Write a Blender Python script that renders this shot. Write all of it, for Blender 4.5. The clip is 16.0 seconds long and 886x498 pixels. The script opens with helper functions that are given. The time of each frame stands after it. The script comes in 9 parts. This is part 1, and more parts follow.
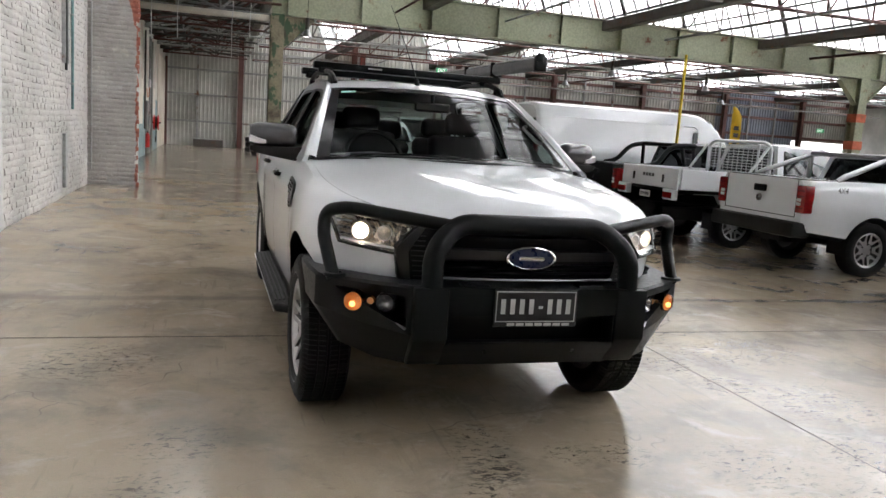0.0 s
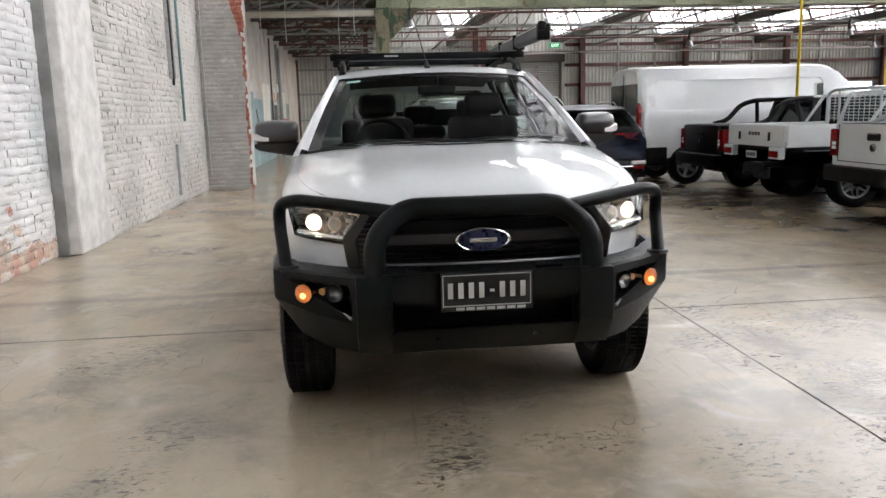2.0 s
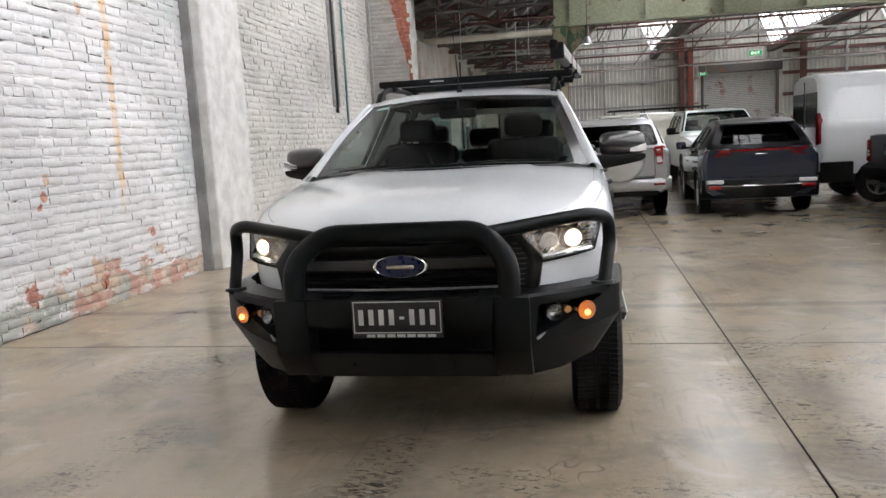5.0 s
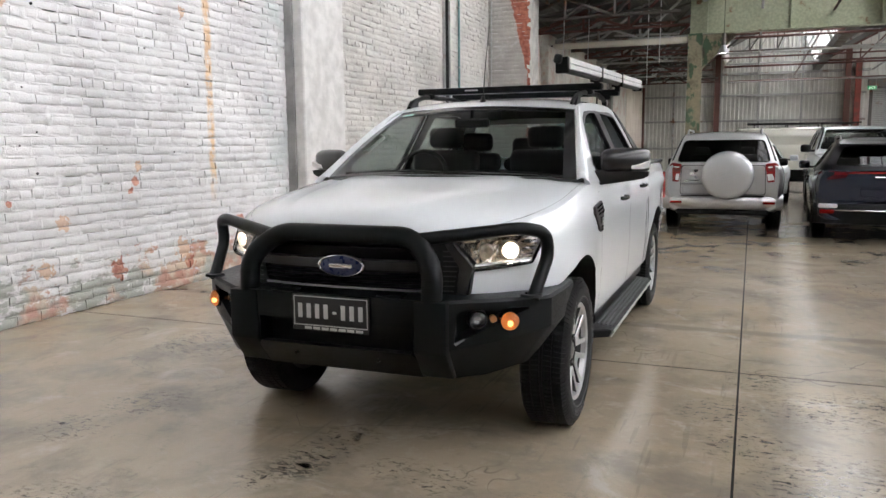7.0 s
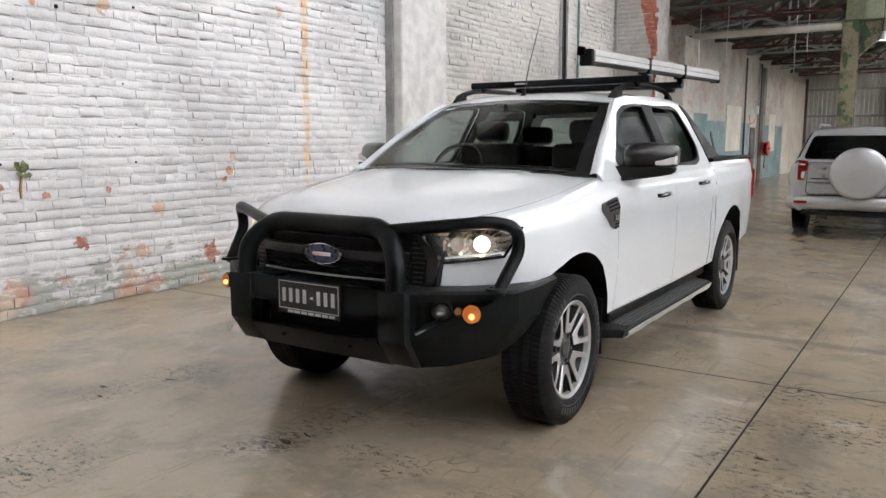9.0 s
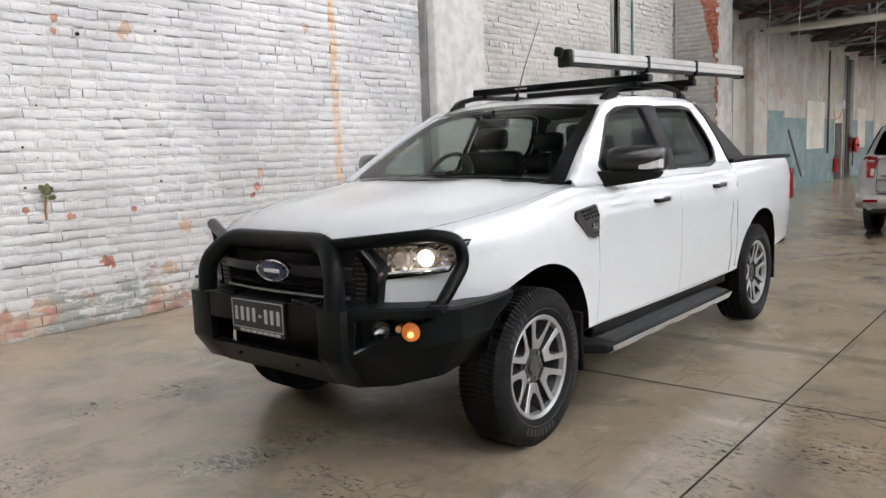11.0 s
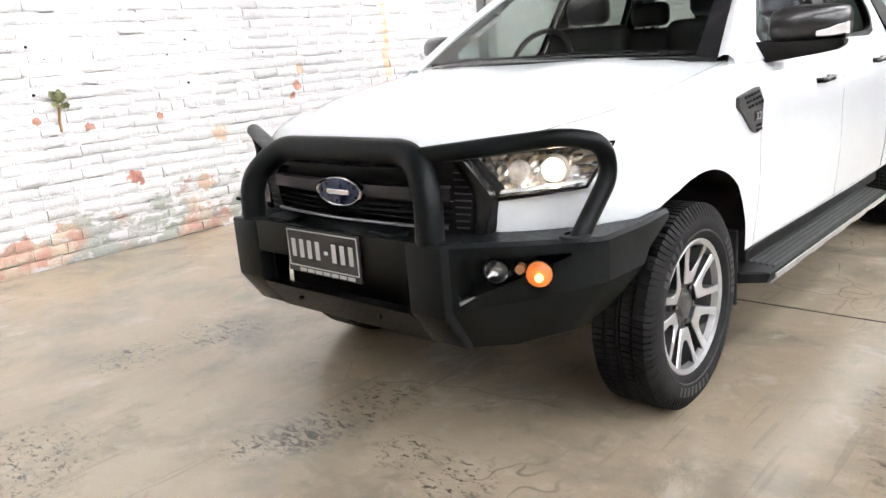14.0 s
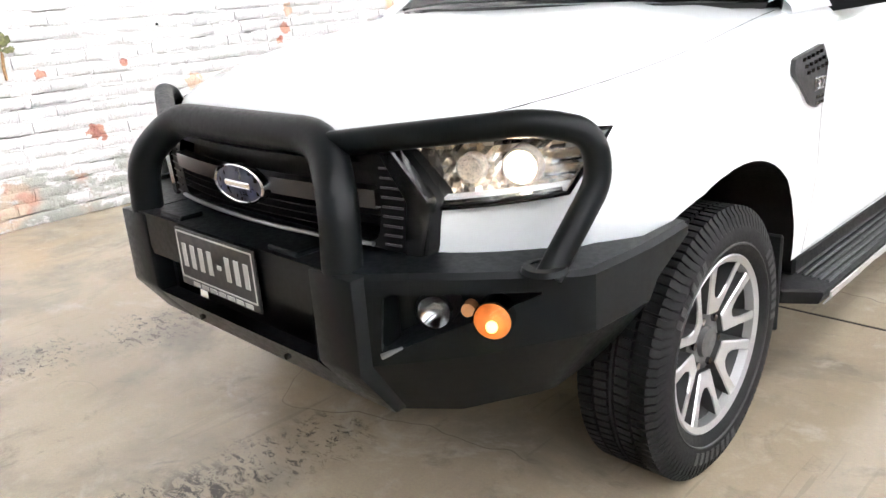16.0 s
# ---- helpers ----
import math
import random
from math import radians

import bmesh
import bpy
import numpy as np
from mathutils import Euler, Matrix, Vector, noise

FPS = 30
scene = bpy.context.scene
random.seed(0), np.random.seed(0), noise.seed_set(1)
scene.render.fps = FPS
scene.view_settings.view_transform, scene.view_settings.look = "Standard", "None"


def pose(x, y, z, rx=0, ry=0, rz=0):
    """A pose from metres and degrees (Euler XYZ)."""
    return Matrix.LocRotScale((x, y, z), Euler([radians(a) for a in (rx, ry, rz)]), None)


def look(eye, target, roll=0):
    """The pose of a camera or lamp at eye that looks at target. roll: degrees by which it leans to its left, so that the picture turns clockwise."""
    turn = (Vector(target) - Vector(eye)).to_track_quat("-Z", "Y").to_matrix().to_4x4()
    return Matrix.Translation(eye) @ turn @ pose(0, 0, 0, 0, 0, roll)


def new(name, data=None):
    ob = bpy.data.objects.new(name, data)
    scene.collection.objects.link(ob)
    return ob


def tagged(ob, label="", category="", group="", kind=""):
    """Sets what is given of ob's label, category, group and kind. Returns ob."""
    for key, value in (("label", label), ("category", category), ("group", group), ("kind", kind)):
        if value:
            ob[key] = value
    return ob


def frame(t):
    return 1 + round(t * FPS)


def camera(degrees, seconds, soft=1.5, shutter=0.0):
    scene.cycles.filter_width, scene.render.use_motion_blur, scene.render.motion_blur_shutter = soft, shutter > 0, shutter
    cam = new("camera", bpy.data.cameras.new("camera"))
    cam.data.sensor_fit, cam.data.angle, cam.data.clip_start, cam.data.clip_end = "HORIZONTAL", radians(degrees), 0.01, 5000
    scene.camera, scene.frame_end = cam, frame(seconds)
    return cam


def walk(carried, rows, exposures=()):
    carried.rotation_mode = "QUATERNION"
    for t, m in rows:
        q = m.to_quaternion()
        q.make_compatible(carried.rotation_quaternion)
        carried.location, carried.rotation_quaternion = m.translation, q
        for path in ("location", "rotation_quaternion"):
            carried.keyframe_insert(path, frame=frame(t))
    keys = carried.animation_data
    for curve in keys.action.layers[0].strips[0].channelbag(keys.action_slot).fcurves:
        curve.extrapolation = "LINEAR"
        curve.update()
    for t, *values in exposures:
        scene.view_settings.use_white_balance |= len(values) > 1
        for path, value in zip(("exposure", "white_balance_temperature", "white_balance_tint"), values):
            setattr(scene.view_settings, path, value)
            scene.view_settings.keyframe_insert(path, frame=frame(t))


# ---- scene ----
cam = camera(59.6, 16.0)
PATH = [
    (0, (0.426, 0.348, 1.423), (1.009, 2.238, 1.129), 4.01),
    (0.5, (0.624, 0.285, 1.423), (1.124, 2.191, 1.083), 2.99),
    (1, (0.872, 0.188, 1.445), (1.303, 2.109, 1.09), 0.12),
    (1.5, (1.059, 0.181, 1.446), (1.368, 2.123, 1.079), -3.73),
    (2, (1.293, 0.259, 1.442), (1.496, 2.216, 1.094), -1.49),
    (2.5, (1.495, 0.251, 1.442), (1.676, 2.212, 1.107), -2.04),
    (3, (1.725, 0.175, 1.454), (1.792, 2.145, 1.125), -0.62),
    (3.5, (1.906, 0.2, 1.430), (1.907, 2.164, 1.062), -1.2),
    (4, (2.125, 0.279, 1.417), (2.018, 2.236, 1.031), -1.79),
    (4.5, (2.321, 0.32, 1.429), (2.084, 2.277, 1.101), -2.18),
    (4.7, (2.422, 0.32, 1.429), (2.128, 2.274, 1.128), -2.69),
    (6.8, (3.408, 0.402, 1.440), (2.738, 2.268, 1.188), -0.65),
    (7, (3.505, 0.417, 1.441), (2.773, 2.257, 1.176), -0.47),
    (7.5, (3.66, 0.487, 1.417), (2.822, 2.28, 1.134), -0.37),
    (8, (3.835, 0.629, 1.421), (2.963, 2.403, 1.128), -0.05),
    (8.5, (4.047, 0.688, 1.428), (3.067, 2.407, 1.147), -0.67),
    (8.7, (4.136, 0.704, 1.437), (3.102, 2.392, 1.157), -0.16),
    (10.8, (4.645, 1.2, 1.435), (3.397, 2.739, 1.165), -2.29),
    (11, (4.677, 1.235, 1.43), (3.409, 2.761, 1.177), -2.08),
    (11.5, (4.722, 1.306, 1.421), (3.491, 2.865, 1.185), -1.2),
    (12, (4.704, 1.339, 1.419), (3.489, 2.908, 1.164), -1.53),
    (12.5, (4.558, 1.364, 1.414), (3.36, 2.933, 1.1), -2.02),
    (13, (4.297, 1.411, 1.39), (3.145, 2.995, 0.987), -1.72),
    (13.5, (4.061, 1.534, 1.365), (2.811, 3.016, 0.873), -3.21),
    (14, (3.857, 1.745, 1.362), (2.541, 3.165, 0.858), -4.4),
    (14.5, (3.672, 1.905, 1.342), (2.349, 3.302, 0.796), -5.7),
    (15, (3.526, 2.064, 1.332), (2.236, 3.476, 0.748), -4.7),
    (15.5, (3.497, 2.212, 1.322), (2.184, 3.592, 0.711), -4.5),
    (16, (3.545, 2.46, 1.344), (2.192, 3.788, 0.707), -4),
]
EXPOSURES = [(0, 0.1), (2.0, 0.25), (4.0, 0.27), (4.5, 0.18), (7.0, 0.14), (7.5, 0.12), (8.0, 0.04), (8.5, 0.08), (12.0, 0.0), (13.0, 0.3), (13.5, 0.65), (14.5, 1.0), (16, 1.05)]
walk(cam, [(t, look(eye, target, roll)) for t, eye, target, roll in PATH], EXPOSURES)

# ---- daylight ----
world = bpy.data.worlds.new("sky")
scene.world = world
world.use_nodes = True
wn = world.node_tree.nodes
sky = wn.new("ShaderNodeTexSky")
sky.sky_type = "NISHITA"
sky.sun_disc = False
sky.sun_elevation, sky.sun_rotation = radians(48), radians(200)
cloud = wn.new("ShaderNodeMix")            # high overcast: pale cloud over the blue
cloud.data_type = "RGBA"
cloud.inputs[0].default_value = 0.85
world.node_tree.links.new(sky.outputs["Color"], cloud.inputs[6])
cloud.inputs[7].default_value = (14.0, 14.3, 14.8, 1.0)
world.node_tree.links.new(cloud.outputs[2], wn["Background"].inputs["Color"])
wn["Background"].inputs["Strength"].default_value = 0.15

# Roof lights: a band of daylight fills the glazing of each saw-tooth.
GUTTERS = (0.6, 6.1, 11.6, 17.1, 22.6, 28.1, 33.6, 39.1)     # x of the roof gutters
Z_GUTTER, Z_RIDGE, GLAZE_RUN = 5.05, 7.3, 1.0
HALL_Y0, HALL_Y1 = -14.0, 40.9
LAMP_POWER = 19.0                                # watts per square metre of glazing


def roof_light(gx, y0, y1):
    """A lamp in the glazing that drops from the ridge to the gutter at gx; it shines inwards, to -x and down."""
    h = math.hypot(Z_RIDGE - Z_GUTTER, GLAZE_RUN) - 0.2
    lamp = bpy.data.lights.new("roof_light", "AREA")
    lamp.shape, lamp.size, lamp.size_y = "RECTANGLE", h, y1 - y0
    lamp.energy, lamp.color = LAMP_POWER * h * (y1 - y0), (1.0, 0.975, 1.02)
    inward = Vector((-(Z_RIDGE - Z_GUTTER), 0, -GLAZE_RUN)).normalized()
    along = Vector((0, 1, 0))
    m = Matrix((along.cross(-inward), along, -inward)).transposed().to_4x4()
    mid = Vector((gx - GLAZE_RUN / 2 + 0.08, (y0 + y1) / 2, (Z_GUTTER + Z_RIDGE) / 2))
    new("roof_light", lamp).matrix_basis = Matrix.Translation(mid) @ m


for k, gx in enumerate(GUTTERS):
    roof_light(gx, -5.5, 17.0 if k == 0 else HALL_Y1 - 0.3)

# ---- materials ----
class Nodes:
    """Short-hand for a node tree."""

    def __init__(self, name):
        self.mat = bpy.data.materials.new(name)
        self.mat.use_nodes = True
        self.t = self.mat.node_tree
        self.bsdf = self.t.nodes["Principled BSDF"]
        self.coord = None

    def node(self, kind, **inputs):
        n = self.t.nodes.new(kind)
        for k, v in inputs.items():
            self.set(n, k, v)
        return n

    def set(self, n, key, v):
        sock = n.inputs[int(key[1:])] if key[0] == "i" and key[1:].isdigit() else n.inputs[key.replace("_", " ")]
        if hasattr(v, "is_linked"):
            self.t.links.new(v, sock)
        else:
            sock.default_value = v

    def pos(self):
        if not self.coord:
            self.coord = self.t.nodes.new("ShaderNodeNewGeometry").outputs["Position"]
        return self.coord

    def obj(self):
        return self.t.nodes.new("ShaderNodeTexCoord").outputs["Object"]

    def noise(self, scale, detail=4, rough=0.55, vec=None, dist=0.0):
        n = self.node("ShaderNodeTexNoise", Scale=scale, Detail=detail, Roughness=rough, Distortion=dist)
        self.t.links.new(vec or self.pos(), n.inputs["Vector"])
        return n.outputs["Fac"]

    def voronoi(self, scale, vec=None, feature="DISTANCE_TO_EDGE"):
        n = self.t.nodes.new("ShaderNodeTexVoronoi")
        n.feature = feature
        n.inputs["Scale"].default_value = scale
        self.t.links.new(vec or self.pos(), n.inputs["Vector"])
        return n.outputs["Distance"]

    def map(self, v, a, b, c=0.0, d=1.0, smooth=True):
        n = self.t.nodes.new("ShaderNodeMapRange")
        n.interpolation_type = "SMOOTHSTEP" if smooth else "LINEAR"
        for i, x in enumerate((v, a, b, c, d)):
            if hasattr(x, "is_linked"):
                self.t.links.new(x, n.inputs[i])
            else:
                n.inputs[i].default_value = x
        return n.outputs[0]

    def math(self, op, a, b=0.0):
        n = self.t.nodes.new("ShaderNodeMath")
        n.operation = op
        for i, x in enumerate((a, b)):
            if hasattr(x, "is_linked"):
                self.t.links.new(x, n.inputs[i])
            else:
                n.inputs[i].default_value = x
        return n.outputs[0]

    def scaled(self, vec, s):
        n = self.t.nodes.new("ShaderNodeMapping")
        n.inputs["Scale"].default_value = s
        self.t.links.new(vec, n.inputs["Vector"])
        return n.outputs["Vector"]

    def axis(self, vec, i):
        n = self.t.nodes.new("ShaderNodeSeparateXYZ")
        self.t.links.new(vec, n.inputs[0])
        return n.outputs[i]

    def mix(self, fac, a, b, blend="MIX"):
        n = self.t.nodes.new("ShaderNodeMix")
        n.data_type, n.blend_type = "RGBA", blend
        for sock, x in ((n.inputs[0], fac), (n.inputs[6], a), (n.inputs[7], b)):
            if hasattr(x, "is_linked"):
                self.t.links.new(x, sock)
            else:
                sock.default_value = x if isinstance(x, float) else (*x, 1.0)
        return n.outputs[2]

    def near(self, x, y, r0, r1):
        """1 within r0 of a spot on the floor, 0 beyond r1."""
        n = self.t.nodes.new("ShaderNodeVectorMath")
        n.operation = "DISTANCE"
        self.t.links.new(self.pos(), n.inputs[0])
        n.inputs[1].default_value = (x, y, 0)
        return self.map(n.outputs["Value"], r0, r1, 1.0, 0.0)

    def rnd(self):
        return self.t.nodes.new("ShaderNodeObjectInfo").outputs["Random"]

    def island(self):
        return self.t.nodes.new("ShaderNodeNewGeometry").outputs["Random Per Island"]

    def bump(self, height, strength=0.3, distance=0.01, normal=None):
        n = self.node("ShaderNodeBump", Strength=strength, Distance=distance, Height=height)
        if normal:
            self.t.links.new(normal, n.inputs["Normal"])
        self.t.links.new(n.outputs[0], self.bsdf.inputs["Normal"])
        return n.outputs[0]

    def out(self, color=None, rough=None, metal=None, **kw):
        for k, v in (("Base Color", color), ("Roughness", rough), ("Metallic", metal)):
            if v is None:
                continue
            if hasattr(v, "is_linked"):
                self.t.links.new(v, self.bsdf.inputs[k])
            else:
                self.bsdf.inputs[k].default_value = (*v, 1.0) if isinstance(v, tuple) else v
        for k, v in kw.items():
            self.set(self.bsdf, k, v)
        return self.mat


def simple(name, color, rough=0.5, metal=0.0, vary=0.12, scale=6.0, bump=0.0, bump_scale=120.0, **kw):
    """A plain material with faint blotches, uneven gloss and, if asked, fine relief."""
    n = Nodes(name)
    f = n.noise(scale, 5)
    g = n.noise(scale * 9, 3)
    dark = tuple(c * (1 - vary) for c in color)
    lite = tuple(min(1.0, c * (1 + vary)) for c in color)
    col = n.mix(n.map(f, 0.3, 0.7), dark, lite)
    dev = 0.06 if metal < 0.7 else 0.012
    r = n.map(g, 0.3, 0.7, max(0.0, rough - dev), min(1.0, rough + dev))
    if bump:
        n.bump(n.noise(bump_scale, 3), bump, 0.004)
    return n.out(col, r, metal, **kw)


def make_brick_paint(name="painted_brick", lite=(0.69, 0.678, 0.674), dark=(0.54, 0.528, 0.528), near_wall=True, pier=False):
    """Old thick paint over brick: soft greys, dirt, chips down to the red brick."""
    n = Nodes(name)
    p = n.pos()
    x, y, z = (n.axis(p, i) for i in range(3))
    blot = n.noise(0.9, 5, 0.6)
    fine = n.noise(9.0, 5, 0.65)
    tiny = n.noise(75.0, 3, 0.6)
    tone = n.math("ADD", n.island(), n.rnd())
    col = n.mix(n.map(blot, 0.38, 0.66), lite, dark)
    col = n.mix(n.math("MULTIPLY", n.map(tone, 0.2, 1.8, smooth=False), 0.14), col, tuple(c * 0.80 for c in dark))
    col = n.mix(n.math("MULTIPLY", n.map(fine, 0.56, 0.80), 0.40), col, tuple(c * f for c, f in zip(dark, (0.74, 0.73, 0.70))))
    col = n.mix(n.math("MULTIPLY", n.map(tiny, 0.52, 0.75), 0.22), col, tuple(c * 0.62 for c in dark))
    # dull grey stretches where the paint has thinned
    thin = n.map(n.noise(1.5, 6, 0.7, n.scaled(p, (1.0, 0.7, 1.6))), 0.53, 0.66)
    col = n.mix(n.math("MULTIPLY", thin, 0.55), col, (0.45, 0.44, 0.438))
    def spot(sy, sz, r):
        d = n.t.nodes.new("ShaderNodeVectorMath")
        d.operation = "DISTANCE"
        n.t.links.new(p, d.inputs[0])
        d.inputs[1].default_value = (WALL_X, sy, sz)
        e = n.math("ADD", d.outputs["Value"], n.map(n.noise(15.0, 5, 0.6), 0.2, 0.8, -0.55 * r, 0.75 * r))
        return n.map(e, r * 0.95, r * 1.05, 1.0, 0.0)
    red = n.mix(n.map(n.noise(16.0, 4), 0.35, 0.65), (0.30, 0.075, 0.045), (0.47, 0.22, 0.14))
    if near_wall:
        # low down the paint has come away in patches of red, ochre and green-grey
        low = n.map(z, 0.05, 0.85, 0.24, -0.06)
        peel = n.map(n.math("ADD", n.noise(3.6, 6, 0.66, n.scaled(p, (1.0, 0.8, 1.6))), low), 0.655, 0.70)
        hue = n.noise(2.3, 3)
        under = n.mix(n.map(hue, 0.40, 0.52), (0.30, 0.31, 0.27), n.mix(n.map(n.noise(6.0, 4), 0.42, 0.58), (0.42, 0.19, 0.12), (0.50, 0.38, 0.27)))
        col = n.mix(n.math("MULTIPLY", peel, 0.82), col, under)
        chips = None
        for sy, sz, r in ((4.32, 2.64, 0.035), (4.31, 2.54, 0.03), (4.87, 1.0, 0.035), (4.31, 0.98, 0.035), (3.94, 1.06, 0.035), (6.27, 1.12, 0.05), (6.22, 1.04, 0.04), (4.6, 0.55, 0.06), (6.0, 0.3, 0.10), (7.0, 0.26, 0.08), (2.6, 1.7, 0.05), (3.2, 0.5, 0.12), (7.9, 0.62, 0.06)):
            chips = spot(sy, sz, r) if chips is None else n.math("MAXIMUM", chips, spot(sy, sz, r))
        col = n.mix(n.math("MULTIPLY", chips, 0.9), col, red)
        tan = None
        for sy, sz, r in ((5.40, 0.80, 0.075), (6.32, 1.27, 0.05), (4.94, 2.60, 0.07), (7.07, 2.82, 0.06), (6.9, 0.38, 0.12), (5.2, 0.42, 0.08)):
            tan = spot(sy, sz, r) if tan is None else n.math("MAXIMUM", tan, spot(sy, sz, r))
        col = n.mix(n.math("MULTIPLY", tan, 0.8), col, (0.52, 0.33, 0.21))
        # the orange run of rust down the wall
        wob = n.math("ADD", y, n.map(n.noise(3.0, 3), 0.0, 1.0, -0.02, 0.02))
        stripe = n.map(n.math("ABSOLUTE", n.math("SUBTRACT", wob, 7.45)), 0.030, 0.075, 1.0, 0.0)
        stripe = n.math("MULTIPLY", stripe, n.map(n.noise(6.5, 5, 0.7, n.scaled(p, (1.0, 1.0, 0.9))), 0.38, 0.56, 0.05, 0.85))
        stripe = n.math("MULTIPLY", stripe, n.map(z, 0.75, 1.25))
        col = n.mix(stripe, col, n.mix(n.noise(8.0), (0.55, 0.30, 0.12), (0.74, 0.54, 0.32)))
        damp = n.math("MULTIPLY", n.map(n.math("ABSOLUTE", n.math("SUBTRACT", y, 8.75)), 0.05, 0.45, 1.0, 0.0), n.map(n.noise(1.8), 0.4, 0.62))
        col = n.mix(n.math("MULTIPLY", damp, 0.55), col, (0.42, 0.48, 0.47))
    else:
        peel = n.map(n.noise(2.6, 6, 0.68), 0.62, 0.68)
        col = n.mix(n.math("MULTIPLY", peel, 0.55), col, n.mix(n.noise(7.0, 4), (0.36, 0.30, 0.25), (0.66, 0.63, 0.58)))
    if pier:
        edge = n.math("SUBTRACT", x, n.map(z, 2.9, 4.6, -0.948, -1.36, smooth=False))
        edge = n.math("ADD", edge, n.map(n.noise(7.0, 4), 0.2, 0.8, -0.03, 0.03))
        col = n.mix(n.map(edge, -0.005, 0.02), col, n.mix(n.map(n.noise(13.0, 4), 0.35, 0.65), (0.21, 0.055, 0.033), (0.34, 0.12, 0.075)))
    n.bump(n.math("ADD", n.math("MULTIPLY", fine, 0.7), n.math("MULTIPLY", tiny, 0.30)), 0.75, 0.016)
    return n.out(col, n.map(fine, 0.2, 0.8, 0.58, 0.82))


def make_floor():
    n = Nodes("polished_concrete")
    p = n.pos()
    big = n.noise(0.35, 5, 0.6)
    mid = n.noise(1.5, 6, 0.62, dist=0.4)
    fine = n.noise(11.0, 5, 0.65)
    grain = n.noise(120.0, 2)
    col = n.mix(n.map(big, 0.3, 0.7), (0.285, 0.232, 0.163), (0.41, 0.348, 0.258))
    col = n.mix(n.math("MULTIPLY", n.map(mid, 0.44, 0.68), 0.58), col, (0.140, 0.122, 0.098))
    col = n.mix(n.math("MULTIPLY", n.map(fine, 0.48, 0.80), 0.30), col, (0.47, 0.43, 0.36))
    col = n.mix(n.math("MULTIPLY", n.map(grain, 0.3, 0.7), 0.18), col, (0.20, 0.175, 0.15))
    # rusty and bleached patches, and fine dark mottling
    col = n.mix(n.math("MULTIPLY", n.map(n.noise(0.9, 6, 0.66, n.scaled(p, (1.0, 0.7, 1.0))), 0.50, 0.68), 0.40), col, (0.36, 0.265, 0.150))
    col = n.mix(n.math("MULTIPLY", n.map(n.noise(1.9, 7, 0.70, dist=0.8), 0.54, 0.68), 0.45), col, (0.47, 0.435, 0.375))
    col = n.mix(n.math("MULTIPLY", n.map(n.noise(5.0, 8, 0.75, dist=0.5), 0.54, 0.70), 0.40), col, (0.12, 0.105, 0.085))
    # long scuffs along the driving direction, and thin curved tyre scratches
    scuff = n.noise(1.6, 5, 0.6, n.scaled(p, (2.4, 0.35, 1.0)))
    col = n.mix(n.math("MULTIPLY", n.map(scuff, 0.57, 0.74), 0.28), col, (0.17, 0.15, 0.125))
    for ang, sc, lo in ((35, 13.0, 0.665), (-20, 17.0, 0.67), (78, 15.0, 0.668), (10, 21.0, 0.665)):
        t = n.t.nodes.new("ShaderNodeMapping")
        t.inputs["Rotation"].default_value = (0, 0, radians(ang))
        t.inputs["Scale"].default_value = (1.0, 0.055, 1.0)
        n.t.links.new(p, t.inputs["Vector"])
        scratch = n.map(n.noise(sc, 3, 0.5, t.outputs["Vector"]), lo, lo + 0.02)
        scratch = n.math("MULTIPLY", scratch, n.map(n.noise(1.1, 3), 0.45, 0.6))
        col = n.mix(n.math("MULTIPLY", scratch, 0.2), col, (0.075, 0.066, 0.056))
    # black flaked rubber and oil in front of the bumper, and lesser spots about
    flake = n.noise(34.0, 9, 0.80, n.scaled(p, (0.5, 1.0, 1.0)), 0.6)
    spot = n.math("MULTIPLY", n.near(1.64, 3.28, 0.05, 0.20), n.map(flake, 0.47, 0.54))
    for sx, sy, r in ((1.66, 3.46, 0.22), (1.69, 3.68, 0.20), (1.55, 3.12, 0.15), (2.05, 3.42, 0.16), (2.3, 3.38, 0.2), (3.42, 4.7, 0.3), (3.55, 4.25, 0.3), (3.9, 4.9, 0.4), (3.6, 5.4, 0.3), (2.9, 3.15, 0.38), (0.25, 3.3, 0.25), (0.35, 3.75, 0.3), (3.9, 3.9, 0.5), (3.6, 3.15, 0.45), (4.1, 3.2, 0.4), (-0.2, 5.0, 0.5), (4.3, 5.0, 0.45), (0.9, 2.5, 0.4), (3.2, 2.7, 0.35), (1.2, 2.0, 0.35), (0.4, 2.2, 0.3)):
        spot = n.math("MAXIMUM", spot, n.math("MULTIPLY", n.near(sx, sy, 0.3 * r, 1.1 * r), n.map(flake, 0.535, 0.575)))
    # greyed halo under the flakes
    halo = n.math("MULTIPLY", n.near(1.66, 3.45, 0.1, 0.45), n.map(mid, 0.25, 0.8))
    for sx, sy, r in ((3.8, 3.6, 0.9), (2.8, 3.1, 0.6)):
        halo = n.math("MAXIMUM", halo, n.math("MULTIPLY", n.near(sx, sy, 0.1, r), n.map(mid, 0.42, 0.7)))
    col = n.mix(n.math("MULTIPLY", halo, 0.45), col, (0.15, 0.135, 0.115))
    col = n.mix(n.math("MULTIPLY", spot, 0.88), col, (0.028, 0.026, 0.024))
    # soft shade left of the pickup's nose, painted into the floor colour
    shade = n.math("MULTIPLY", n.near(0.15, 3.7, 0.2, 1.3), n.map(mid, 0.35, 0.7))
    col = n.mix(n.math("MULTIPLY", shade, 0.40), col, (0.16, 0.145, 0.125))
    specks = n.map(n.noise(13.0, 7, 0.72), 0.70, 0.735)
    col = n.mix(n.math("MULTIPLY", specks, 0.8), col, (0.05, 0.045, 0.04))
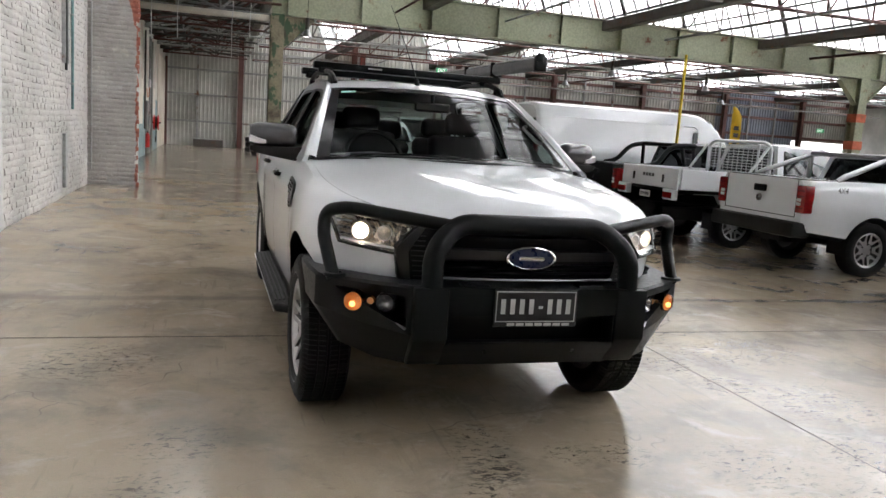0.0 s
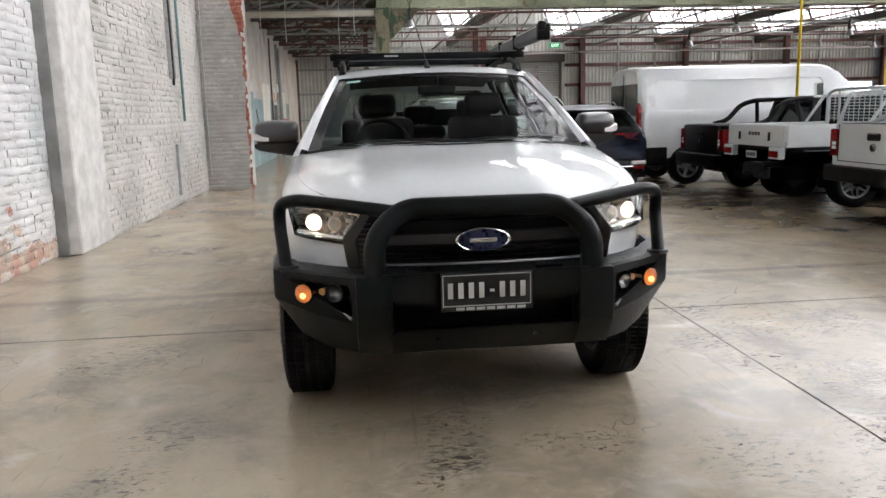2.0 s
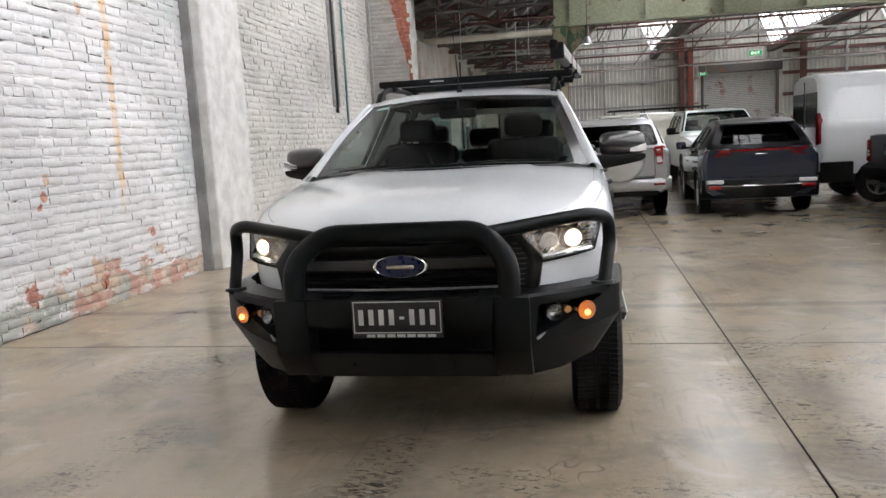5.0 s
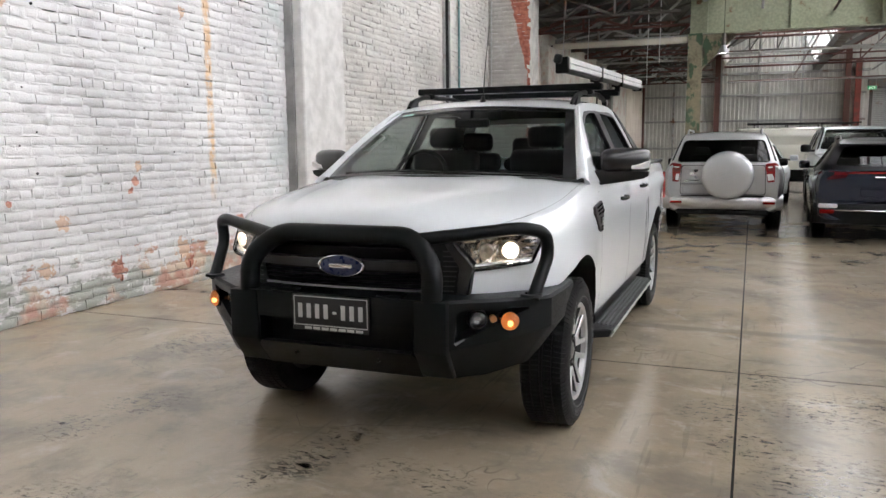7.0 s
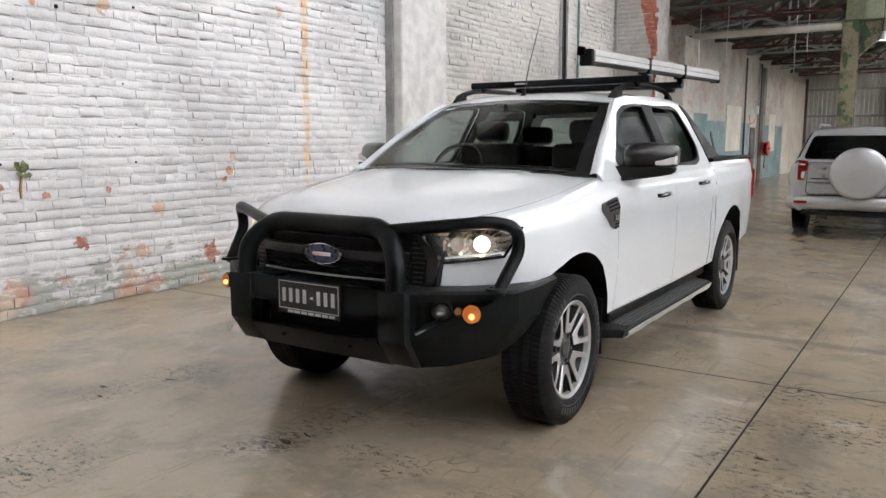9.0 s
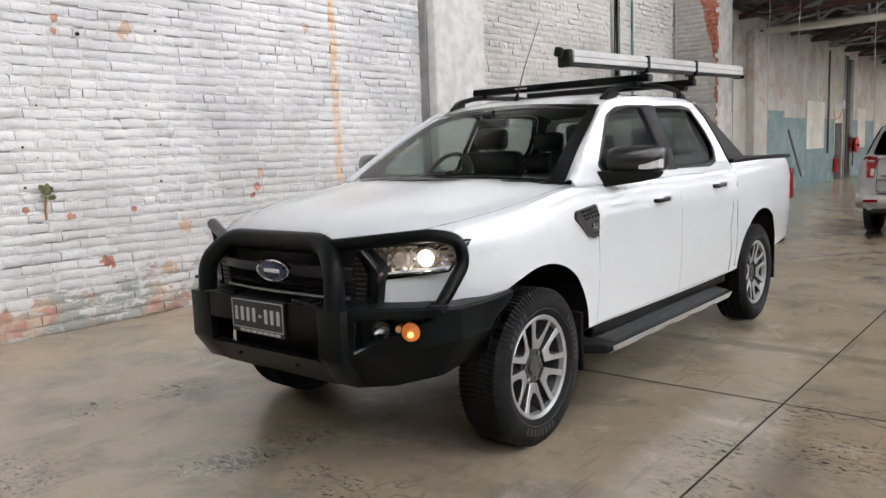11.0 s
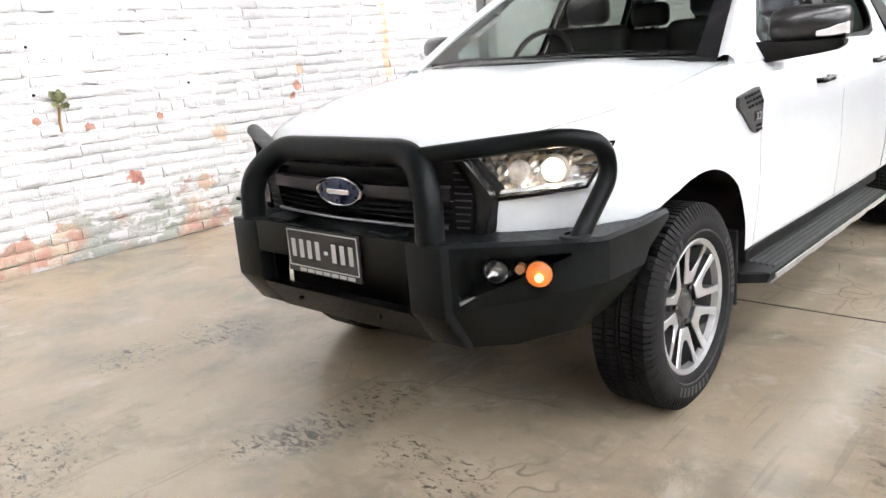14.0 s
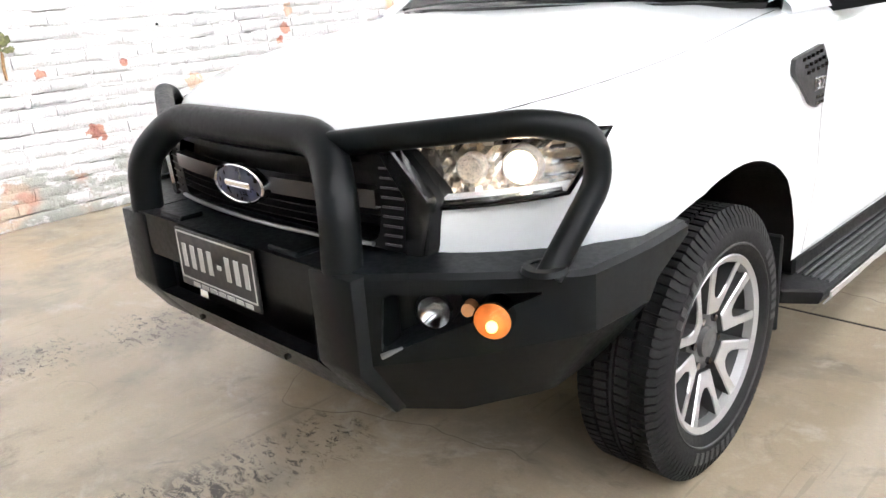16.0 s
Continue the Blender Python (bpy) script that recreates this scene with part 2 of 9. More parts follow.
    # a soft darker band across the slab, wavering and uneven in strength
    sep = n.node("ShaderNodeSeparateXYZ")
    n.t.links.new(p, sep.inputs[0])
    off = n.math("ABSOLUTE", n.math("SUBTRACT", sep.outputs["Y"], n.map(n.noise(1.5, 3), 0.0, 1.0, 6.56, 6.74, smooth=False)))
    band = n.math("MULTIPLY", n.map(off, 0.03, 0.11, 1.0, 0.0), n.map(mid, 0.2, 0.6, 0.45, 1.0))
    col = n.mix(n.math("MULTIPLY", band, 0.50), col, (0.12, 0.105, 0.085))
    # hair cracks
    warp = n.node("ShaderNodeVectorMath")
    warp.operation = "ADD"
    n.t.links.new(p, warp.inputs[0])
    nv = n.t.nodes.new("ShaderNodeTexNoise")
    nv.inputs["Scale"].default_value = 1.7
    nv.inputs["Detail"].default_value = 2.5
    n.t.links.new(p, nv.inputs["Vector"])
    n.t.links.new(nv.outputs["Color"], warp.inputs[1])
    crack = n.map(n.voronoi(0.62, warp.outputs[0]), 0.0, 0.0035, 1.0, 0.0)
    crack = n.math("MULTIPLY", crack, n.map(n.noise(0.8), 0.47, 0.58))
    col = n.mix(n.math("MULTIPLY", crack, 0.6), col, (0.06, 0.052, 0.045))
    rough = n.map(n.noise(1.2, 3), 0.0, 1.0, 0.12, 0.30, smooth=False)
    return n.out(col, rough)


def make_far_wall():
    """Distant brick wall: pinkish grey paint above, worn, with faint courses."""
    n = Nodes("far_brick_paint")
    p = n.pos()
    col = n.mix(n.map(n.noise(0.9, 6, 0.65), 0.35, 0.65), (0.44, 0.42, 0.37), (0.60, 0.57, 0.51))
    col = n.mix(n.math("MULTIPLY", n.map(n.noise(1.6, 6, 0.7), 0.52, 0.62), 0.7), col, (0.47, 0.30, 0.24))
    col = n.mix(n.math("MULTIPLY", n.map(n.noise(2.8, 6, 0.7), 0.56, 0.66), 0.6), col, (0.60, 0.58, 0.54))
    b = n.t.nodes.new("ShaderNodeTexBrick")
    for k, v in (("Scale", 1.0), ("Mortar Size", 0.006), ("Brick Width", 0.24), ("Row Height", 0.086)):
        b.inputs[k].default_value = v
    cmb = n.t.nodes.new("ShaderNodeCombineXYZ")
    n.t.links.new(n.axis(p, 1), cmb.inputs[0])
    n.t.links.new(n.axis(p, 2), cmb.inputs[1])
    n.t.links.new(cmb.outputs[0], b.inputs["Vector"])
    n.bump(n.math("SUBTRACT", n.math("MULTIPLY", n.noise(14.0, 4), 0.6), b.outputs["Fac"]), 0.7, 0.012)
    return n.out(col, 0.75)


def make_old_wall(name, dark, lite, bare, limit):
    """Old wall paint: blotched, streaked downwards, worn through to the bare wall in places."""
    n = Nodes(name)
    p = n.pos()
    col = n.mix(n.map(n.noise(1.1, 6, 0.65), 0.35, 0.65), dark, lite)
    run = n.noise(3.2, 5, 0.65, n.scaled(p, (1.0, 1.0, 0.16)))
    col = n.mix(n.math("MULTIPLY", n.map(run, 0.5, 0.72), 0.45), col, tuple(c * 0.62 for c in dark))
    worn = n.map(n.noise(2.4, 7, 0.7, n.scaled(p, (1.0, 0.8, 1.2))), limit, limit + 0.05)
    col = n.mix(n.math("MULTIPLY", worn, 0.8), col, bare)
    col = n.mix(n.math("MULTIPLY", n.map(n.noise(14.0, 5, 0.7), 0.55, 0.75), 0.3), col, tuple(c * 0.7 for c in dark))
    n.bump(n.noise(18.0, 5), 0.6, 0.01)
    return n.out(col, 0.75)


def make_rusty(name, base, rust=(0.16, 0.07, 0.035), amount=0.5, rough=0.55, metal=0.0, under=None):
    n = Nodes(name)
    f = n.noise(2.3, 6, 0.68)
    g = n.noise(17.0, 4)
    col = n.mix(n.map(g, 0.3, 0.7), tuple(c * 0.85 for c in base), tuple(min(1, c * 1.12) for c in base))
    if under:
        peel = n.map(n.noise(3.1, 6, 0.62, n.scaled(n.pos(), (1, 1, 0.6))), 0.53, 0.56)
        col = n.mix(peel, col, under)
    col = n.mix(n.map(f, 0.62 - 0.2 * amount, 0.70), col, rust)
    n.bump(g, 0.25, 0.004)
    return n.out(col, n.map(f, 0.3, 0.8, rough - 0.1, rough + 0.25), metal)


def make_paint(name, color, flake=0.0, rough=0.22, coat=1.0, dusty=0.05, shine=0.5):
    n = Nodes(name)
    f = n.noise(2.0, 4)
    dust = n.noise(30.0, 5, 0.7)
    col = n.mix(n.map(f, 0.3, 0.7), tuple(c * 0.97 for c in color), color)
    col = n.mix(n.math("MULTIPLY", n.map(dust, 0.5, 0.9), dusty), col, (0.35, 0.33, 0.30))
    mat = n.out(col, rough, flake)
    n.set(n.bsdf, "Coat Weight", coat)
    n.set(n.bsdf, "Specular IOR Level", shine)
    n.set(n.bsdf, "Coat Roughness", 0.03)
    return mat


def glass(name, tint, gloss=1.0):
    """A thin pane: light passes straight through its tint, and the face mirrors by Fresnel's law."""
    n = Nodes(name)
    n.t.nodes.remove(n.bsdf)
    clear = n.node("ShaderNodeBsdfTransparent", Color=(*tint, 1.0))
    shine = n.node("ShaderNodeBsdfGlossy", Roughness=0.015)
    rim = n.node("ShaderNodeLayerWeight", Blend=0.5)
    rise = n.math("POWER", rim.outputs["Facing"], 4.0)
    mix = n.node("ShaderNodeMixShader", i0=n.math("MULTIPLY", n.map(rise, 0.0, 1.0, 0.045, 1.0, smooth=False), gloss))
    n.t.links.new(clear.outputs[0], mix.inputs[1])
    n.t.links.new(shine.outputs[0], mix.inputs[2])
    n.t.links.new(mix.outputs[0], n.t.nodes["Material Output"].inputs["Surface"])
    return n.mat


def frosted_glass():
    """Dirty white roof glass: it scatters the daylight that falls on its outside."""
    n = Nodes("frosted_roof_glass")
    n.t.nodes.remove(n.bsdf)
    col = n.mix(n.map(n.noise(0.8, 5), 0.35, 0.65), (0.80, 0.81, 0.81), (0.93, 0.93, 0.92))
    t = n.node("ShaderNodeBsdfTranslucent", Color=col)
    n.t.links.new(t.outputs[0], n.t.nodes["Material Output"].inputs["Surface"])
    return n.mat


def emitter(name, color, strength, base=(0.8, 0.8, 0.8)):
    n = Nodes(name)
    m = n.out(base, 0.2)
    n.set(n.bsdf, "Emission Color", (*color, 1.0))
    n.set(n.bsdf, "Emission Strength", strength)
    return m


WALL_X = -2.02           # face of the near brick wall
M = {
    "brick": make_brick_paint(),
    "brick_far": make_brick_paint("grey_painted_brick", (0.53, 0.51, 0.475), (0.38, 0.362, 0.335), False),
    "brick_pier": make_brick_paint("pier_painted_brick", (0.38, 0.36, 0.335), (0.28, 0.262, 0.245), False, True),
    "far_wall": make_far_wall(),
    "vent_grey": simple("vent_plaque", (0.045, 0.044, 0.045), 0.4),
    "hub_grey": simple("dark_hub", (0.09, 0.088, 0.087), 0.45, 0.3, vary=0.1),
    "rib_grey": simple("step_rubber", (0.035, 0.037, 0.04), 0.55),
    "silver_strip": simple("silver_step_edge", (0.60, 0.59, 0.57), 0.38, 0.5, vary=0.08),
    "amber_lens": glass("amber_lens", (1.0, 0.60, 0.30), 0.9),
    "mortar": simple("painted_mortar", (0.45, 0.435, 0.41), 0.85, vary=0.2, scale=4, bump=0.5, bump_scale=60),
    "channel": simple("dark_grey_channel", (0.21, 0.21, 0.205), 0.6, vary=0.3, scale=2.5),
    "frosted": frosted_glass(),
    "dark_red_lens": simple("dark_red_lens", (0.09, 0.006, 0.008), 0.15, vary=0.2, scale=20),
    "leaf": simple("dry_green_leaf", (0.13, 0.14, 0.055), 0.6, vary=0.45, scale=30),
    "stem": simple("dry_brown_stem", (0.36, 0.21, 0.10), 0.7, vary=0.3, scale=30),
    "column": simple("rendered_column", (0.54, 0.53, 0.51), 0.75, vary=0.15, scale=5.0, bump=0.8, bump_scale=16),
    "floor": make_floor(),
    "joint": simple("joint_dirt", (0.020, 0.018, 0.016), 0.9, Specular_IOR_Level=0.05),
    "sheet": simple("corrugated_sheet", (0.50, 0.495, 0.46), 0.55, vary=0.18, scale=0.8),
    "sheet_blue": simple("blue_grey_sheet", (0.30, 0.34, 0.42), 0.55, vary=0.18, scale=0.8),
    "roof": simple("roof_underside", (0.105, 0.10, 0.095), 0.8, vary=0.3, scale=1.2),
    "green_steel": make_rusty("green_painted_steel", (0.295, 0.315, 0.215), amount=0.14),
    "column_steel": make_rusty("peeling_column_paint", (0.25, 0.225, 0.145), rust=(0.06, 0.042, 0.03), amount=0.95, under=(0.045, 0.095, 0.045)),
    "red_steel": make_rusty("red_oxide_steel", (0.115, 0.045, 0.036), rust=(0.07, 0.045, 0.035), amount=0.5),
    "dark_steel": make_rusty("dirty_dark_steel", (0.075, 0.068, 0.06), amount=0.35),
    "grey_steel": make_rusty("grey_galvanised_steel", (0.33, 0.33, 0.32), amount=0.3),
    "white_wood": simple("cream_paint", (0.66, 0.62, 0.53), 0.6, vary=0.12, scale=2),
    "teal": make_old_wall("teal_wall_paint", (0.17, 0.25, 0.26), (0.25, 0.33, 0.33), (0.46, 0.44, 0.38), 0.58),
    "cream_wall": make_old_wall("cream_wall_paint", (0.60, 0.53, 0.44), (0.70, 0.64, 0.55), (0.40, 0.36, 0.31), 0.66),
    "pilaster": make_old_wall("grey_green_wall_paint", (0.17, 0.18, 0.155), (0.24, 0.25, 0.22), (0.42, 0.40, 0.35), 0.62),
    "red_deep": make_rusty("deep_red_paint", (0.24, 0.045, 0.032), rust=(0.12, 0.05, 0.035), amount=0.5),
    "red_paint": make_rusty("red_orange_paint", (0.55, 0.13, 0.06), rust=(0.30, 0.10, 0.06), amount=0.4),
    "glaze_bar": simple("glazing_bar", (0.10, 0.10, 0.095), 0.6),
    "white_car": make_paint("white_car_paint", (0.745, 0.77, 0.79), 0.0, 0.30),
    "cream_car": make_paint("cream_car_paint", (0.60, 0.585, 0.51)),
    "silver_car": make_paint("silver_car_paint", (0.56, 0.565, 0.575), 0.6, 0.34),
    "blue_car": make_paint("dark_blue_car_paint", (0.012, 0.019, 0.040), 0.2, 0.25),
    "black_car": make_paint("black_car_paint", (0.004, 0.004, 0.005), 0.0, 0.3, 0.10, dusty=0.012, shine=0.2),
    "grey_mirror": make_paint("dark_grey_gloss_cap", (0.016, 0.0155, 0.017), 0.0, 0.3, 0.6),
    "bar_black": simple("black_powder_coat", (0.0046, 0.0060, 0.0068), 0.36, vary=0.15, scale=8, bump=0.012, bump_scale=420, Specular_IOR_Level=0.17),
    "plastic": simple("black_plastic", (0.010, 0.010, 0.0105), 0.5, vary=0.2, scale=12, bump=0.1, bump_scale=300, Specular_IOR_Level=0.2),
    "gloss_black": simple("gloss_black_trim", (0.010, 0.010, 0.011), 0.15, vary=0.1),
    "gunmetal": simple("gunmetal_grille_bar", (0.05, 0.05, 0.052), 0.30, 0.7, vary=0.1),
    "rubber": simple("tyre_rubber", (0.0095, 0.0095, 0.010), 0.70, vary=0.25, scale=14, bump=0.2, bump_scale=160, Specular_IOR_Level=0.22),
    "rubber_text": simple("tyre_lettering", (0.022, 0.022, 0.023), 0.55),
    "alloy": simple("machined_alloy", (0.54, 0.54, 0.55), 0.32, 0.85, vary=0.03),
    "alloy_dark": simple("dark_alloy", (0.045, 0.045, 0.047), 0.5, 0.4, vary=0.1),
    "alloy_grey": simple("grey_alloy", (0.34, 0.34, 0.35), 0.35, 0.9, vary=0.1),
    "chrome": simple("chrome", (0.78, 0.78, 0.79), 0.07, 1.0, vary=0.02),
    "chrome_dark": simple("dark_chrome", (0.30, 0.30, 0.31), 0.12, 1.0, vary=0.05),
    "bowl": simple("headlight_bowl", (0.88, 0.78, 0.68), 0.30, 0.55, vary=0.12, scale=40),
    "badge_blue": simple("badge_blue", (0.008, 0.013, 0.045), 0.3, 0.0, vary=0.1),
    "glass": glass("clear_lamp_glass", (0.97, 0.98, 0.98)),
    "screen": glass("windscreen_glass", (0.82, 0.87, 0.84), 0.30),
    "tint": glass("tinted_window_glass", (0.60, 0.64, 0.63), 0.07),
    "car_glass": glass("dark_car_glass", (0.20, 0.22, 0.22)),
    "privacy": glass("dark_privacy_glass", (0.045, 0.05, 0.055)),
    "seat": simple("charcoal_seat_cloth", (0.013, 0.013, 0.0135), 0.85, vary=0.2, bump=0.2, bump_scale=250),
    "dash": simple("dark_dashboard", (0.011, 0.011, 0.0115), 0.6),
    "plate_black": simple("black_plate", (0.012, 0.012, 0.013), 0.4),
    "plate_white": simple("white_plate_mark", (0.46, 0.46, 0.455), 0.45),
    "red_lens": simple("red_tail_lens", (0.24, 0.010, 0.010), 0.12, vary=0.2, scale=20),
    "clear_lens": simple("pale_lens", (0.72, 0.70, 0.70), 0.12),
    "headlamp": emitter("lit_headlamp", (1.0, 0.88, 0.70), 20.0),
    "amber": emitter("lit_amber_lamp", (1.0, 0.34, 0.09), 0.30, (0.70, 0.30, 0.12)),
    "amber_glow": emitter("amber_glow", (1.0, 0.42, 0.16), 0.30, (0.55, 0.28, 0.16)),
    "amber_dish": emitter("amber_dish", (1.0, 0.50, 0.26), 0.01, (0.50, 0.33, 0.22)),
    "facet": simple("warm_chrome_facets", (0.95, 0.84, 0.72), 0.20, 0.80, vary=0.06, scale=40),
    "amber_glass": simple("amber_lamp_glass", (0.75, 0.36, 0.16), 0.15, vary=0.1),
    "amber_hot": emitter("lit_amber_bulb", (1.0, 0.70, 0.42), 3.0),
    "lamp_white": emitter("lit_high_bay", (1.0, 0.98, 0.95), 12.0),
    "awning": simple("grey_awning_bag", (0.10, 0.10, 0.10), 0.6, vary=0.15, bump=0.1),
    "awning_alu": simple("white_awning_rail", (0.66, 0.66, 0.65), 0.35, 0.3, vary=0.06),
    "exit_green": emitter("lit_exit_sign", (0.02, 0.45, 0.17), 0.4, (0.02, 0.3, 0.12)),
    "yellow": simple("yellow_fabric", (0.72, 0.50, 0.02), 0.6, vary=0.1),
    "outside": emitter("bright_yard", (0.95, 0.97, 1.0), 2.6),
    "teal_sticker": simple("pale_green_sticker", (0.35, 0.62, 0.55), 0.4),
    "exit_white": emitter("lit_sign_letters", (1.0, 1.0, 0.95), 1.5),
    "pipe_teal": simple("blue_green_pipe_paint", (0.10, 0.20, 0.20), 0.45, vary=0.2),
    "orange_cable": simple("orange_cable", (0.55, 0.17, 0.04), 0.5),
    "fire_red": simple("fire_red", (0.50, 0.02, 0.018), 0.3, vary=0.1),
}


# ---- mesh tools ----
def finish(name, bm, mat, smooth=35):
    me = bpy.data.meshes.new(name)
    bmesh.ops.recalc_face_normals(bm, faces=bm.faces)
    bm.to_mesh(me)
    bm.free()
    for m in (mat if isinstance(mat, (list, tuple)) else [mat]):
        me.materials.append(M[m])
    if smooth:
        me.shade_smooth()
        me.set_sharp_from_angle(angle=radians(smooth))
    return me


def part(name, bm, mat, parent=None, label="", smooth=35):
    """Links a bmesh as one mesh object under a thing or a part."""
    ob = new(name, bm if isinstance(bm, bpy.types.Mesh) else finish(name, bm, mat, smooth))
    ob.parent = parent
    if label:
        ob["label"] = label
    return ob


def thing(name, m, label, category, group="", kind=""):
    ob = new(name)
    ob.empty_display_size = 0.2
    ob.matrix_basis = m
    return tagged(ob, label, category, group, kind)


def structure(name, bm, mat, label, category, smooth=35):
    ob = part(name, bm, mat, None, "", smooth)
    return tagged(ob, label, category, "", "structure")


def box(bm, x0, x1, y0, y1, z0, z1, bevel=0.0, m=None, mi=0, seg=1):
    verts = bmesh.ops.create_cube(bm, size=1.0)["verts"]
    mat = Matrix.Translation(((x0 + x1) / 2, (y0 + y1) / 2, (z0 + z1) / 2)) @ Matrix.Diagonal((x1 - x0, y1 - y0, z1 - z0, 1))
    bmesh.ops.transform(bm, matrix=(m @ mat) if m else mat, verts=verts)
    faces = {f for v in verts for f in v.link_faces}
    for f in faces:
        f.material_index = mi
    if bevel:
        edges = {e for v in verts for e in v.link_edges}
        bmesh.ops.bevel(bm, geom=list(edges), offset=bevel, segments=seg, affect="EDGES", profile=0.5)


def boxed(*a, **k):
    bm = bmesh.new()
    box(bm, *a, **k)
    return bm


def cyl(bm, a, b, r, r2=None, seg=16, caps=True, mi=0):
    a, b = Vector(a), Vector(b)
    d = b - a
    n0 = len(bm.faces)
    g = bmesh.ops.create_cone(bm, cap_ends=caps, segments=seg, radius1=r, radius2=r if r2 is None else r2, depth=d.length)
    m = Matrix.Translation((a + b) / 2) @ d.to_track_quat("Z", "Y").to_matrix().to_4x4()
    bmesh.ops.transform(bm, matrix=m, verts=g["verts"])
    for f in {f for v in g["verts"] for f in v.link_faces}:
        f.material_index = mi


def rounded(points, radius, n=5):
    """A path through the points with each inner corner rounded."""
    P = [Vector(p) for p in points]
    out = [P[0]]
    for a, b, c in zip(P, P[1:], P[2:]):
        u, v = (a - b), (c - b)
        r = min(radius, u.length * 0.45, v.length * 0.45)
        s, e = b + u.normalized() * r, b + v.normalized() * r
        for k in range(n + 1):
            t = k / n
            out.append(s * (1 - t) ** 2 + b * 2 * t * (1 - t) + e * t * t)
    out.append(P[-1])
    return out


def tube(bm, path, r, seg=14, caps=True, mi=0):
    path = [Vector(p) for p in path]
    rings = []
    ref = None
    for i, p in enumerate(path):
        d = (path[min(i + 1, len(path) - 1)] - path[max(i - 1, 0)]).normalized()
        if ref is None:
            ref = d.orthogonal().normalized()
        ref = (ref - d * ref.dot(d)).normalized()
        side = d.cross(ref)
        rr = r[i] if isinstance(r, (list, tuple)) else r
        rings.append([bm.verts.new(p + (ref * math.cos(2 * math.pi * k / seg) + side * math.sin(2 * math.pi * k / seg)) * rr) for k in range(seg)])
    for a, b in zip(rings, rings[1:]):
        for k in range(seg):
            bm.faces.new((a[k], a[(k + 1) % seg], b[(k + 1) % seg], b[k])).material_index = mi
    if caps:
        bm.faces.new(rings[0][::-1]).material_index = mi
        bm.faces.new(rings[-1]).material_index = mi


def loft(bm, rings, closed=False, caps=False, mi=0):
    """Skin a list of point rows of equal length; closed joins each row's ends."""
    V = [[bm.verts.new(p) for p in r] for r in rings]
    n = len(V[0])
    for a, b in zip(V, V[1:]):
        for k in range(n if closed else n - 1):
            q = (a[k], a[(k + 1) % n], b[(k + 1) % n], b[k])
            bm.faces.new(q).material_index = mi
    if caps:
        bm.faces.new(V[0][::-1]).material_index = mi
        bm.faces.new(V[-1]).material_index = mi
    return V


def lathe(bm, profile, seg=48, m=None, mi=0, closed=False):
    """Turn (r, h) pairs about x, h along x."""
    rings = []
    for k in range(seg):
        a = 2 * math.pi * k / seg
        rings.append([Vector((h, r * math.cos(a), r * math.sin(a))) for r, h in profile])
    if m:
        rings = [[m @ p for p in r] for r in rings]
    V = [[bm.verts.new(p) for p in r] for r in rings]
    n = len(profile)
    for i in range(seg):
        a, b = V[i], V[(i + 1) % seg]
        for k in range(n if closed else n - 1):
            bm.faces.new((a[k], a[(k + 1) % n], b[(k + 1) % n], b[k])).material_index = mi


def prism(bm, poly, axis_fn, depth, mi=0):
    """A slab from a flat outline: axis_fn maps (u, v, w) to the room, w runs 0..depth."""
    lo = [bm.verts.new(axis_fn(u, v, 0.0)) for u, v in poly]
    hi = [bm.verts.new(axis_fn(u, v, depth)) for u, v in poly]
    n = len(poly)
    bm.faces.new(lo[::-1]).material_index = mi
    bm.faces.new(hi).material_index = mi
    for i in range(n):
        bm.faces.new((lo[i], lo[(i + 1) % n], hi[(i + 1) % n], hi[i])).material_index = mi


def smooth_poly(poly, r, n=4):
    """Round the corners of a closed outline."""
    out = []
    k = len(poly)
    for i in range(k):
        a, b, c = Vector(poly[i - 1]), Vector(poly[i]), Vector(poly[(i + 1) % k])
        u, v = a - b, c - b
        q = min(r, u.length * 0.45, v.length * 0.45)
        s, e = b + u.normalized() * q, b + v.normalized() * q
        for j in range(n + 1):
            t = j / n
            out.append(tuple(s * (1 - t) ** 2 + b * 2 * t * (1 - t) + e * t * t))
    return out


def sheet_with_holes(bm, outer, holes, fn, thick=0.0, mi=0):
    """A flat outline with holes, filled and mapped to the room by fn(u, v)."""
    tmp = bmesh.new()
    for loop in (outer, *holes):
        vs = [tmp.verts.new((u, v, 0)) for u, v in loop]
        for i in range(len(vs)):
            tmp.edges.new((vs[i], vs[(i + 1) % len(vs)]))
    bmesh.ops.triangle_fill(tmp, use_beauty=True, use_dissolve=False, edges=tmp.edges[:])
    if thick:
        bmesh.ops.recalc_face_normals(tmp, faces=tmp.faces)
        bmesh.ops.solidify(tmp, geom=tmp.faces[:], thickness=thick)
    tmp.verts.ensure_lookup_table()
    vm = {v: bm.verts.new(fn(v.co.x, v.co.y, abs(v.co.z))) for v in tmp.verts}
    for f in tmp.faces:
        bm.faces.new([vm[v] for v in f.verts]).material_index = mi
    tmp.free()


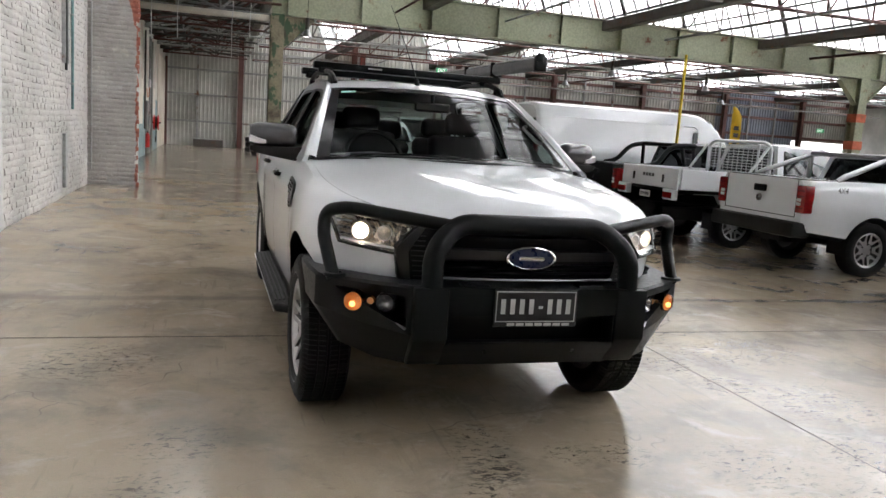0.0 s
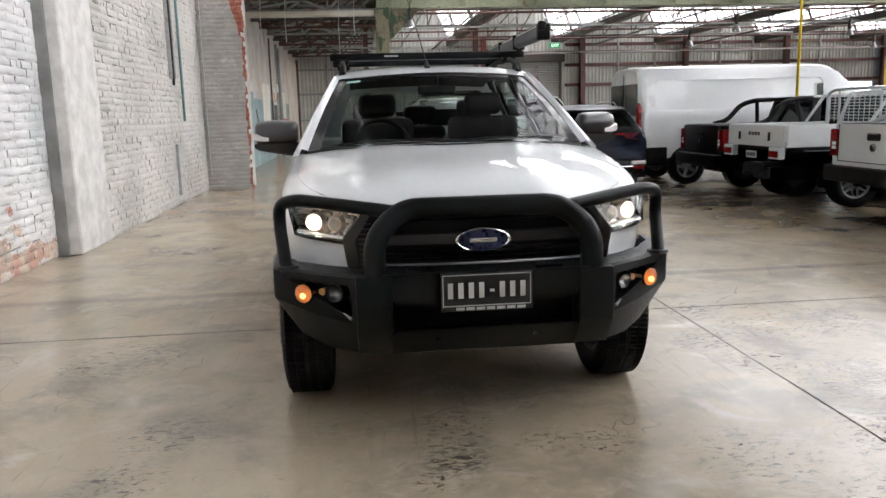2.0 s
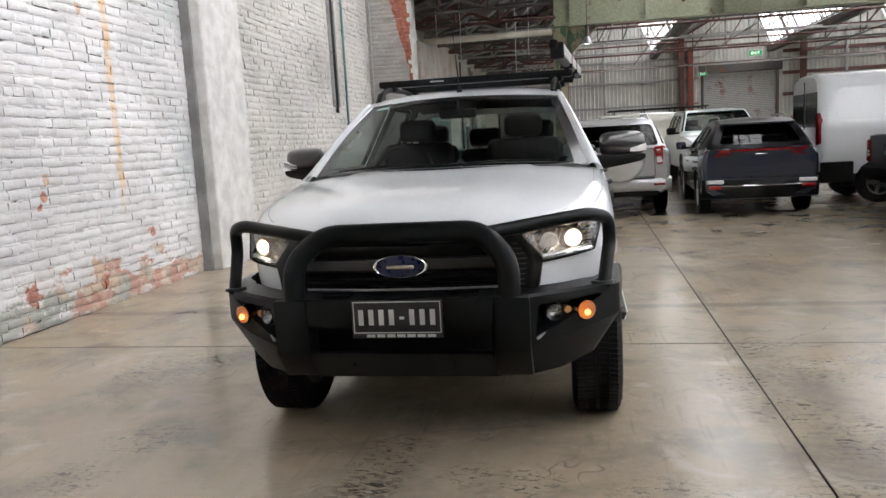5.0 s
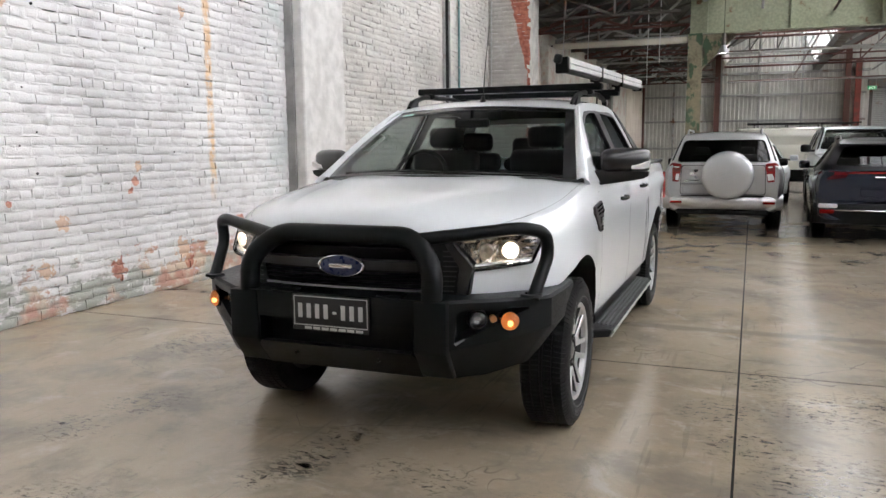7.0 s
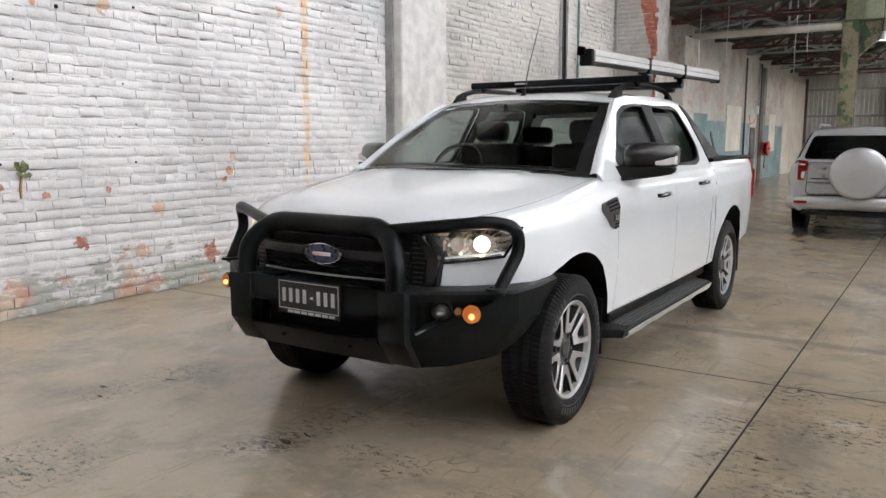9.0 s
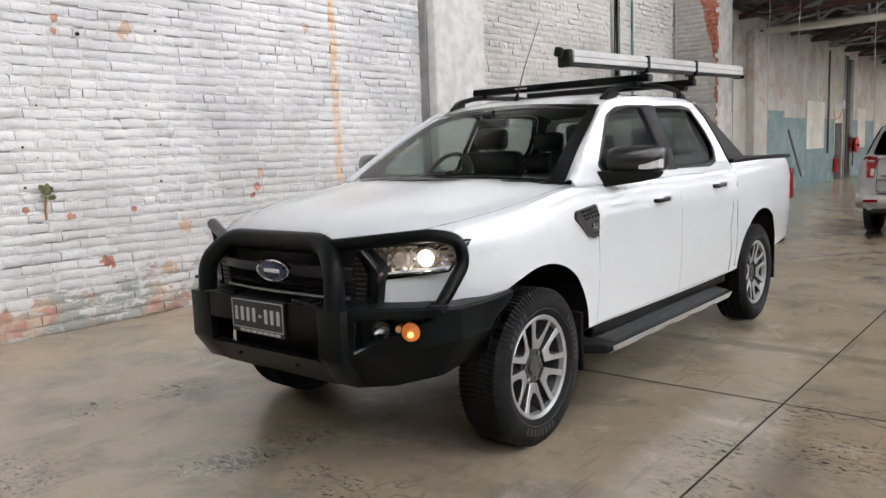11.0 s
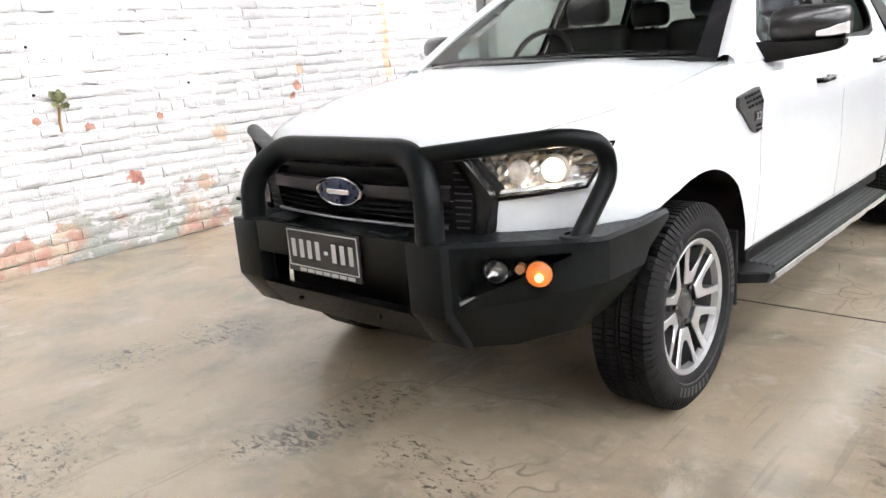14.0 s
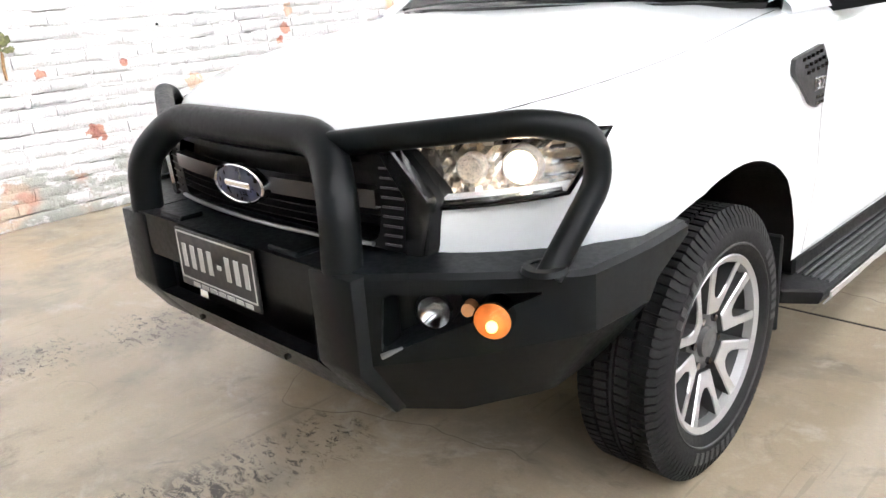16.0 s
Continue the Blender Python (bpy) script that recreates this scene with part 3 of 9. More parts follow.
def cut(bm, cutters):
    """Boolean difference of a closed mesh and several closed cutters, all as bmeshes."""
    me = bpy.data.meshes.new("cut")
    bmesh.ops.recalc_face_normals(bm, faces=bm.faces)
    bm.to_mesh(me)
    bm.free()
    ob = new("cut", me)
    tools = []
    for c in cutters:
        cm = bpy.data.meshes.new("cutter")
        bmesh.ops.recalc_face_normals(c, faces=c.faces)
        c.to_mesh(cm)
        c.free()
        t = new("cutter", cm)
        tools.append(t)
        mod = ob.modifiers.new("cut", "BOOLEAN")
        mod.operation, mod.solver, mod.object = "DIFFERENCE", "EXACT", t
    dg = bpy.context.evaluated_depsgraph_get()
    dg.update()
    res = bmesh.new()
    res.from_mesh(ob.evaluated_get(dg).data)
    for o in [ob, *tools]:
        d = o.data
        bpy.data.objects.remove(o)
        bpy.data.meshes.remove(d)
    return res


def lerp(a, b, t):
    return a + (b - a) * t


def curve(keys, x):
    """Smooth interpolation in a table of (x, value)."""
    if x <= keys[0][0]:
        return keys[0][1]
    for i, ((x0, v0), (x1, v1)) in enumerate(zip(keys, keys[1:])):
        if x <= x1:
            xp, vp = keys[i - 1] if i else (x0 - (x1 - x0), v0)
            xn, vn = keys[i + 2] if i + 2 < len(keys) else (x1 + (x1 - x0), v1)
            m0, m1 = (v1 - vp) / (x1 - xp), (vn - v0) / (xn - x0)
            h, t = x1 - x0, (x - x0) / (x1 - x0)
            return ((2 * t ** 3 - 3 * t * t + 1) * v0 + (t ** 3 - 2 * t * t + t) * h * m0
                    + (-2 * t ** 3 + 3 * t * t) * v1 + (t ** 3 - t * t) * h * m1)
    return keys[-1][1]


def lettering(text, size, m, mat, parent, label=""):
    """Raised letters in the built-in font, as a mesh; they stand along x, face -y before m turns them."""
    cu = bpy.data.curves.new("lettering", "FONT")
    cu.body, cu.size, cu.extrude, cu.align_x = text, size, 0.001, "CENTER"
    tmp = new("lettering", cu)
    dg = bpy.context.evaluated_depsgraph_get()
    me = bpy.data.meshes.new_from_object(tmp.evaluated_get(dg))
    bpy.data.objects.remove(tmp)
    me.materials.clear()
    me.materials.append(M[mat])
    ob = part("lettering", me, mat, parent, label)
    ob.matrix_basis = m
    return ob


# ---- the hall ----
WALL2_X = -1.80          # face of the wall beyond the column
PIER_Y, PIER_X = 16.45, -0.92


def floor_with_joints():
    """The slab, split by sawn joints into panels with a real groove between them."""
    xs = [-2.6, 3.485, 9.5, 15.5, 21.5, 27.5, 33.5, 39.6]
    ys = [-14.5, -6.5, -0.5, 5.51, 11.5, 17.5, 23.5, 29.5, 35.5, 41.3]
    gap = 0.006
    bm = bmesh.new()
    for x0, x1 in zip(xs, xs[1:]):
        for y0, y1 in zip(ys, ys[1:]):
            box(bm, x0 + gap, x1 - gap, y0 + 0.010, y1 - 0.010, -0.15, 0.0)
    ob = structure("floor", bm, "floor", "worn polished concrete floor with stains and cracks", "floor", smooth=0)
    part("joint", boxed(-2.6, 39.6, -14.5, 41.3, -0.2, -0.002), "joint", ob, "dark dirt in the sawn joints")
    return ob


floor_with_joints()

# Near wall: a solid core, the bricks are laid on its face at the end of the file.
structure("wall_west", boxed(WALL_X - 0.4, WALL_X - 0.028, -14.4, 9.0, 0, 8.0), "mortar", "white-painted brick wall with worn paint", "wall")
structure("wall_west_far", boxed(WALL2_X - 0.5, WALL2_X - 0.028, 10.06, PIER_Y, 0, 8.0), "mortar", "grey-white painted brick wall", "wall")
bm = boxed(WALL_X - 0.3, -1.775, 9.0, 10.06, 0, 8.0, bevel=0.015)
structure("trim", boxed(WALL_X - 0.02, -1.90, 8.955, 8.997, 0, 8.0, bevel=0.006), "channel", "dark grey channel beside the column", "wall trim")
structure("wall_column", bm, "column", "pale rendered concrete column in the brick wall", "column")
structure("wall_pier", boxed(WALL2_X - 0.5, PIER_X - 0.05, PIER_Y + 0.028, PIER_Y + 1.0, 0, 8.0), "mortar", "brick pier with a red edge", "wall")
structure("wall_west_end", boxed(-2.6, -1.72, PIER_Y + 1.0, HALL_Y1, 0, 5.2), "far_wall", "old painted brick wall, teal below and grey above", "wall")

# Teal dado and pale patches on the far wall
for y0, y1, z0, z1, mat, lab in (
        (21.75, 23.7, 0.0, 2.16, "teal", "peeling teal paint on the lower wall"),
        (23.7, 29.2, 0.0, 1.98, "teal", "peeling teal paint on the lower wall"),
        (31.4, 35.35, 0.0, 1.96, "teal", "peeling teal paint on the lower wall"),
        (25.9, 27.9, 1.07, 2.50, "white_wood", "pale bricked-up opening"),
        (32.6, 33.8, 0.98, 2.40, "white_wood", "pale bricked-up opening"),
        (29.25, 30.3, 1.86, 2.46, "white_wood", "pale board over the doorway"),
        (35.4, 40.85, 0.0, 3.95, "cream_wall", "cream painted stretch of wall"),
):
    d = 0.012 + 0.006 * (mat != "teal")
    structure("trim", boxed(-1.72, -1.72 + d, y0, y1, z0, z1), mat, lab, "wall trim")
for y0, y1, dx, mat in ((20.6, 21.6, 0.20, "far_wall"), (31.0, 31.4, 0.10, "pilaster"), (18.6, 19.3, 0.15, "pilaster")):
    structure("trim", boxed(-1.72, -1.72 + dx, y0, y1, 0, 4.0, bevel=0.02), mat, "painted wall pilaster", "wall trim")
structure("trim", boxed(-1.708, -1.690, -0.06, 0.06, -0.95, 0.95, bevel=0.006, m=Matrix.Translation((0, 24.75, 0.98)) @ Matrix.Rotation(radians(46), 4, "X")), "dark_steel", "dark slanting mark of an old stair on the teal wall", "wall trim")
structure("trim", boxed(-1.72, -1.60, 40.66, 40.86, 0, 4.2, bevel=0.01), "red_steel", "red-brown steel post in the far corner", "post")
structure("door_2", boxed(-1.72, -1.69, 29.35, 30.15, 0, 1.85, bevel=0.008), "dark_steel", "narrow dark doorway in the far wall", "door")
# pale hatch beside the pier
structure("trim", boxed(-1.35, -0.98, PIER_Y + 1.0, PIER_Y + 1.06, 0, 2.0, bevel=0.01), "white_wood", "pale board beside the pier", "wall trim")


def ribbed(x0, x1, z0, z1, y, pitch=0.19, depth=0.05):
    """A wall of ribbed sheet metal in the plane y."""
    bm = bmesh.new()
    n = max(1, round((x1 - x0) / pitch))
    pts = []
    for k in range(n):
        a = x0 + (x1 - x0) * k / n
        w = (x1 - x0) / n
        pts += [(a, 0), (a + 0.55 * w, 0), (a + 0.65 * w, depth), (a + 0.9 * w, depth)]
    pts.append((x1, 0))
    loft(bm, [[(px, y - d, z0) for px, d in pts], [(px, y - d, z1) for px, d in pts]])
    return bm


DOOR_X0, DOOR_X1, DOOR_Z = 8.35, 12.0, 3.95
BY = HALL_Y1
structure("wall_north", ribbed(-2.3, DOOR_X0, 0, 9.0, BY), "sheet", "grey ribbed metal wall with horizontal rails", "wall", 0)
structure("wall_north_above_door", ribbed(DOOR_X0, DOOR_X1, DOOR_Z, 9.0, BY), "sheet", "grey ribbed metal wall over the roller door", "wall", 0)
structure("wall_north_mid", ribbed(DOOR_X1, 24.8, 0, 9.0, BY), "sheet", "grey ribbed metal wall", "wall", 0)
structure("wall_north_over_gate", ribbed(24.8, 29.4, 2.5, 9.0, BY), "sheet", "grey ribbed metal wall over an open gate", "wall", 0)
structure("wall_north_east", ribbed(29.4, 35.1, 0, 9.0, BY), "sheet_blue", "blue-grey ribbed metal wall", "wall", 0)
structure("wall_north_end", ribbed(35.1, 39.4, 2.5, 9.0, BY), "sheet", "grey ribbed metal wall over an open gate", "wall", 0)
structure("backdrop", boxed(23.0, 42.0, BY + 2.0, BY + 2.05, -0.1, 4.0), "outside", "bright overcast yard outside the gates", "backdrop")
structure("wall_south", boxed(-2.6, 39.4, -14.4, -14.1, 0, 9.0), "sheet", "grey wall behind", "wall")
structure("wall_east", boxed(39.1, 39.4, -14.4, BY, 0, 9.0), "sheet", "grey wall at the far side of the hall", "wall")

# Roller door of many narrow slats
roller = bmesh.new()
rows = []
nz = 46
for k in range(nz + 1):
    z = DOOR_Z * k / nz
    for dz, dy in ((0.0, 0.0), (0.035, 0.02), (0.06, 0.0)):
        rows.append([(DOOR_X0 + 0.1, BY + 0.06 - dy, min(DOOR_Z, z + dz)), (DOOR_X1 - 0.1, BY + 0.06 - dy, min(DOOR_Z, z + dz))])
loft(roller, rows)
door = structure("door_1", roller, "grey_steel", "closed grey steel roller door", "roller door", 0)
for a, b in ((DOOR_X0, DOOR_X0 + 0.14), (DOOR_X1 - 0.14, DOOR_X1)):
    part("guide", boxed(a, b, BY - 0.04, BY + 0.05, 0, DOOR_Z, bevel=0.01), "dark_steel", door)
part("housing", boxed(DOOR_X0 - 0.1, DOOR_X1 + 0.1, BY - 0.35, BY - 0.04, DOOR_Z - 0.08, DOOR_Z + 0.32, bevel=0.03), "dark_steel", door)

# Rails and posts of the back wall
for z in (1.15, 2.45, 3.65):
    structure("wall_rail", boxed(-1.7, DOOR_X0 - 0.12, BY - 0.13, BY - 0.04, z, z + 0.10, bevel=0.008), "grey_steel", "grey horizontal wall rail", "wall rail")
for z, mat in ((2.6, "red_steel"), (3.62, "red_steel"), (4.25, "grey_steel"), (4.65, "red_steel")):
    structure("wall_rail", boxed(DOOR_X1 + 0.15, 39.0, BY - 0.13, BY - 0.04, z, z + 0.16, bevel=0.008), mat, "horizontal steel wall rail", "wall rail")
for z in (4.65, 5.6):
    structure("wall_rail", boxed(-1.7, DOOR_X0 if z < 5 else 39.0, BY - 0.15, BY - 0.04, z, z + 0.12, bevel=0.008), "grey_steel", "grey horizontal wall rail", "wall rail")
for k in range(7):
    px = 1.82 + 5.6 * k
    bm = bmesh.new()
    box(bm, px - 0.12, px + 0.12, BY - 0.44, BY - 0.41, 0, 6.5)
    box(bm, px - 0.12, px + 0.12, BY - 0.17, BY - 0.14, 0, 6.5)
    box(bm, px - 0.012, px + 0.012, BY - 0.41, BY - 0.17, 0, 6.5)
    structure("wall_post", bm, "red_steel", "red oxide steel wall post", "post")
structure("wall_post", boxed(7.72, 7.98, BY - 0.30, BY - 0.14, 0, 5.2, bevel=0.01), "red_deep", "red painted steel post beside the roller door", "post")
for px in (-0.2, 3.7, 5.55, 15.0, 17.0, 20.6, 22.4, 26.2, 31.7, 33.6):
    structure("wall_stud", boxed(px - 0.05, px + 0.05, BY - 0.16, BY - 0.05, 0 if px < 24 or px > 30 else 2.5, 6.0, bevel=0.006), "grey_steel", "thin grey wall stud", "post")

# Green crane beam on two steel columns
BEAM_Y = 21.7


def steel_column(px, mat, name, lab):
    bm = bmesh.new()
    for a in (-0.19, 0.16):
        box(bm, px - 0.17, px + 0.17, BEAM_Y + a, BEAM_Y + a + 0.03, 0, 4.2)
    box(bm, px - 0.012, px + 0.012, BEAM_Y - 0.16, BEAM_Y + 0.16, 0, 4.2)
    box(bm, px - 0.3, px + 0.3, BEAM_Y - 0.28, BEAM_Y + 0.28, 0, 0.03)
    for s in ((1,) if px < 10 else (-1, 1)):
        prism(bm, [(0.17, 4.18), (0.95, 4.18), (0.95, 4.1), (0.17, 3.35)], lambda u, v, w, s=s: (px + s * u, BEAM_Y - 0.01 + w, v), 0.02)
        box(bm, px + s * 0.17 - 0.01, px + s * 0.17 + 0.01, BEAM_Y - 0.13, BEAM_Y + 0.13, 3.3, 4.18)
        m = Matrix.Translation((px + s * 0.56, BEAM_Y, 3.725)) @ Matrix.Rotation(-s * math.atan2(0.75, 0.78), 4, "Y")
        box(bm, -0.54, 0.54, -0.11, 0.11, -0.012, 0.012, m=m)
    ob = structure(name, bm, mat, lab, "steel column", 0)
    return ob


c1 = steel_column(2.04, "column_steel", "column_1", "rusty steel column with peeling green and cream paint")
c2 = steel_column(21.2, "green_steel", "column_2", "green steel column with red bands")
for z in (1.85, 2.75):
    part("red_band", boxed(21.0, 21.4, BEAM_Y - 0.21, BEAM_Y + 0.21, z, z + 0.28, bevel=0.004), "red_paint", c2, "red painted band")
bm = bmesh.new()
box(bm, 1.9, 26.0, BEAM_Y - 0.17, BEAM_Y + 0.17, 4.19, 4.23)
box(bm, 1.9, 26.0, BEAM_Y - 0.17, BEAM_Y + 0.17, 5.04, 5.08)
box(bm, 1.9, 26.0, BEAM_Y - 0.012, BEAM_Y + 0.012, 4.23, 5.04)
beam = structure("crane_beam", bm, "green_steel", "pale green riveted steel crane beam", "steel beam", 0)
for k in range(13):
    px = 2.3 + 1.95 * k
    part("stiffener", boxed(px, px + 0.03, BEAM_Y - 0.15, BEAM_Y - 0.012, 4.23, 5.04), "green_steel", beam)
structure("tie_beam", boxed(-1.7, 1.85, BEAM_Y - 0.08, BEAM_Y + 0.08, 4.0, 4.16, bevel=0.05, seg=3), "white_wood", "dirty cream timber tie beam", "beam")

# Low roof of the west aisle: dark sheeting on purlins and light trusses
AISLE_Y0 = PIER_Y + 0.6
aisle = bmesh.new()
loft(aisle, [[(-2.4, y, 4.15 + 0.03 * (k % 2)), (2.3, y, 5.75 + 0.03 * (k % 2))] for k, y in enumerate(np.arange(AISLE_Y0, BY + 0.1, 0.12).tolist())])
structure("ceiling_aisle", aisle, "roof", "dark dirty corrugated roof underside of the aisle", "ceiling", 0)


def aisle_z(x):
    return 4.15 + (x + 2.4) * 1.6 / 4.7


for k in range(9):
    px = -1.9 + 0.5 * k
    structure("purlin", boxed(px, px + 0.06, AISLE_Y0, BY - 0.1, aisle_z(px) - 0.12, aisle_z(px) - 0.015), "dark_steel", "dark steel purlin", "purlin")
for k in range(11):
    ty = AISLE_Y0 + 0.9 + 2.05 * k
    bm = bmesh.new()
    for a, b in (((-1.7, 4.22), (2.0, 4.22)), ((-1.7, 4.28), (2.0, 5.5)), ((-0.5, 4.22), (-0.5, 4.65)), ((0.6, 4.22), (0.6, 5.0)), ((-0.5, 4.22), (0.6, 5.0)), ((0.6, 4.22), (2.0, 5.5)), ((-1.7, 4.22), (-0.5, 4.65)), ((0.6, 4.22), (-0.5, 4.65))):
        cyl(bm, (a[0], ty, a[1]), (b[0], ty, b[1]), 0.035, seg=6)
    cyl(bm, (-1.2, ty, 4.3), (0.6, ty + 2.0, 4.9), 0.03, seg=6)
    cyl(bm, (1.6, ty, 4.3), (-0.4, ty + 2.0, 4.6), 0.03, seg=6)
    structure("aisle_truss", bm, ("dark_steel", "red_steel", "grey_steel")[k % 3], "light dirty steel roof truss", "truss")

# Saw-tooth roof of the hall: each slope rises eastwards to a ridge, then glazing drops to the gutter
for k, gx in enumerate(GUTTERS):
    y0, y1 = HALL_Y0 - 0.3, BY + 0.1
    if k == 0:
        y1 = AISLE_Y0
    ridge, start = gx - GLAZE_RUN, gx - 5.5
    bm = bmesh.new()
    pts = [(lerp(start, ridge, j / 20), lerp(Z_GUTTER, Z_RIDGE, j / 20) + 0.04) for j in range(21)]
    if k == 1:
        near = [(x, z) for x, z in pts]
        far = [(x, z) for x, z in pts if x > 2.2]
        loft(bm, [[(x, y0, z) for x, z in near], [(x, AISLE_Y0, z) for x, z in near]])
        loft(bm, [[(x, AISLE_Y0, z) for x, z in far], [(x, y1, z) for x, z in far]])
    else:
        loft(bm, [[(x, y0, z) for x, z in pts], [(x, y1, z) for x, z in pts]])
    structure("roof_slope", bm, "roof", "dirty underside of the saw-tooth roof", "roof", 0)
    gut = bmesh.new()
    box(gut, gx - 0.16, gx + 0.16, y0, y1, Z_GUTTER - 0.30, Z_GUTTER - 0.02, bevel=0.02)
    structure("roof_gutter", gut, "dark_steel", "dark steel gutter beam", "beam")
    # bars of the glazing
    bm = bmesh.new()
    foot, sl = Vector((gx - 0.06, 0, Z_GUTTER)), Vector((-GLAZE_RUN, 0, Z_RIDGE - Z_GUTTER))
    ny = int((y1 - y0) / 0.62)
    for j in range(ny + 1):
        y = lerp(y0, y1, j / ny)
        w = 0.022 if j % 8 else 0.08
        a = foot + Vector((0, y, 0))
        d = Vector((-0.04, 0, -0.018))
        ring = [a + Vector((0, -w, 0)), a + Vector((0, w, 0)), a + Vector((0, w, 0)) + d, a + Vector((0, -w, 0)) + d]
        loft(bm, [ring, [p + sl for p in ring]], closed=True)
    for t in (0.02, 0.34, 0.66, 0.98):
        p = foot + sl * t
        box(bm, p.x - 0.045, p.x - 0.005, y0, y1, p.z - 0.03, p.z + 0.03)
    win = structure("window_" + str(k + 1), bm, "glaze_bar", "glazing bars of a bright saw-tooth roof light", "roof light", 0)
    for t0, t1 in ((0.0, 0.34), (0.34, 0.66), (0.66, 1.0)):
        bm = bmesh.new()
        a, b = foot + sl * t0 + Vector((0.02, 0, 0.008)), foot + sl * t1 + Vector((0.02, 0, 0.008))
        loft(bm, [[(p.x, y0, p.z), (p.x, y1, p.z), (p.x + 0.006, y1, p.z), (p.x + 0.006, y0, p.z)] for p in (a, b)], closed=True, caps=True)
        part("pane", bm, "frosted", win, "frosted roof glass", smooth=0)
bm = bmesh.new()
prism(bm, [(-2.5, 8.0), (2.3, 8.0), (2.3, aisle_z(2.3) - 0.1), (-2.5, aisle_z(-2.5) - 0.02)], lambda u, v, w: (u, AISLE_Y0 - 0.1 + w, v), 0.1)
structure("wall_gable", bm, "sheet", "grey sheet gable over the aisle", "wall")
structure("wall_clerestory", boxed(2.2, 2.3, AISLE_Y0, BY, 5.0, 7.0), "sheet", "grey sheet strip between the two roofs", "wall")

# Trusses across the hall
for j, ty in enumerate((-8.0, -2.0, 4.0, 10.0, 16.0, 22.0, 27.0, 32.0, 37.0)):
    for k, gx in enumerate(GUTTERS[1:]):
        start, rid = gx - 5.5, gx - GLAZE_RUN
        if k == 0 and ty > 17:
            start = 2.3
        bm = bmesh.new()
        zl = Z_GUTTER - 0.22
        cyl(bm, (start, ty, zl), (gx, ty, zl), 0.045, seg=6)
        cyl(bm, (start, ty, zl), (rid, ty, Z_RIDGE - 0.1), 0.045, seg=6)
        cyl(bm, (gx, ty, zl), (rid, ty, Z_RIDGE - 0.1), 0.045, seg=6)
        last = start
        for t in (0.25, 0.5, 0.75):
            lx = lerp(start, gx, t)
            top = lerp(zl, Z_RIDGE - 0.1, (lx - start) / (rid - start))
            cyl(bm, (lx, ty, zl), (lx, ty, top), 0.028, seg=6)
            cyl(bm, (last, ty, zl), (lx, ty, top), 0.028, seg=6)
            last = lx
        structure("hall_truss", bm, ("red_steel", "dark_steel", "grey_steel")[(j + k) % 3], "angle-iron roof truss of the hall", "truss")
# long ties and pipes running down the hall
for px, z, r, mat in ((3.6, 4.75, 0.03, "grey_steel"), (5.2, 4.6, 0.03, "red_steel"), (8.4, 4.7, 0.03, "grey_steel"), (13.6, 4.7, 0.04, "grey_steel"), (19.0, 4.65, 0.04, "red_steel")):
    bm = bmesh.new()
    cyl(bm, (px, -14, z), (px, BY - 0.1, z), r, seg=8)
    structure("roof_pipe", bm, mat, "thin pipe under the roof", "pipe")
for ty, z, r, mat in ((24.5, 4.4, 0.035, "red_steel"), (27.5, 4.3, 0.03, "grey_steel"), (30.5, 4.45, 0.03, "red_steel"), (34.5, 4.5, 0.04, "red_steel"), (38.2, 4.15, 0.03, "grey_steel"), (39.8, 4.3, 0.05, "red_steel")):
    bm = bmesh.new()
    cyl(bm, (2.3, ty, z), (39.0, ty, z), r, seg=8)
    structure("roof_pipe", bm, mat, "thin pipe under the roof", "pipe")


# ---- the white pickup ----
HERO = pose(1.797, 4.257, 0)
W_HALF = [(-0.735, 0.36), (-0.70, 0.50), (-0.65, 0.60), (-0.58, 0.69), (-0.48, 0.775), (-0.36, 0.838), (-0.2, 0.885), (0, 0.912), (0.3, 0.918), (0.6, 0.920), (2.7, 0.925), (3.22, 0.930), (3.9, 0.918), (4.15, 0.90), (4.22, 0.87)]
Z_BOT = [(-0.735, 0.74), (-0.3, 0.70), (0.0, 0.60), (0.45, 0.45), (0.6, 0.44), (2.7, 0.44), (3.6, 0.50), (4.22, 0.55)]
Z_EDGE = [(-0.735, 0.955), (-0.70, 1.015), (-0.6, 1.062), (-0.45, 1.092), (-0.2, 1.128), (0.1, 1.168), (0.42, 1.214), (0.55, 1.226), (0.9, 1.228), (2.70, 1.228), (2.76, 1.258), (4.05, 1.285), (4.22, 1.27)]
Z_MID = [(-0.735, 0.985), (-0.70, 1.070), (-0.64, 1.128), (-0.5, 1.172), (-0.3, 1.203), (0, 1.240), (0.22, 1.270), (0.42, 1.272), (0.6, 1.230), (2.70, 1.230), (2.76, 1.262), (4.22, 1.272)]
ARCHES = ((0.085, 0.405, 0.47), (3.27, 0.415, 0.475))


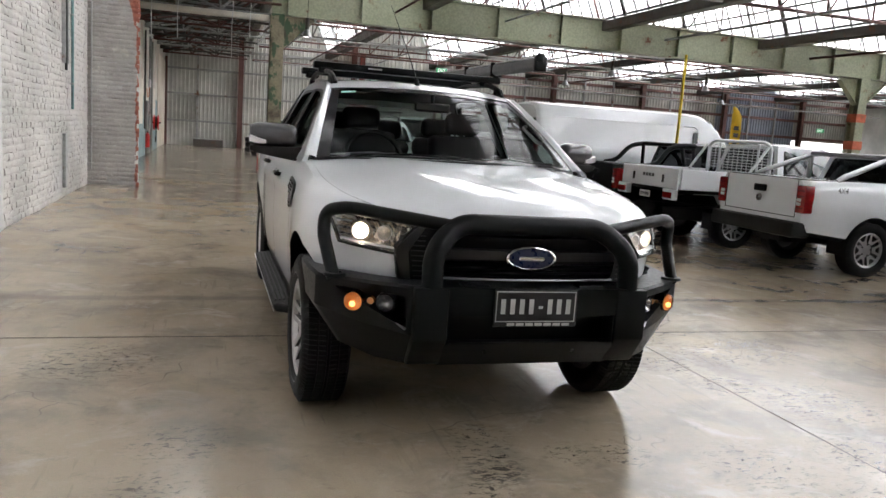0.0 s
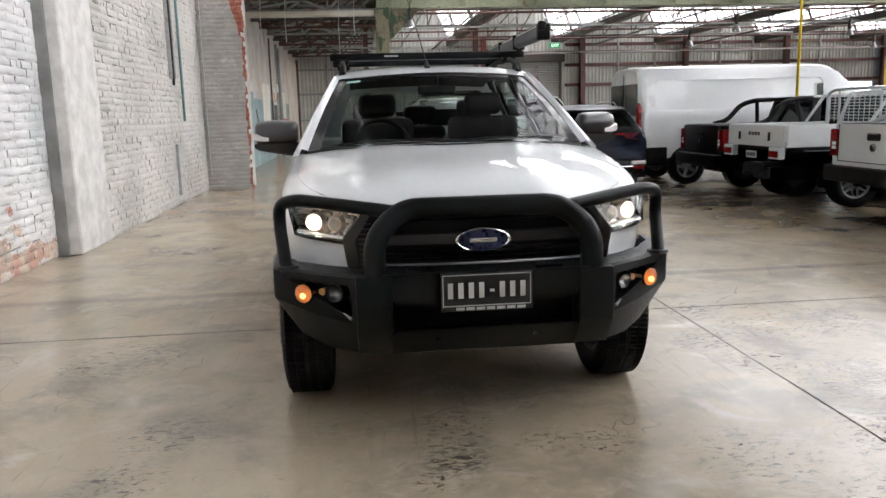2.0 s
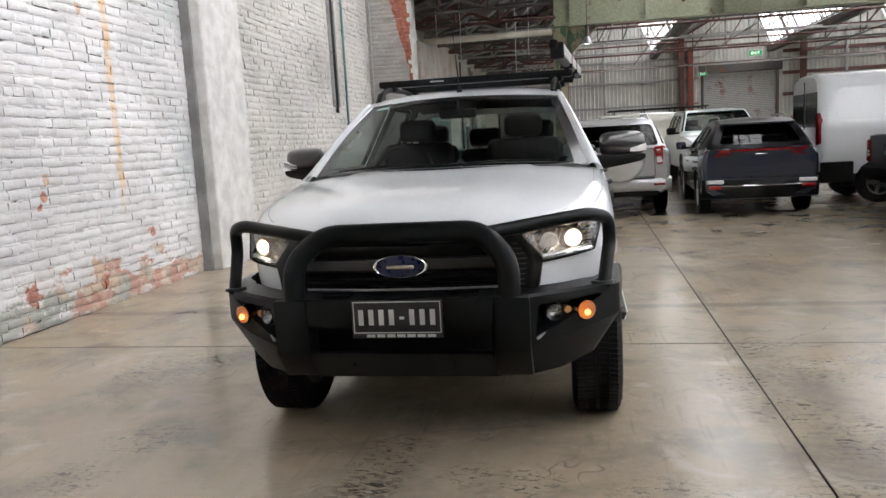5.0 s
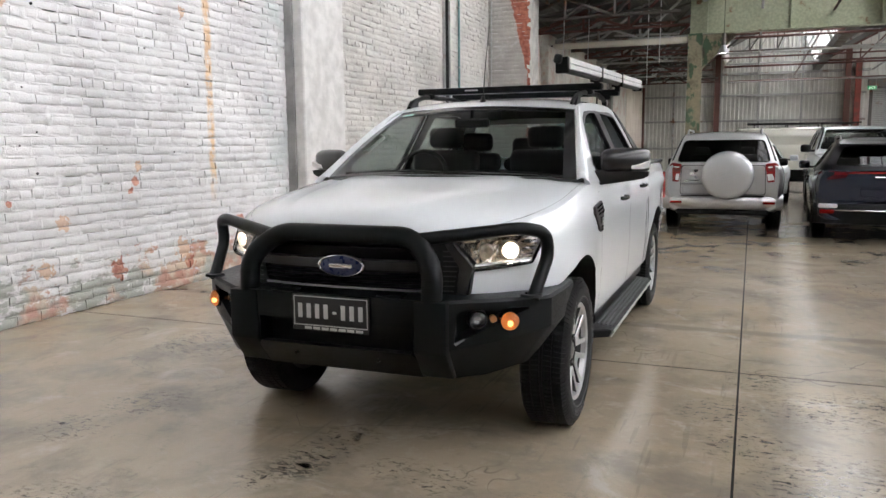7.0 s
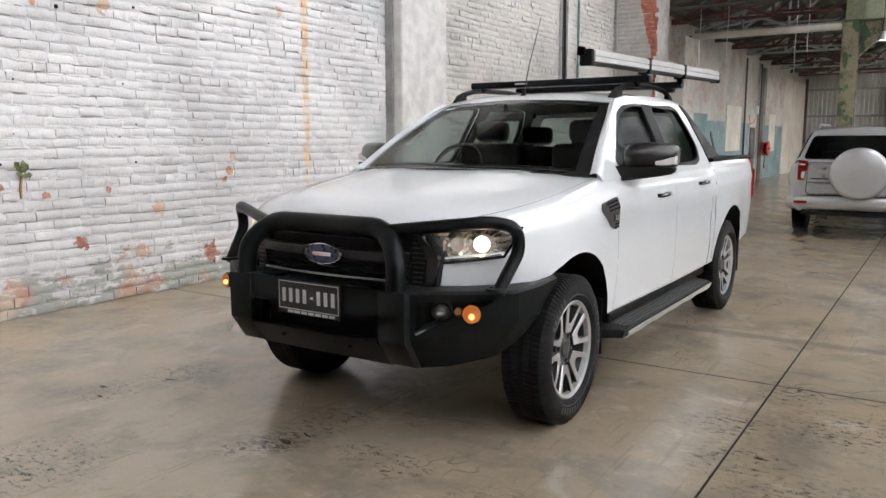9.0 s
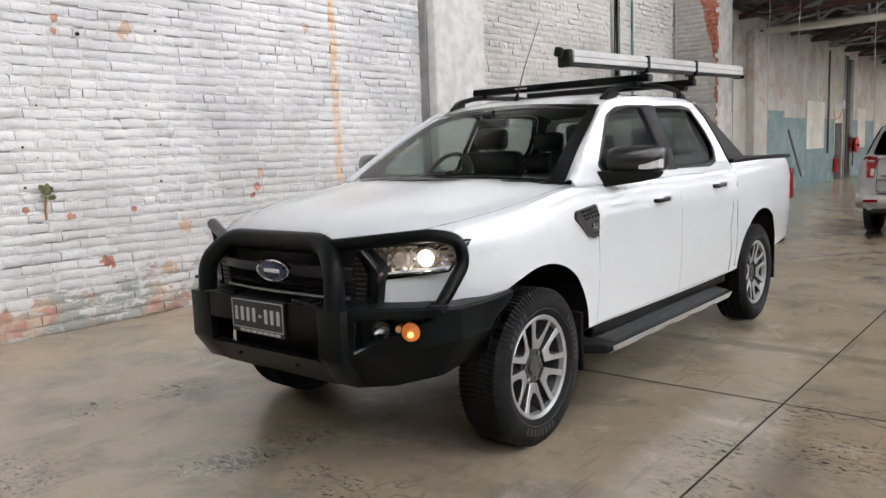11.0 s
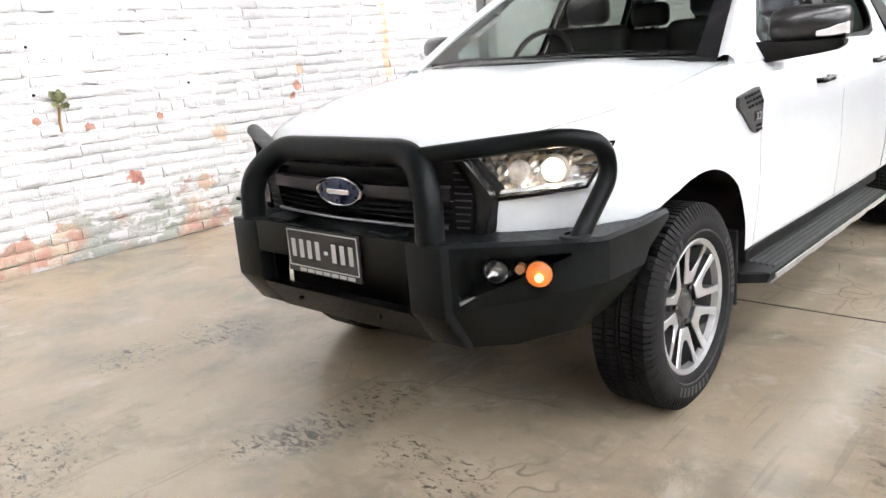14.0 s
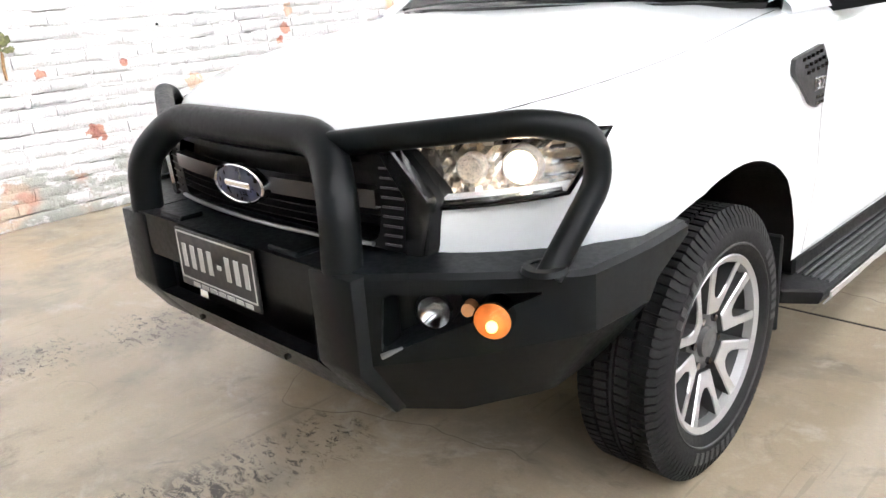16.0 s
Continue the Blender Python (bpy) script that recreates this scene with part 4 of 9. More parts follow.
def hero_section(y):
    """Half of the body's outline at y, from the middle of the floor out and up to the middle of the top."""
    w, zb, ze, zt = curve(W_HALF, y), curve(Z_BOT, y), curve(Z_EDGE, y), curve(Z_MID, y)
    flare = 0.0
    for ay, az, ar in ARCHES:
        flare = max(flare, 0.018 * math.exp(-((y - ay) / 0.36) ** 4))
    crease = 0.006 if 0.5 < y < 4.1 else 0.003
    rows = [(0, zb), (w - 0.07, zb), (w - 0.022, zb + 0.03)]
    for t, dx in ((0.2, -0.008), (0.4, 0.002 + flare), (0.55, flare * 0.9), (0.68, 0.0 + flare * 0.4), (0.76, crease), (0.80, -0.002), (0.88, -0.012), (0.95, -0.030)):
        rows.append((w + dx, lerp(zb, ze, t)))
    rows += [(w - 0.058, ze), (0.87 * w, lerp(ze, zt, 0.22)), (0.70 * w, lerp(ze, zt, 0.62)), (0.58 * w, lerp(ze, zt, 0.74)), (0.515 * w, lerp(ze, zt, 0.95)), (0.25 * w, lerp(ze, zt, 0.985)), (0, zt)]
    return rows


def hero_x(y, z):
    """The body side's x at a place along and up the car."""
    rows = hero_section(y)[2:12]
    for (xa, za), (xb, zb) in zip(rows, rows[1:]):
        if za <= z <= zb:
            return lerp(xa, xb, (z - za) / (zb - za))
    return rows[-1][0] if z > rows[-1][1] else rows[0][0]


LAMP_TL, LAMP_TR = Vector((0.475, -0.665, 1.020)), Vector((0.838, -0.375, 1.040))
LAMP_BR, LAMP_BL = Vector((0.802, -0.485, 0.916)), Vector((0.567, -0.655, 0.888))


def lamp_patch(s, u, v, off):
    """A place on the headlight's face, off metres in front of it."""
    p = LAMP_BL.lerp(LAMP_BR, u).lerp(LAMP_TL.lerp(LAMP_TR, u), v)
    p = p + Vector((0.62, -0.78, 0.12)) * (0.030 * math.sin(math.pi * u) + off)
    return Vector((s * p.x, p.y, p.z))


def hero_body(root):
    ys = [-0.735, -0.72, -0.70, -0.675, -0.645, -0.61, -0.57, -0.52, -0.46, -0.40, -0.33, -0.26, -0.18, -0.1, 0.0, 0.1, 0.2, 0.3, 0.38, 0.46, 0.54, 0.62]
    ys += [0.62 + 0.16 * k for k in range(1, 14)] + [2.735, 2.745, 2.765] + [2.765 + 0.13 * k for k in range(1, 11)] + [4.12, 4.17, 4.2, 4.22]
    bm = bmesh.new()
    rings = []
    for y in ys:
        half = hero_section(y)
        rings.append([(x, y, z) for x, z in half] + [(-x, y, z) for x, z in half[-2:0:-1]])
    loft(bm, rings, closed=True, caps=True)
    tools = []
    for ay, az, ar in ARCHES:
        for s in (-1, 1):
            c = bmesh.new()
            cyl(c, (s * 0.56, ay, az), (s * 1.3, ay, az), ar, seg=56)
            tools.append(c)
    grille = bmesh.new()
    prism(grille, smooth_poly([(-0.44, 1.036), (0.44, 1.036), (0.53, 0.93), (0.50, 0.70), (-0.50, 0.70), (-0.53, 0.93)], 0.04), lambda u, v, w: (u, -0.95 + 0.26 * u * u + w, v), 0.30)
    tools.append(grille)
    for s in (-1, 1):
        c = bmesh.new()
        n = [k / 12 for k in range(13)]
        rows = [[lamp_patch(s, u, v, -0.08) for u in n] for v in (0, 0.5, 1)] + [[lamp_patch(s, u, v, 0.10) for u in n] for v in (1, 0.5, 0)]
        V = loft(c, rows + [rows[0]], caps=False)
        bmesh.ops.remove_doubles(c, verts=c.verts, dist=1e-5)
        bmesh.ops.holes_fill(c, edges=[e for e in c.edges if e.is_boundary])
        tools.append(c)
    bm = cut(bm, tools)
    for f in bm.faces:
        c = f.calc_center_median()
        if c.y < -0.3 and abs(c.x) < 0.52 and c.z < 1.03 and c.y > -0.70 + 0.2 * c.x * c.x and c.z > 0.76:
            f.material_index = 1
            continue
        inside = any(math.hypot(c.y - ay, c.z - az) < ar + 0.004 and abs(c.x) < 0.915 and (abs(f.normal.x) > 0.95 or math.hypot(c.y - ay, c.z - az) > ar - 0.02) for ay, az, ar in ARCHES)
        if f.normal.z < -0.8 and c.z < 0.8 or (inside and abs(c.x) < 0.9) or (0.6 < c.y < 2.7 and c.z > 1.2 and abs(c.x) < 0.7):
            f.material_index = 1
        elif inside and abs(f.normal.x) < 0.3:
            f.material_index = 1
    return part("body", bm, ["white_car", "plastic"], root, "glossy white painted body", smooth=28)


def seam(root, pts, r=0.0017):
    bm = bmesh.new()
    tube(bm, pts, r, seg=6)
    part("seam", bm, "plastic", root)


# cab side: a plane that leans inwards
def cab_x(z, off=0.0):
    return 0.868 - (z - 1.225) * 0.50 + off


FRONT_WIN = smooth_poly([(0.845, 1.248), (0.80, 1.30), (1.17, 1.575), (1.32, 1.622), (1.53, 1.645), (1.705, 1.648), (1.665, 1.248)], 0.03, 3)
REAR_WIN = smooth_poly([(1.80, 1.248), (1.875, 1.648), (2.35, 1.652), (2.485, 1.635), (2.555, 1.50), (2.58, 1.37), (2.50, 1.275), (2.36, 1.25)], 0.04, 3)
CAB_OUT = [(0.46, 1.20), (0.80, 1.415), (1.10, 1.598), (1.24, 1.665), (1.45, 1.700), (1.8, 1.718), (2.2, 1.722), (2.48, 1.712), (2.62, 1.68), (2.69, 1.60), (2.735, 1.40), (2.75, 1.20)]


def grow(poly, d):
    c = Vector((sum(p[0] for p in poly) / len(poly), sum(p[1] for p in poly) / len(poly)))
    out = []
    for p in poly:
        v = Vector(p) - c
        out.append(tuple(c + v * (1 + d / v.length)))
    return out


def hero_cab(root):
    for s in (-1, 1):
        bm = bmesh.new()
        sheet_with_holes(bm, CAB_OUT, [grow(FRONT_WIN, 0.012), grow(REAR_WIN, 0.012)], lambda u, v, w: (s * (cab_x(v) - w), u, v), 0.03)
        part("cab_side", bm, "white_car", root, smooth=20)
        bm = bmesh.new()
        for win in (FRONT_WIN, REAR_WIN):
            sheet_with_holes(bm, grow(win, 0.016), [grow(win, -0.012)], lambda u, v, w: (s * (cab_x(v, 0.003) - w), u, v), 0.03)
        part("window_seal", bm, "plastic", root, smooth=20)
        bm = bmesh.new()
        prism(bm, [(1.668, 1.238), (1.712, 1.658), (1.868, 1.658), (1.795, 1.238)], lambda u, v, w: (s * (cab_x(v, 0.0045) - w), u, v), 0.012)
        part("door_pillar", bm, "plastic", root, "black pillar between the door windows", smooth=0)
        for win, nm in ((FRONT_WIN, "front_door_window"), (REAR_WIN, "rear_door_window")):
            bm = bmesh.new()
            prism(bm, win, lambda u, v, w: (s * (cab_x(v, -0.012) - w), u, v), 0.005)
            g = part(nm, bm, "tint", root, "lightly tinted side window", smooth=0)
            g.visible_shadow = False
        bm = bmesh.new()
        sheet_with_holes(bm, grow(CAB_OUT, -0.035), [grow(FRONT_WIN, 0.014), grow(REAR_WIN, 0.014)], lambda u, v, w: (s * (cab_x(v, -0.034) - w), u, v), 0.012)
        part("cab_lining", bm, "dash", root, smooth=20)
    bm = bmesh.new()
    loft(bm, [[(0.56 * q, y, z - 0.02 * q * q) for q in (-1, -0.5, 0, 0.5, 1)] for y, z in ((1.20, 1.650), (1.35, 1.672), (1.9, 1.690), (2.4, 1.68), (2.62, 1.645))])
    part("headlining", bm, "dash", root)
    # windscreen
    def screen_pt(u, v, lift=0.0):
        a = Vector((0.795 * u, 0.20 + 0.30 * u * u, 1.262 - 0.032 * u * u))
        b = Vector((0.618 * u, 1.135 + 0.105 * u * u, 1.678 - 0.032 * u * u))
        p = a.lerp(b, v)
        p.z += 0.022 * math.sin(math.pi * v) + lift
        p.y -= 0.010 * math.sin(math.pi * v)
        return p
    us = [k / 10 - 1 for k in range(21)]
    vs = [k / 8 for k in range(9)]
    bm = bmesh.new()
    loft(bm, [[screen_pt(u, v) for u in us] for v in vs])
    g = part("windscreen", bm, "screen", root, "clear raked windscreen", smooth=60)
    g.visible_shadow = False
    bm = bmesh.new()
    for a, b, n in ((0.0, 0.018, "v"), (0.93, 1.0, "v")):
        loft(bm, [[screen_pt(u, lerp(a, b, t), 0.0015) for u in us] for t in (0, 0.5, 1)])
    for s in (-1, 1):
        loft(bm, [[screen_pt(s * lerp(0.915, 1.0, t), v, 0.0015) for v in vs] for t in (0, 1)])
    part("screen_border", bm, "gloss_black", root, smooth=60)
    # front pillars
    for s in (-1, 1):
        bm = bmesh.new()
        rows = []
        for v in vs:
            a = screen_pt(1.0, v, -0.004)
            yy = lerp(0.46, 1.24, v)
            zz = curve([(0.46, 1.20), (0.80, 1.415), (1.10, 1.598), (1.24, 1.665)], yy)
            b = Vector((cab_x(zz), yy, zz))
            m = (a + b) / 2 + Vector((0.012, -0.006, 0.022))
            rows.append([Vector((s * p.x, p.y, p.z)) for p in (a, a.lerp(m, 0.5) + Vector((0.002, -0.002, 0.006)), m, b.lerp(m, 0.45) + Vector((0.006, 0, 0.003)), b, b - Vector((0.03, 0, 0)))])
        loft(bm, rows)
        part("front_pillar", bm, "white_car", root, smooth=50)
    # roof skin
    bm = bmesh.new()
    rows = []
    top = CAB_OUT[3:10]
    ss = [k / 12 - 1 for k in range(25)]
    for i, yy in enumerate((0, 0.08, 0.2, 0.4, 0.62, 0.85, 1.05, 1.22, 1.32, 1.40)):
        row = []
        for q in ss:
            a = abs(q)
            y = lerp(1.135 + 0.105 * a * a, 2.66 - 0.03 * a * a, yy / 1.40)
            ze = curve(top, max(1.24, min(2.66, y)))
            zc = curve([(1.13, 1.678), (1.25, 1.712), (1.45, 1.738), (1.9, 1.757), (2.35, 1.745), (2.66, 1.69)], y)
            z = ze + (zc - ze) * (1 - a ** 2.8)
            if i == 0:
                z = 1.678 - 0.032 * a * a + 0.003
            row.append((math.copysign(1, q) * cab_x(ze) * (a if a < 0.98 else 1.0), y, z))
        rows.append(row)
    loft(bm, rows)
    part("roof", bm, "white_car", root, "white cab roof", smooth=50)
    # cab back with its window
    bm = bmesh.new()
    back = lambda u, v, w: (u, 2.66 + (1.69 - v) * 0.2 + w, v)
    hole = smooth_poly([(-0.56, 1.60), (0.56, 1.60), (0.66, 1.31), (-0.66, 1.31)], 0.05)
    sheet_with_holes(bm, [(-0.62, 1.70), (0.62, 1.70), (0.84, 1.22), (-0.84, 1.22)], [hole], back, 0.03)
    part("cab_back", bm, "white_car", root, smooth=20)
    bm = bmesh.new()
    prism(bm, hole, lambda u, v, w: back(u, v, w + 0.01), 0.005)
    g = part("rear_window", bm, "tint", root, "tinted rear window", smooth=0)
    g.visible_shadow = False
    # small sticker inside the screen's upper corner
    bm = bmesh.new()
    loft(bm, [[screen_pt(u, v, 0.003) for u in (-0.90, -0.82, -0.76)] for v in (0.90, 0.94)])
    part("sticker", bm, "teal_sticker", root, "small pale green windscreen sticker")
    # wipers
    for a, b in (((-0.62, 0.405, 1.257), (0.02, 0.235, 1.274)), ((0.02, 0.228, 1.27), (0.60, 0.39, 1.264))):
        bm = bmesh.new()
        tube(bm, [a, Vector(a).lerp(Vector(b), 0.5) + Vector((0, -0.005, 0.012)), b], 0.007, seg=6)
        part("wiper", bm, "plastic", root)
    bm = bmesh.new()
    loft(bm, [[screen_pt(u, 0.0, -0.004) for u in us], [screen_pt(u, 0.0, -0.020) + Vector((0, -0.03, -0.004)) for u in us], [screen_pt(u, 0.0, -0.06) + Vector((0, -0.032, 0)) for u in us]])
    part("cowl", bm, "plastic", root, smooth=40)


def hero_cabin(root):
    """Dashboard, wheel and seats seen through the glass."""
    bm = bmesh.new()
    rows = []
    for y, z0, z1, w in ((0.36, 1.20, 1.246, 0.62), (0.50, 1.20, 1.268, 0.70), (0.75, 1.20, 1.275, 0.74), (0.90, 1.20, 1.25, 0.75), (0.93, 1.20, 1.215, 0.75)):
        rows.append([(-w, y, z0), (-w, y, z1 - 0.02), (-0.45, y, z1 + 0.012), (-0.28, y, z1 + 0.012), (-0.1, y, z1), (w * 0.6, y, z1), (w, y, z1 - 0.02), (w, y, z0)])
    loft(bm, rows, caps=True)
    part("dashboard", bm, "dash", root)
    bm = bmesh.new()
    m = Matrix.Translation((-0.37, 0.98, 1.235)) @ Matrix.Rotation(radians(65), 4, "X")
    ring = [m @ Vector((0.185 * math.cos(a), 0.185 * math.sin(a), 0)) for a in [2 * math.pi * k / 28 for k in range(29)]]
    tube(bm, ring, 0.016, seg=8, caps=False)
    for a in (0.1, math.pi - 0.1, -math.pi / 2):
        tube(bm, [m @ Vector((0, 0, -0.02)), m @ Vector((0.18 * math.cos(a), 0.18 * math.sin(a), 0))], 0.014, seg=6)
    cyl(bm, m @ Vector((0, 0, -0.05)), m @ Vector((0, 0, 0.01)), 0.06, seg=14)
    part("steering_wheel", bm, "plastic", root)
    for x, y, top in ((-0.37, 1.46, 1.41), (0.37, 1.46, 1.41), (-0.42, 2.30, 1.38), (0.42, 2.30, 1.38), (0.0, 2.34, 1.34)):
        front = y < 2
        w = 0.25 if front else 0.20
        bm = bmesh.new()
        box(bm, x - w, x + w, y - 0.06, y + 0.08, 1.225, top, bevel=0.055, seg=3, m=Matrix.Translation((0, 0, 0)))
        box(bm, x - 0.13, x + 0.13, y - 0.035, y + 0.065, top + 0.01, top + 0.16, bevel=0.045, seg=3)
        for dx in (-0.05, 0.05):
            cyl(bm, (x + dx, y + 0.02, top - 0.03), (x + dx, y + 0.02, top + 0.05), 0.007, seg=6)
        part("seat", bm, "seat", root)
    bm = bmesh.new()
    box(bm, -0.12, 0.12, 0.97, 1.0, 1.555, 1.615, bevel=0.012)
    cyl(bm, (0, 0.985, 1.61), (0, 0.99, 1.665), 0.012, seg=8)
    part("rear_view_mirror", bm, "plastic", root)
    for s in (-1, 1):
        bm = bmesh.new()
        tube(bm, rounded([(s * 0.735, 0.86, 1.40), (s * 0.70, 0.87, 1.41), (s * 0.655, 1.02, 1.50), (s * 0.685, 1.03, 1.51)], 0.03), 0.012, seg=8)
        part("grab_handle", bm, "grey_steel", root)


def wheel(root, name, m, radius, width, rim_r, face="alloy", dark="alloy_dark", spokes=6, detail=True):
    """A wheel about the x axis, outer face towards +x."""
    w = part(name, bmesh.new(), "rubber", root)
    w.matrix_basis = m
    h = width / 2
    # tyre: tread ribs with cross slots on the shoulders
    prof = [(rim_r + 0.004, -h * 0.80), (rim_r + 0.02, -h * 0.92), (rim_r + 0.06, -h * 1.0), (radius - 0.055, -h * 0.97), (radius - 0.022, -h * 0.90), (radius - 0.008, -h * 0.80)]
    ribs = ((-0.78, -0.45), (-0.38, -0.09), (-0.03, 0.03), (0.09, 0.38), (0.45, 0.78)) if detail else ((-0.78, -0.1), (-0.02, 0.78))
    slots = set()
    for i, (a, b) in enumerate(ribs):
        if i:
            prof += [(radius - 0.016, h * a)]
        k = len(prof)
        prof += [(radius, h * a), (radius, h * b)]
        if i in (0, len(ribs) - 1) or i % 2:
            slots.update((k, k + 1))
        if i < len(ribs) - 1:
            prof += [(radius - 0.016, h * b)]
    k = len(prof)
    prof += [(radius - 0.008, h * 0.80), (radius - 0.022, h * 0.90), (radius - 0.055, h * 0.97), (rim_r + 0.06, h * 1.0), (rim_r + 0.02, h * 0.92), (rim_r + 0.004, h * 0.80)]
    slots.update((5, k, k + 1, 4))
    bm = bmesh.new()
    seg = 96 if detail else 40
    rings = []
    for j in range(seg):
        base = 2 * math.pi * j / seg
        step = 2 * math.pi / seg
        marks = ((0.0, 0), (0.70, 0), (0.74, 1), (0.96, 1)) if detail else ((0.0, 0),)
        for t, low in marks:
            ring = []
            for i, (r, x) in enumerate(prof):
                a = base + step * t + (0.03 * abs(x) / h if detail and i in slots else 0.0)
                rr = r - (0.012 if low and i in slots else 0.0)
                ring.append((x, rr * math.cos(a), rr * math.sin(a)))
            rings.append(ring)
    rings.append(rings[0])
    V = [[bm.verts.new(p) for p in r] for r in rings[:-1]]
    n = len(prof)
    for i in range(len(V)):
        a, b = V[i], V[(i + 1) % len(V)]
        for q in range(n - 1):
            bm.faces.new((a[q], a[q + 1], b[q + 1], b[q]))
    part("tyre", bm, "rubber", w, "black all-terrain tyre", smooth=30)
    # rim: barrel, lip, spokes, hub
    bm = bmesh.new()
    lathe(bm, [(rim_r + 0.006, -h * 0.82), (rim_r - 0.02, -h * 0.7), (rim_r - 0.035, 0.0), (rim_r - 0.03, h * 0.45), (rim_r - 0.016, h * 0.62)], 48)
    lathe(bm, [(rim_r - 0.03, -h * 0.2), (0.05, -h * 0.2)], 32)
    part("barrel", bm, dark, w)
    bm = bmesh.new()
    lathe(bm, [(rim_r - 0.018, h * 0.60), (rim_r - 0.012, h * 0.80), (rim_r + 0.004, h * 0.86), (rim_r + 0.010, h * 0.82), (rim_r + 0.004, h * 0.74)], 56)
    part("rim", bm, face, w, "machined alloy rim")
    r1 = rim_r - 0.012
    spoke = None
    sub = bmesh.new()
    if spokes == 6:
        # a U-shaped spoke: two stout arms joined near the hub
        pts = [(0.084, -0.032), (0.108, -0.043), (0.150, -0.060), (r1, -0.097), (r1, -0.066), (0.160, -0.034), (0.138, -0.020), (0.128, -0.007)]
        pts += [(a, -b) for a, b in pts[::-1]]
        lift = lambda a: h * (0.50 + 0.30 * min(1.0, a / r1))
        lo = [sub.verts.new((h * 0.12, b, a)) for a, b in pts]
        mid = [sub.verts.new((lift(a) - 0.004, b, a)) for a, b in pts]
        cen = 0.056
        hi = [sub.verts.new((lift(a), b + (0.004 if abs(b) < cen * min(1.0, a / 0.16) else -0.004) * (1 if b > 0 else -1), a)) for a, b in pts]
        sub.faces.new(hi)
        n = len(pts)
        for i in range(n):
            j = (i + 1) % n
            sub.faces.new((lo[i], lo[j], mid[j], mid[i])).material_index = 1
            sub.faces.new((mid[i], mid[j], hi[j], hi[i]))
        web = [(0.125, -0.012), (0.165, -0.038), (0.200, -0.052), (0.200, 0.052), (0.165, 0.038), (0.125, 0.012)]
        sub.faces.new([sub.verts.new((h * (0.26 if a < 0.18 else 0.10), b, a)) for a, b in web]).material_index = 1
    else:
        wd = 0.055 if spokes == 5 else 0.035
        pts = [(0.05, -wd * 0.8), (r1, -wd * 0.62), (r1, wd * 0.62), (0.05, wd * 0.8)]
        lo = [sub.verts.new((h * 0.35, b, a)) for a, b in pts]
        hi = [sub.verts.new((h * (0.6 + 0.12 * a / r1), b * 0.8, a)) for a, b in pts]
        sub.faces.new(hi)
        sub.faces.new(lo[::-1])
        for i in range(4):
            sub.faces.new((lo[i], lo[(i + 1) % 4], hi[(i + 1) % 4], hi[i])).material_index = 1
    me = finish("spoke", sub, [face, dark], 25)
    for k in range(spokes):
        o = part("spoke", me, face, w)
        o.matrix_basis = Matrix.Rotation(2 * math.pi * (k + 0.5) / spokes, 4, "X")
    bm = bmesh.new()
    lathe(bm, [(0.100, h * 0.20), (0.094, h * 0.44), (0.046, h * 0.50), (0.042, h * 0.60), (0.0005, h * 0.62)], 24)
    nut = bmesh.new()
    cyl(nut, (h * 0.36, 0, 0.072), (h * 0.56, 0, 0.072), 0.011, seg=6)
    nut = finish("nut", nut, "chrome_dark")
    for k in range(6 if detail else 5):
        part("nut", nut, "chrome_dark", w).matrix_basis = Matrix.Rotation(2 * math.pi * k / (6 if detail else 5), 4, "X")
    part("hub", bm, "hub_grey" if detail else face, w)
    if detail:
        # raised marks on the tyre wall, too worn to read
        for k, a0 in enumerate((0.15, 2.3, 4.3)):
            for j in range(8 if k else 6):
                bm = bmesh.new()
                a = a0 + j * 0.105
                rr = rim_r + 0.068
                m2 = Matrix.Rotation(a, 4, "X")
                box(bm, h * 0.985, h * 1.004, -0.011, 0.011, rr - 0.017, rr + 0.017, bevel=0.0015, m=m2)
                box(bm, h * 0.99, h * 1.006, -0.004, 0.004, rr - 0.009, rr + 0.009, m=m2)
                part("raised_mark", bm, "rubber_text", w)
        bm = bmesh.new()
        lathe(bm, [(rim_r + 0.036, h * 0.95), (rim_r + 0.038, h * 0.985), (rim_r + 0.042, h * 0.985), (rim_r + 0.044, h * 0.96)], 48)
        part("tyre_ring", bm, "rubber_text", w)
    return w


